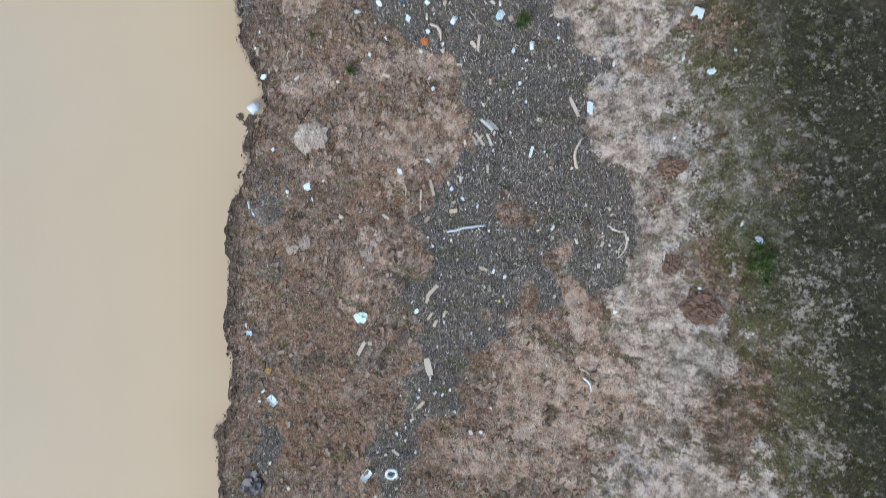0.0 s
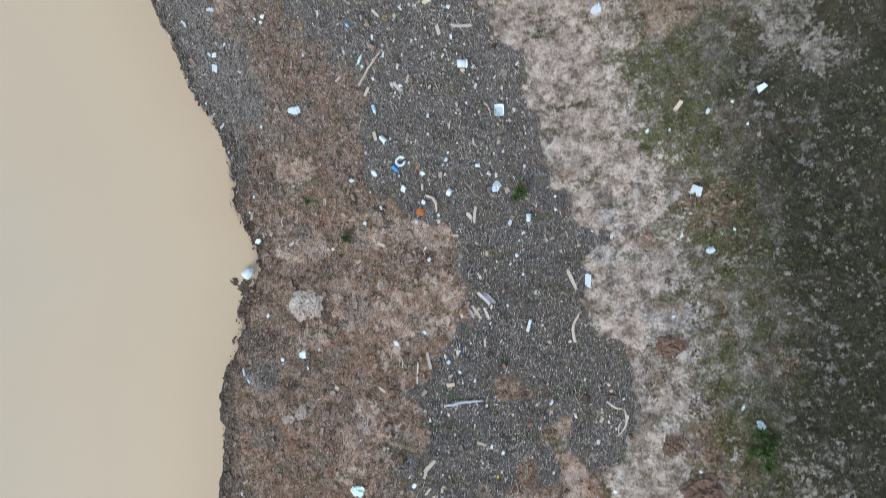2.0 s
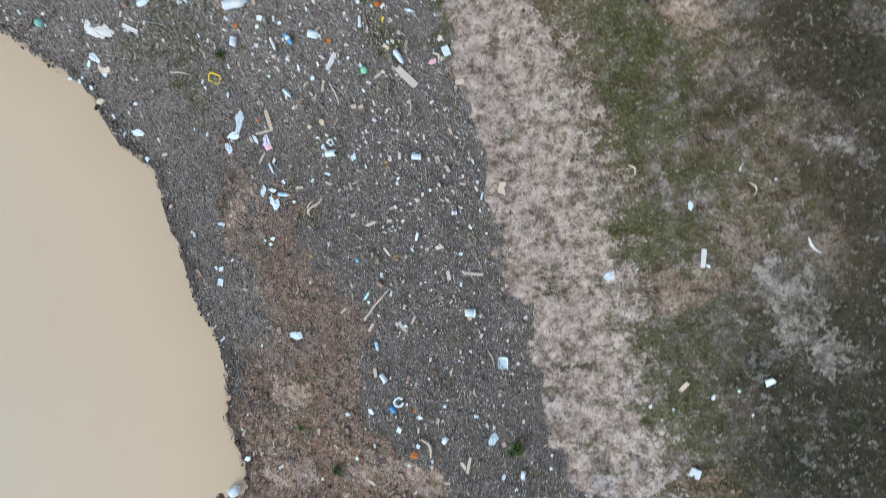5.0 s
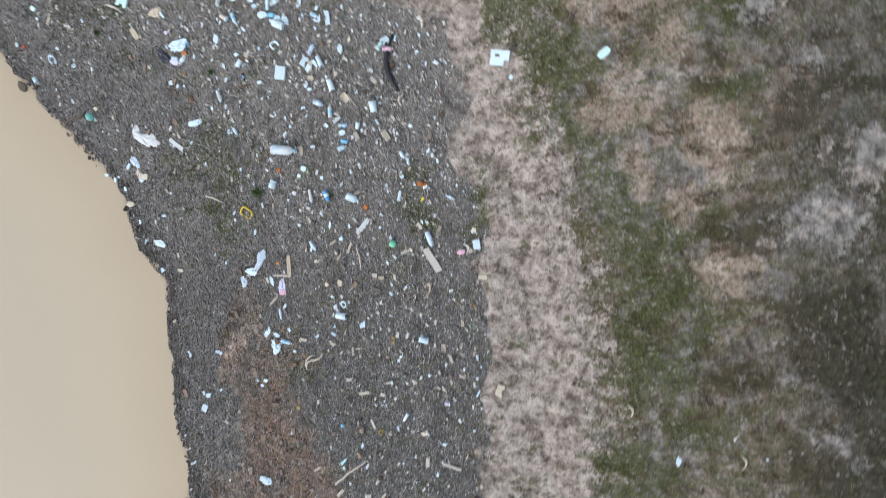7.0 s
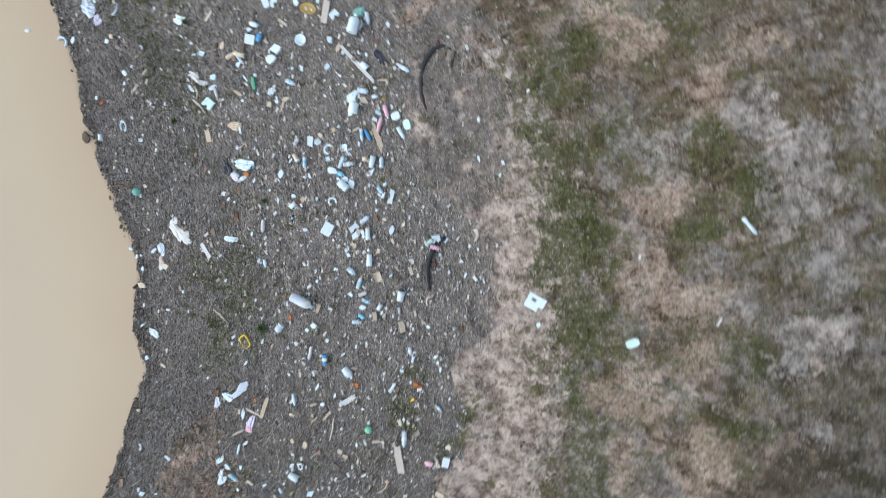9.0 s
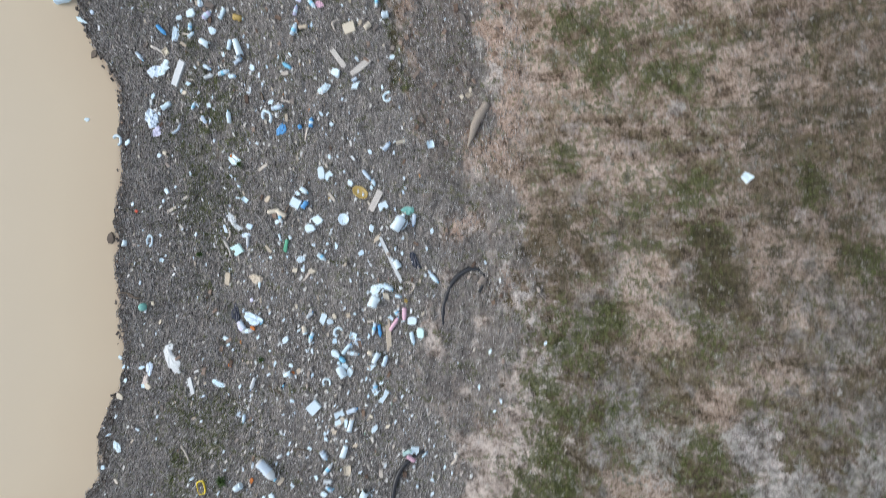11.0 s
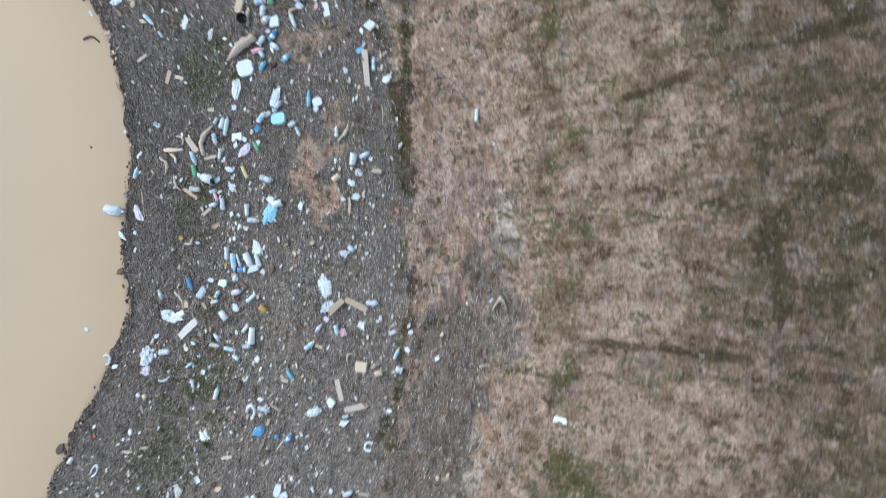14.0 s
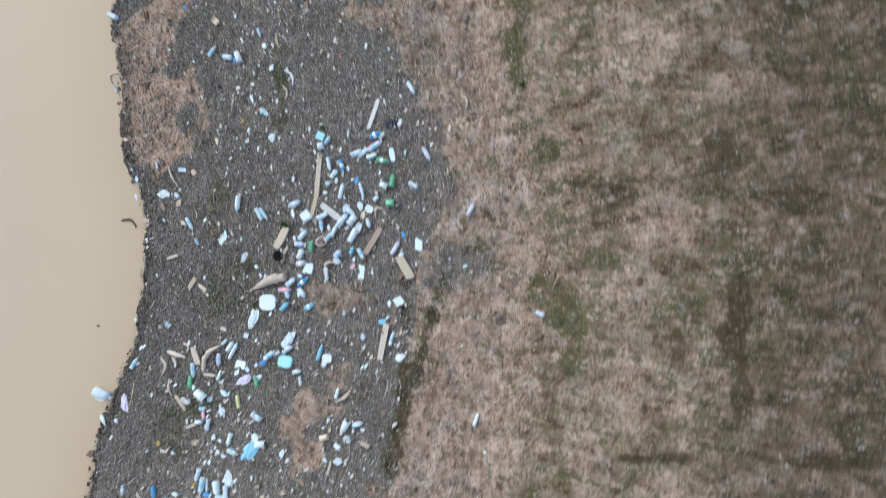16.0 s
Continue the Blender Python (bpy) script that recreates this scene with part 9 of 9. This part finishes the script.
put("fb", "bark", -13.18, 11.87, 85, 0.051, 0.041)
put("stick", "bark", -15.00, 12.20, 70, 0.266, 0.041)
put("fb", "cream", -5.58, 9.63, 44, 0.141, 0.091)
put("fb", "sky", -5.92, 9.71, 74, 0.121, 0.050)
put("fb", "white", -6.28, 9.45, 34, 0.092, 0.051)
put("stick", "pale", 3.38, 0.34, -27, 0.296, 0.030)
put("stick", "pale", 3.46, 0.07, -104, 0.460, 0.030)
put("stick", "pale", 2.88, -2.04, -30, 0.195, 0.025)
put("stick", "white", 2.90, -2.25, -61, 0.274, 0.030)
put("plank", "foam", 1.27, 2.09, -47, 0.272, 0.045)
put("plank", "drift", 1.15, 1.86, -58, 0.250, 0.045)
put("plank", "pale", 1.31, 1.84, -67, 0.203, 0.040)
put("lump", "mud", 4.62, -0.95, 20, 0.560, 0.430)
put("lump", "mud", 4.17, -0.25, 60, 0.270, 0.230)
put("lump", "mud", 4.20, 1.32, 10, 0.400, 0.280)
put("lump", "bark", -1.72, -1.96, 30, 0.420, 0.300)
put("lump", "earth", -1.06, 0.50, -20, 0.139, 0.104)
put("lump", "earth", -0.86, 0.59, -162, 0.100, 0.075)
put("lump", "earth", -1.01, 0.30, -54, 0.119, 0.089)
put("lump", "earth", -0.58, 0.40, -176, 0.115, 0.086)
put("lump", "earth", -0.37, 0.47, -151, 0.155, 0.116)
put("lump", "earth", -1.14, 0.01, -144, 0.118, 0.088)
put("lump", "earth", -0.91, -0.14, -125, 0.146, 0.109)
put("lump", "earth", -0.66, -0.28, -120, 0.115, 0.086)
put("lump", "earth", -0.42, -0.13, -116, 0.138, 0.103)
put("lump", "earth", -0.27, 0.20, -40, 0.116, 0.087)
put("lump", "earth", -0.71, 0.25, -84, 0.156, 0.117)
put("lump", "earth", -0.85, -0.47, -160, 0.112, 0.084)
put("lump", "earth", -1.26, 0.21, -59, 0.089, 0.067)
put("lump", "earth", -0.56, 0.01, -10, 0.177, 0.133)
put("bag", "navy", -2.78, -4.15, 60, 0.45, 0.3)
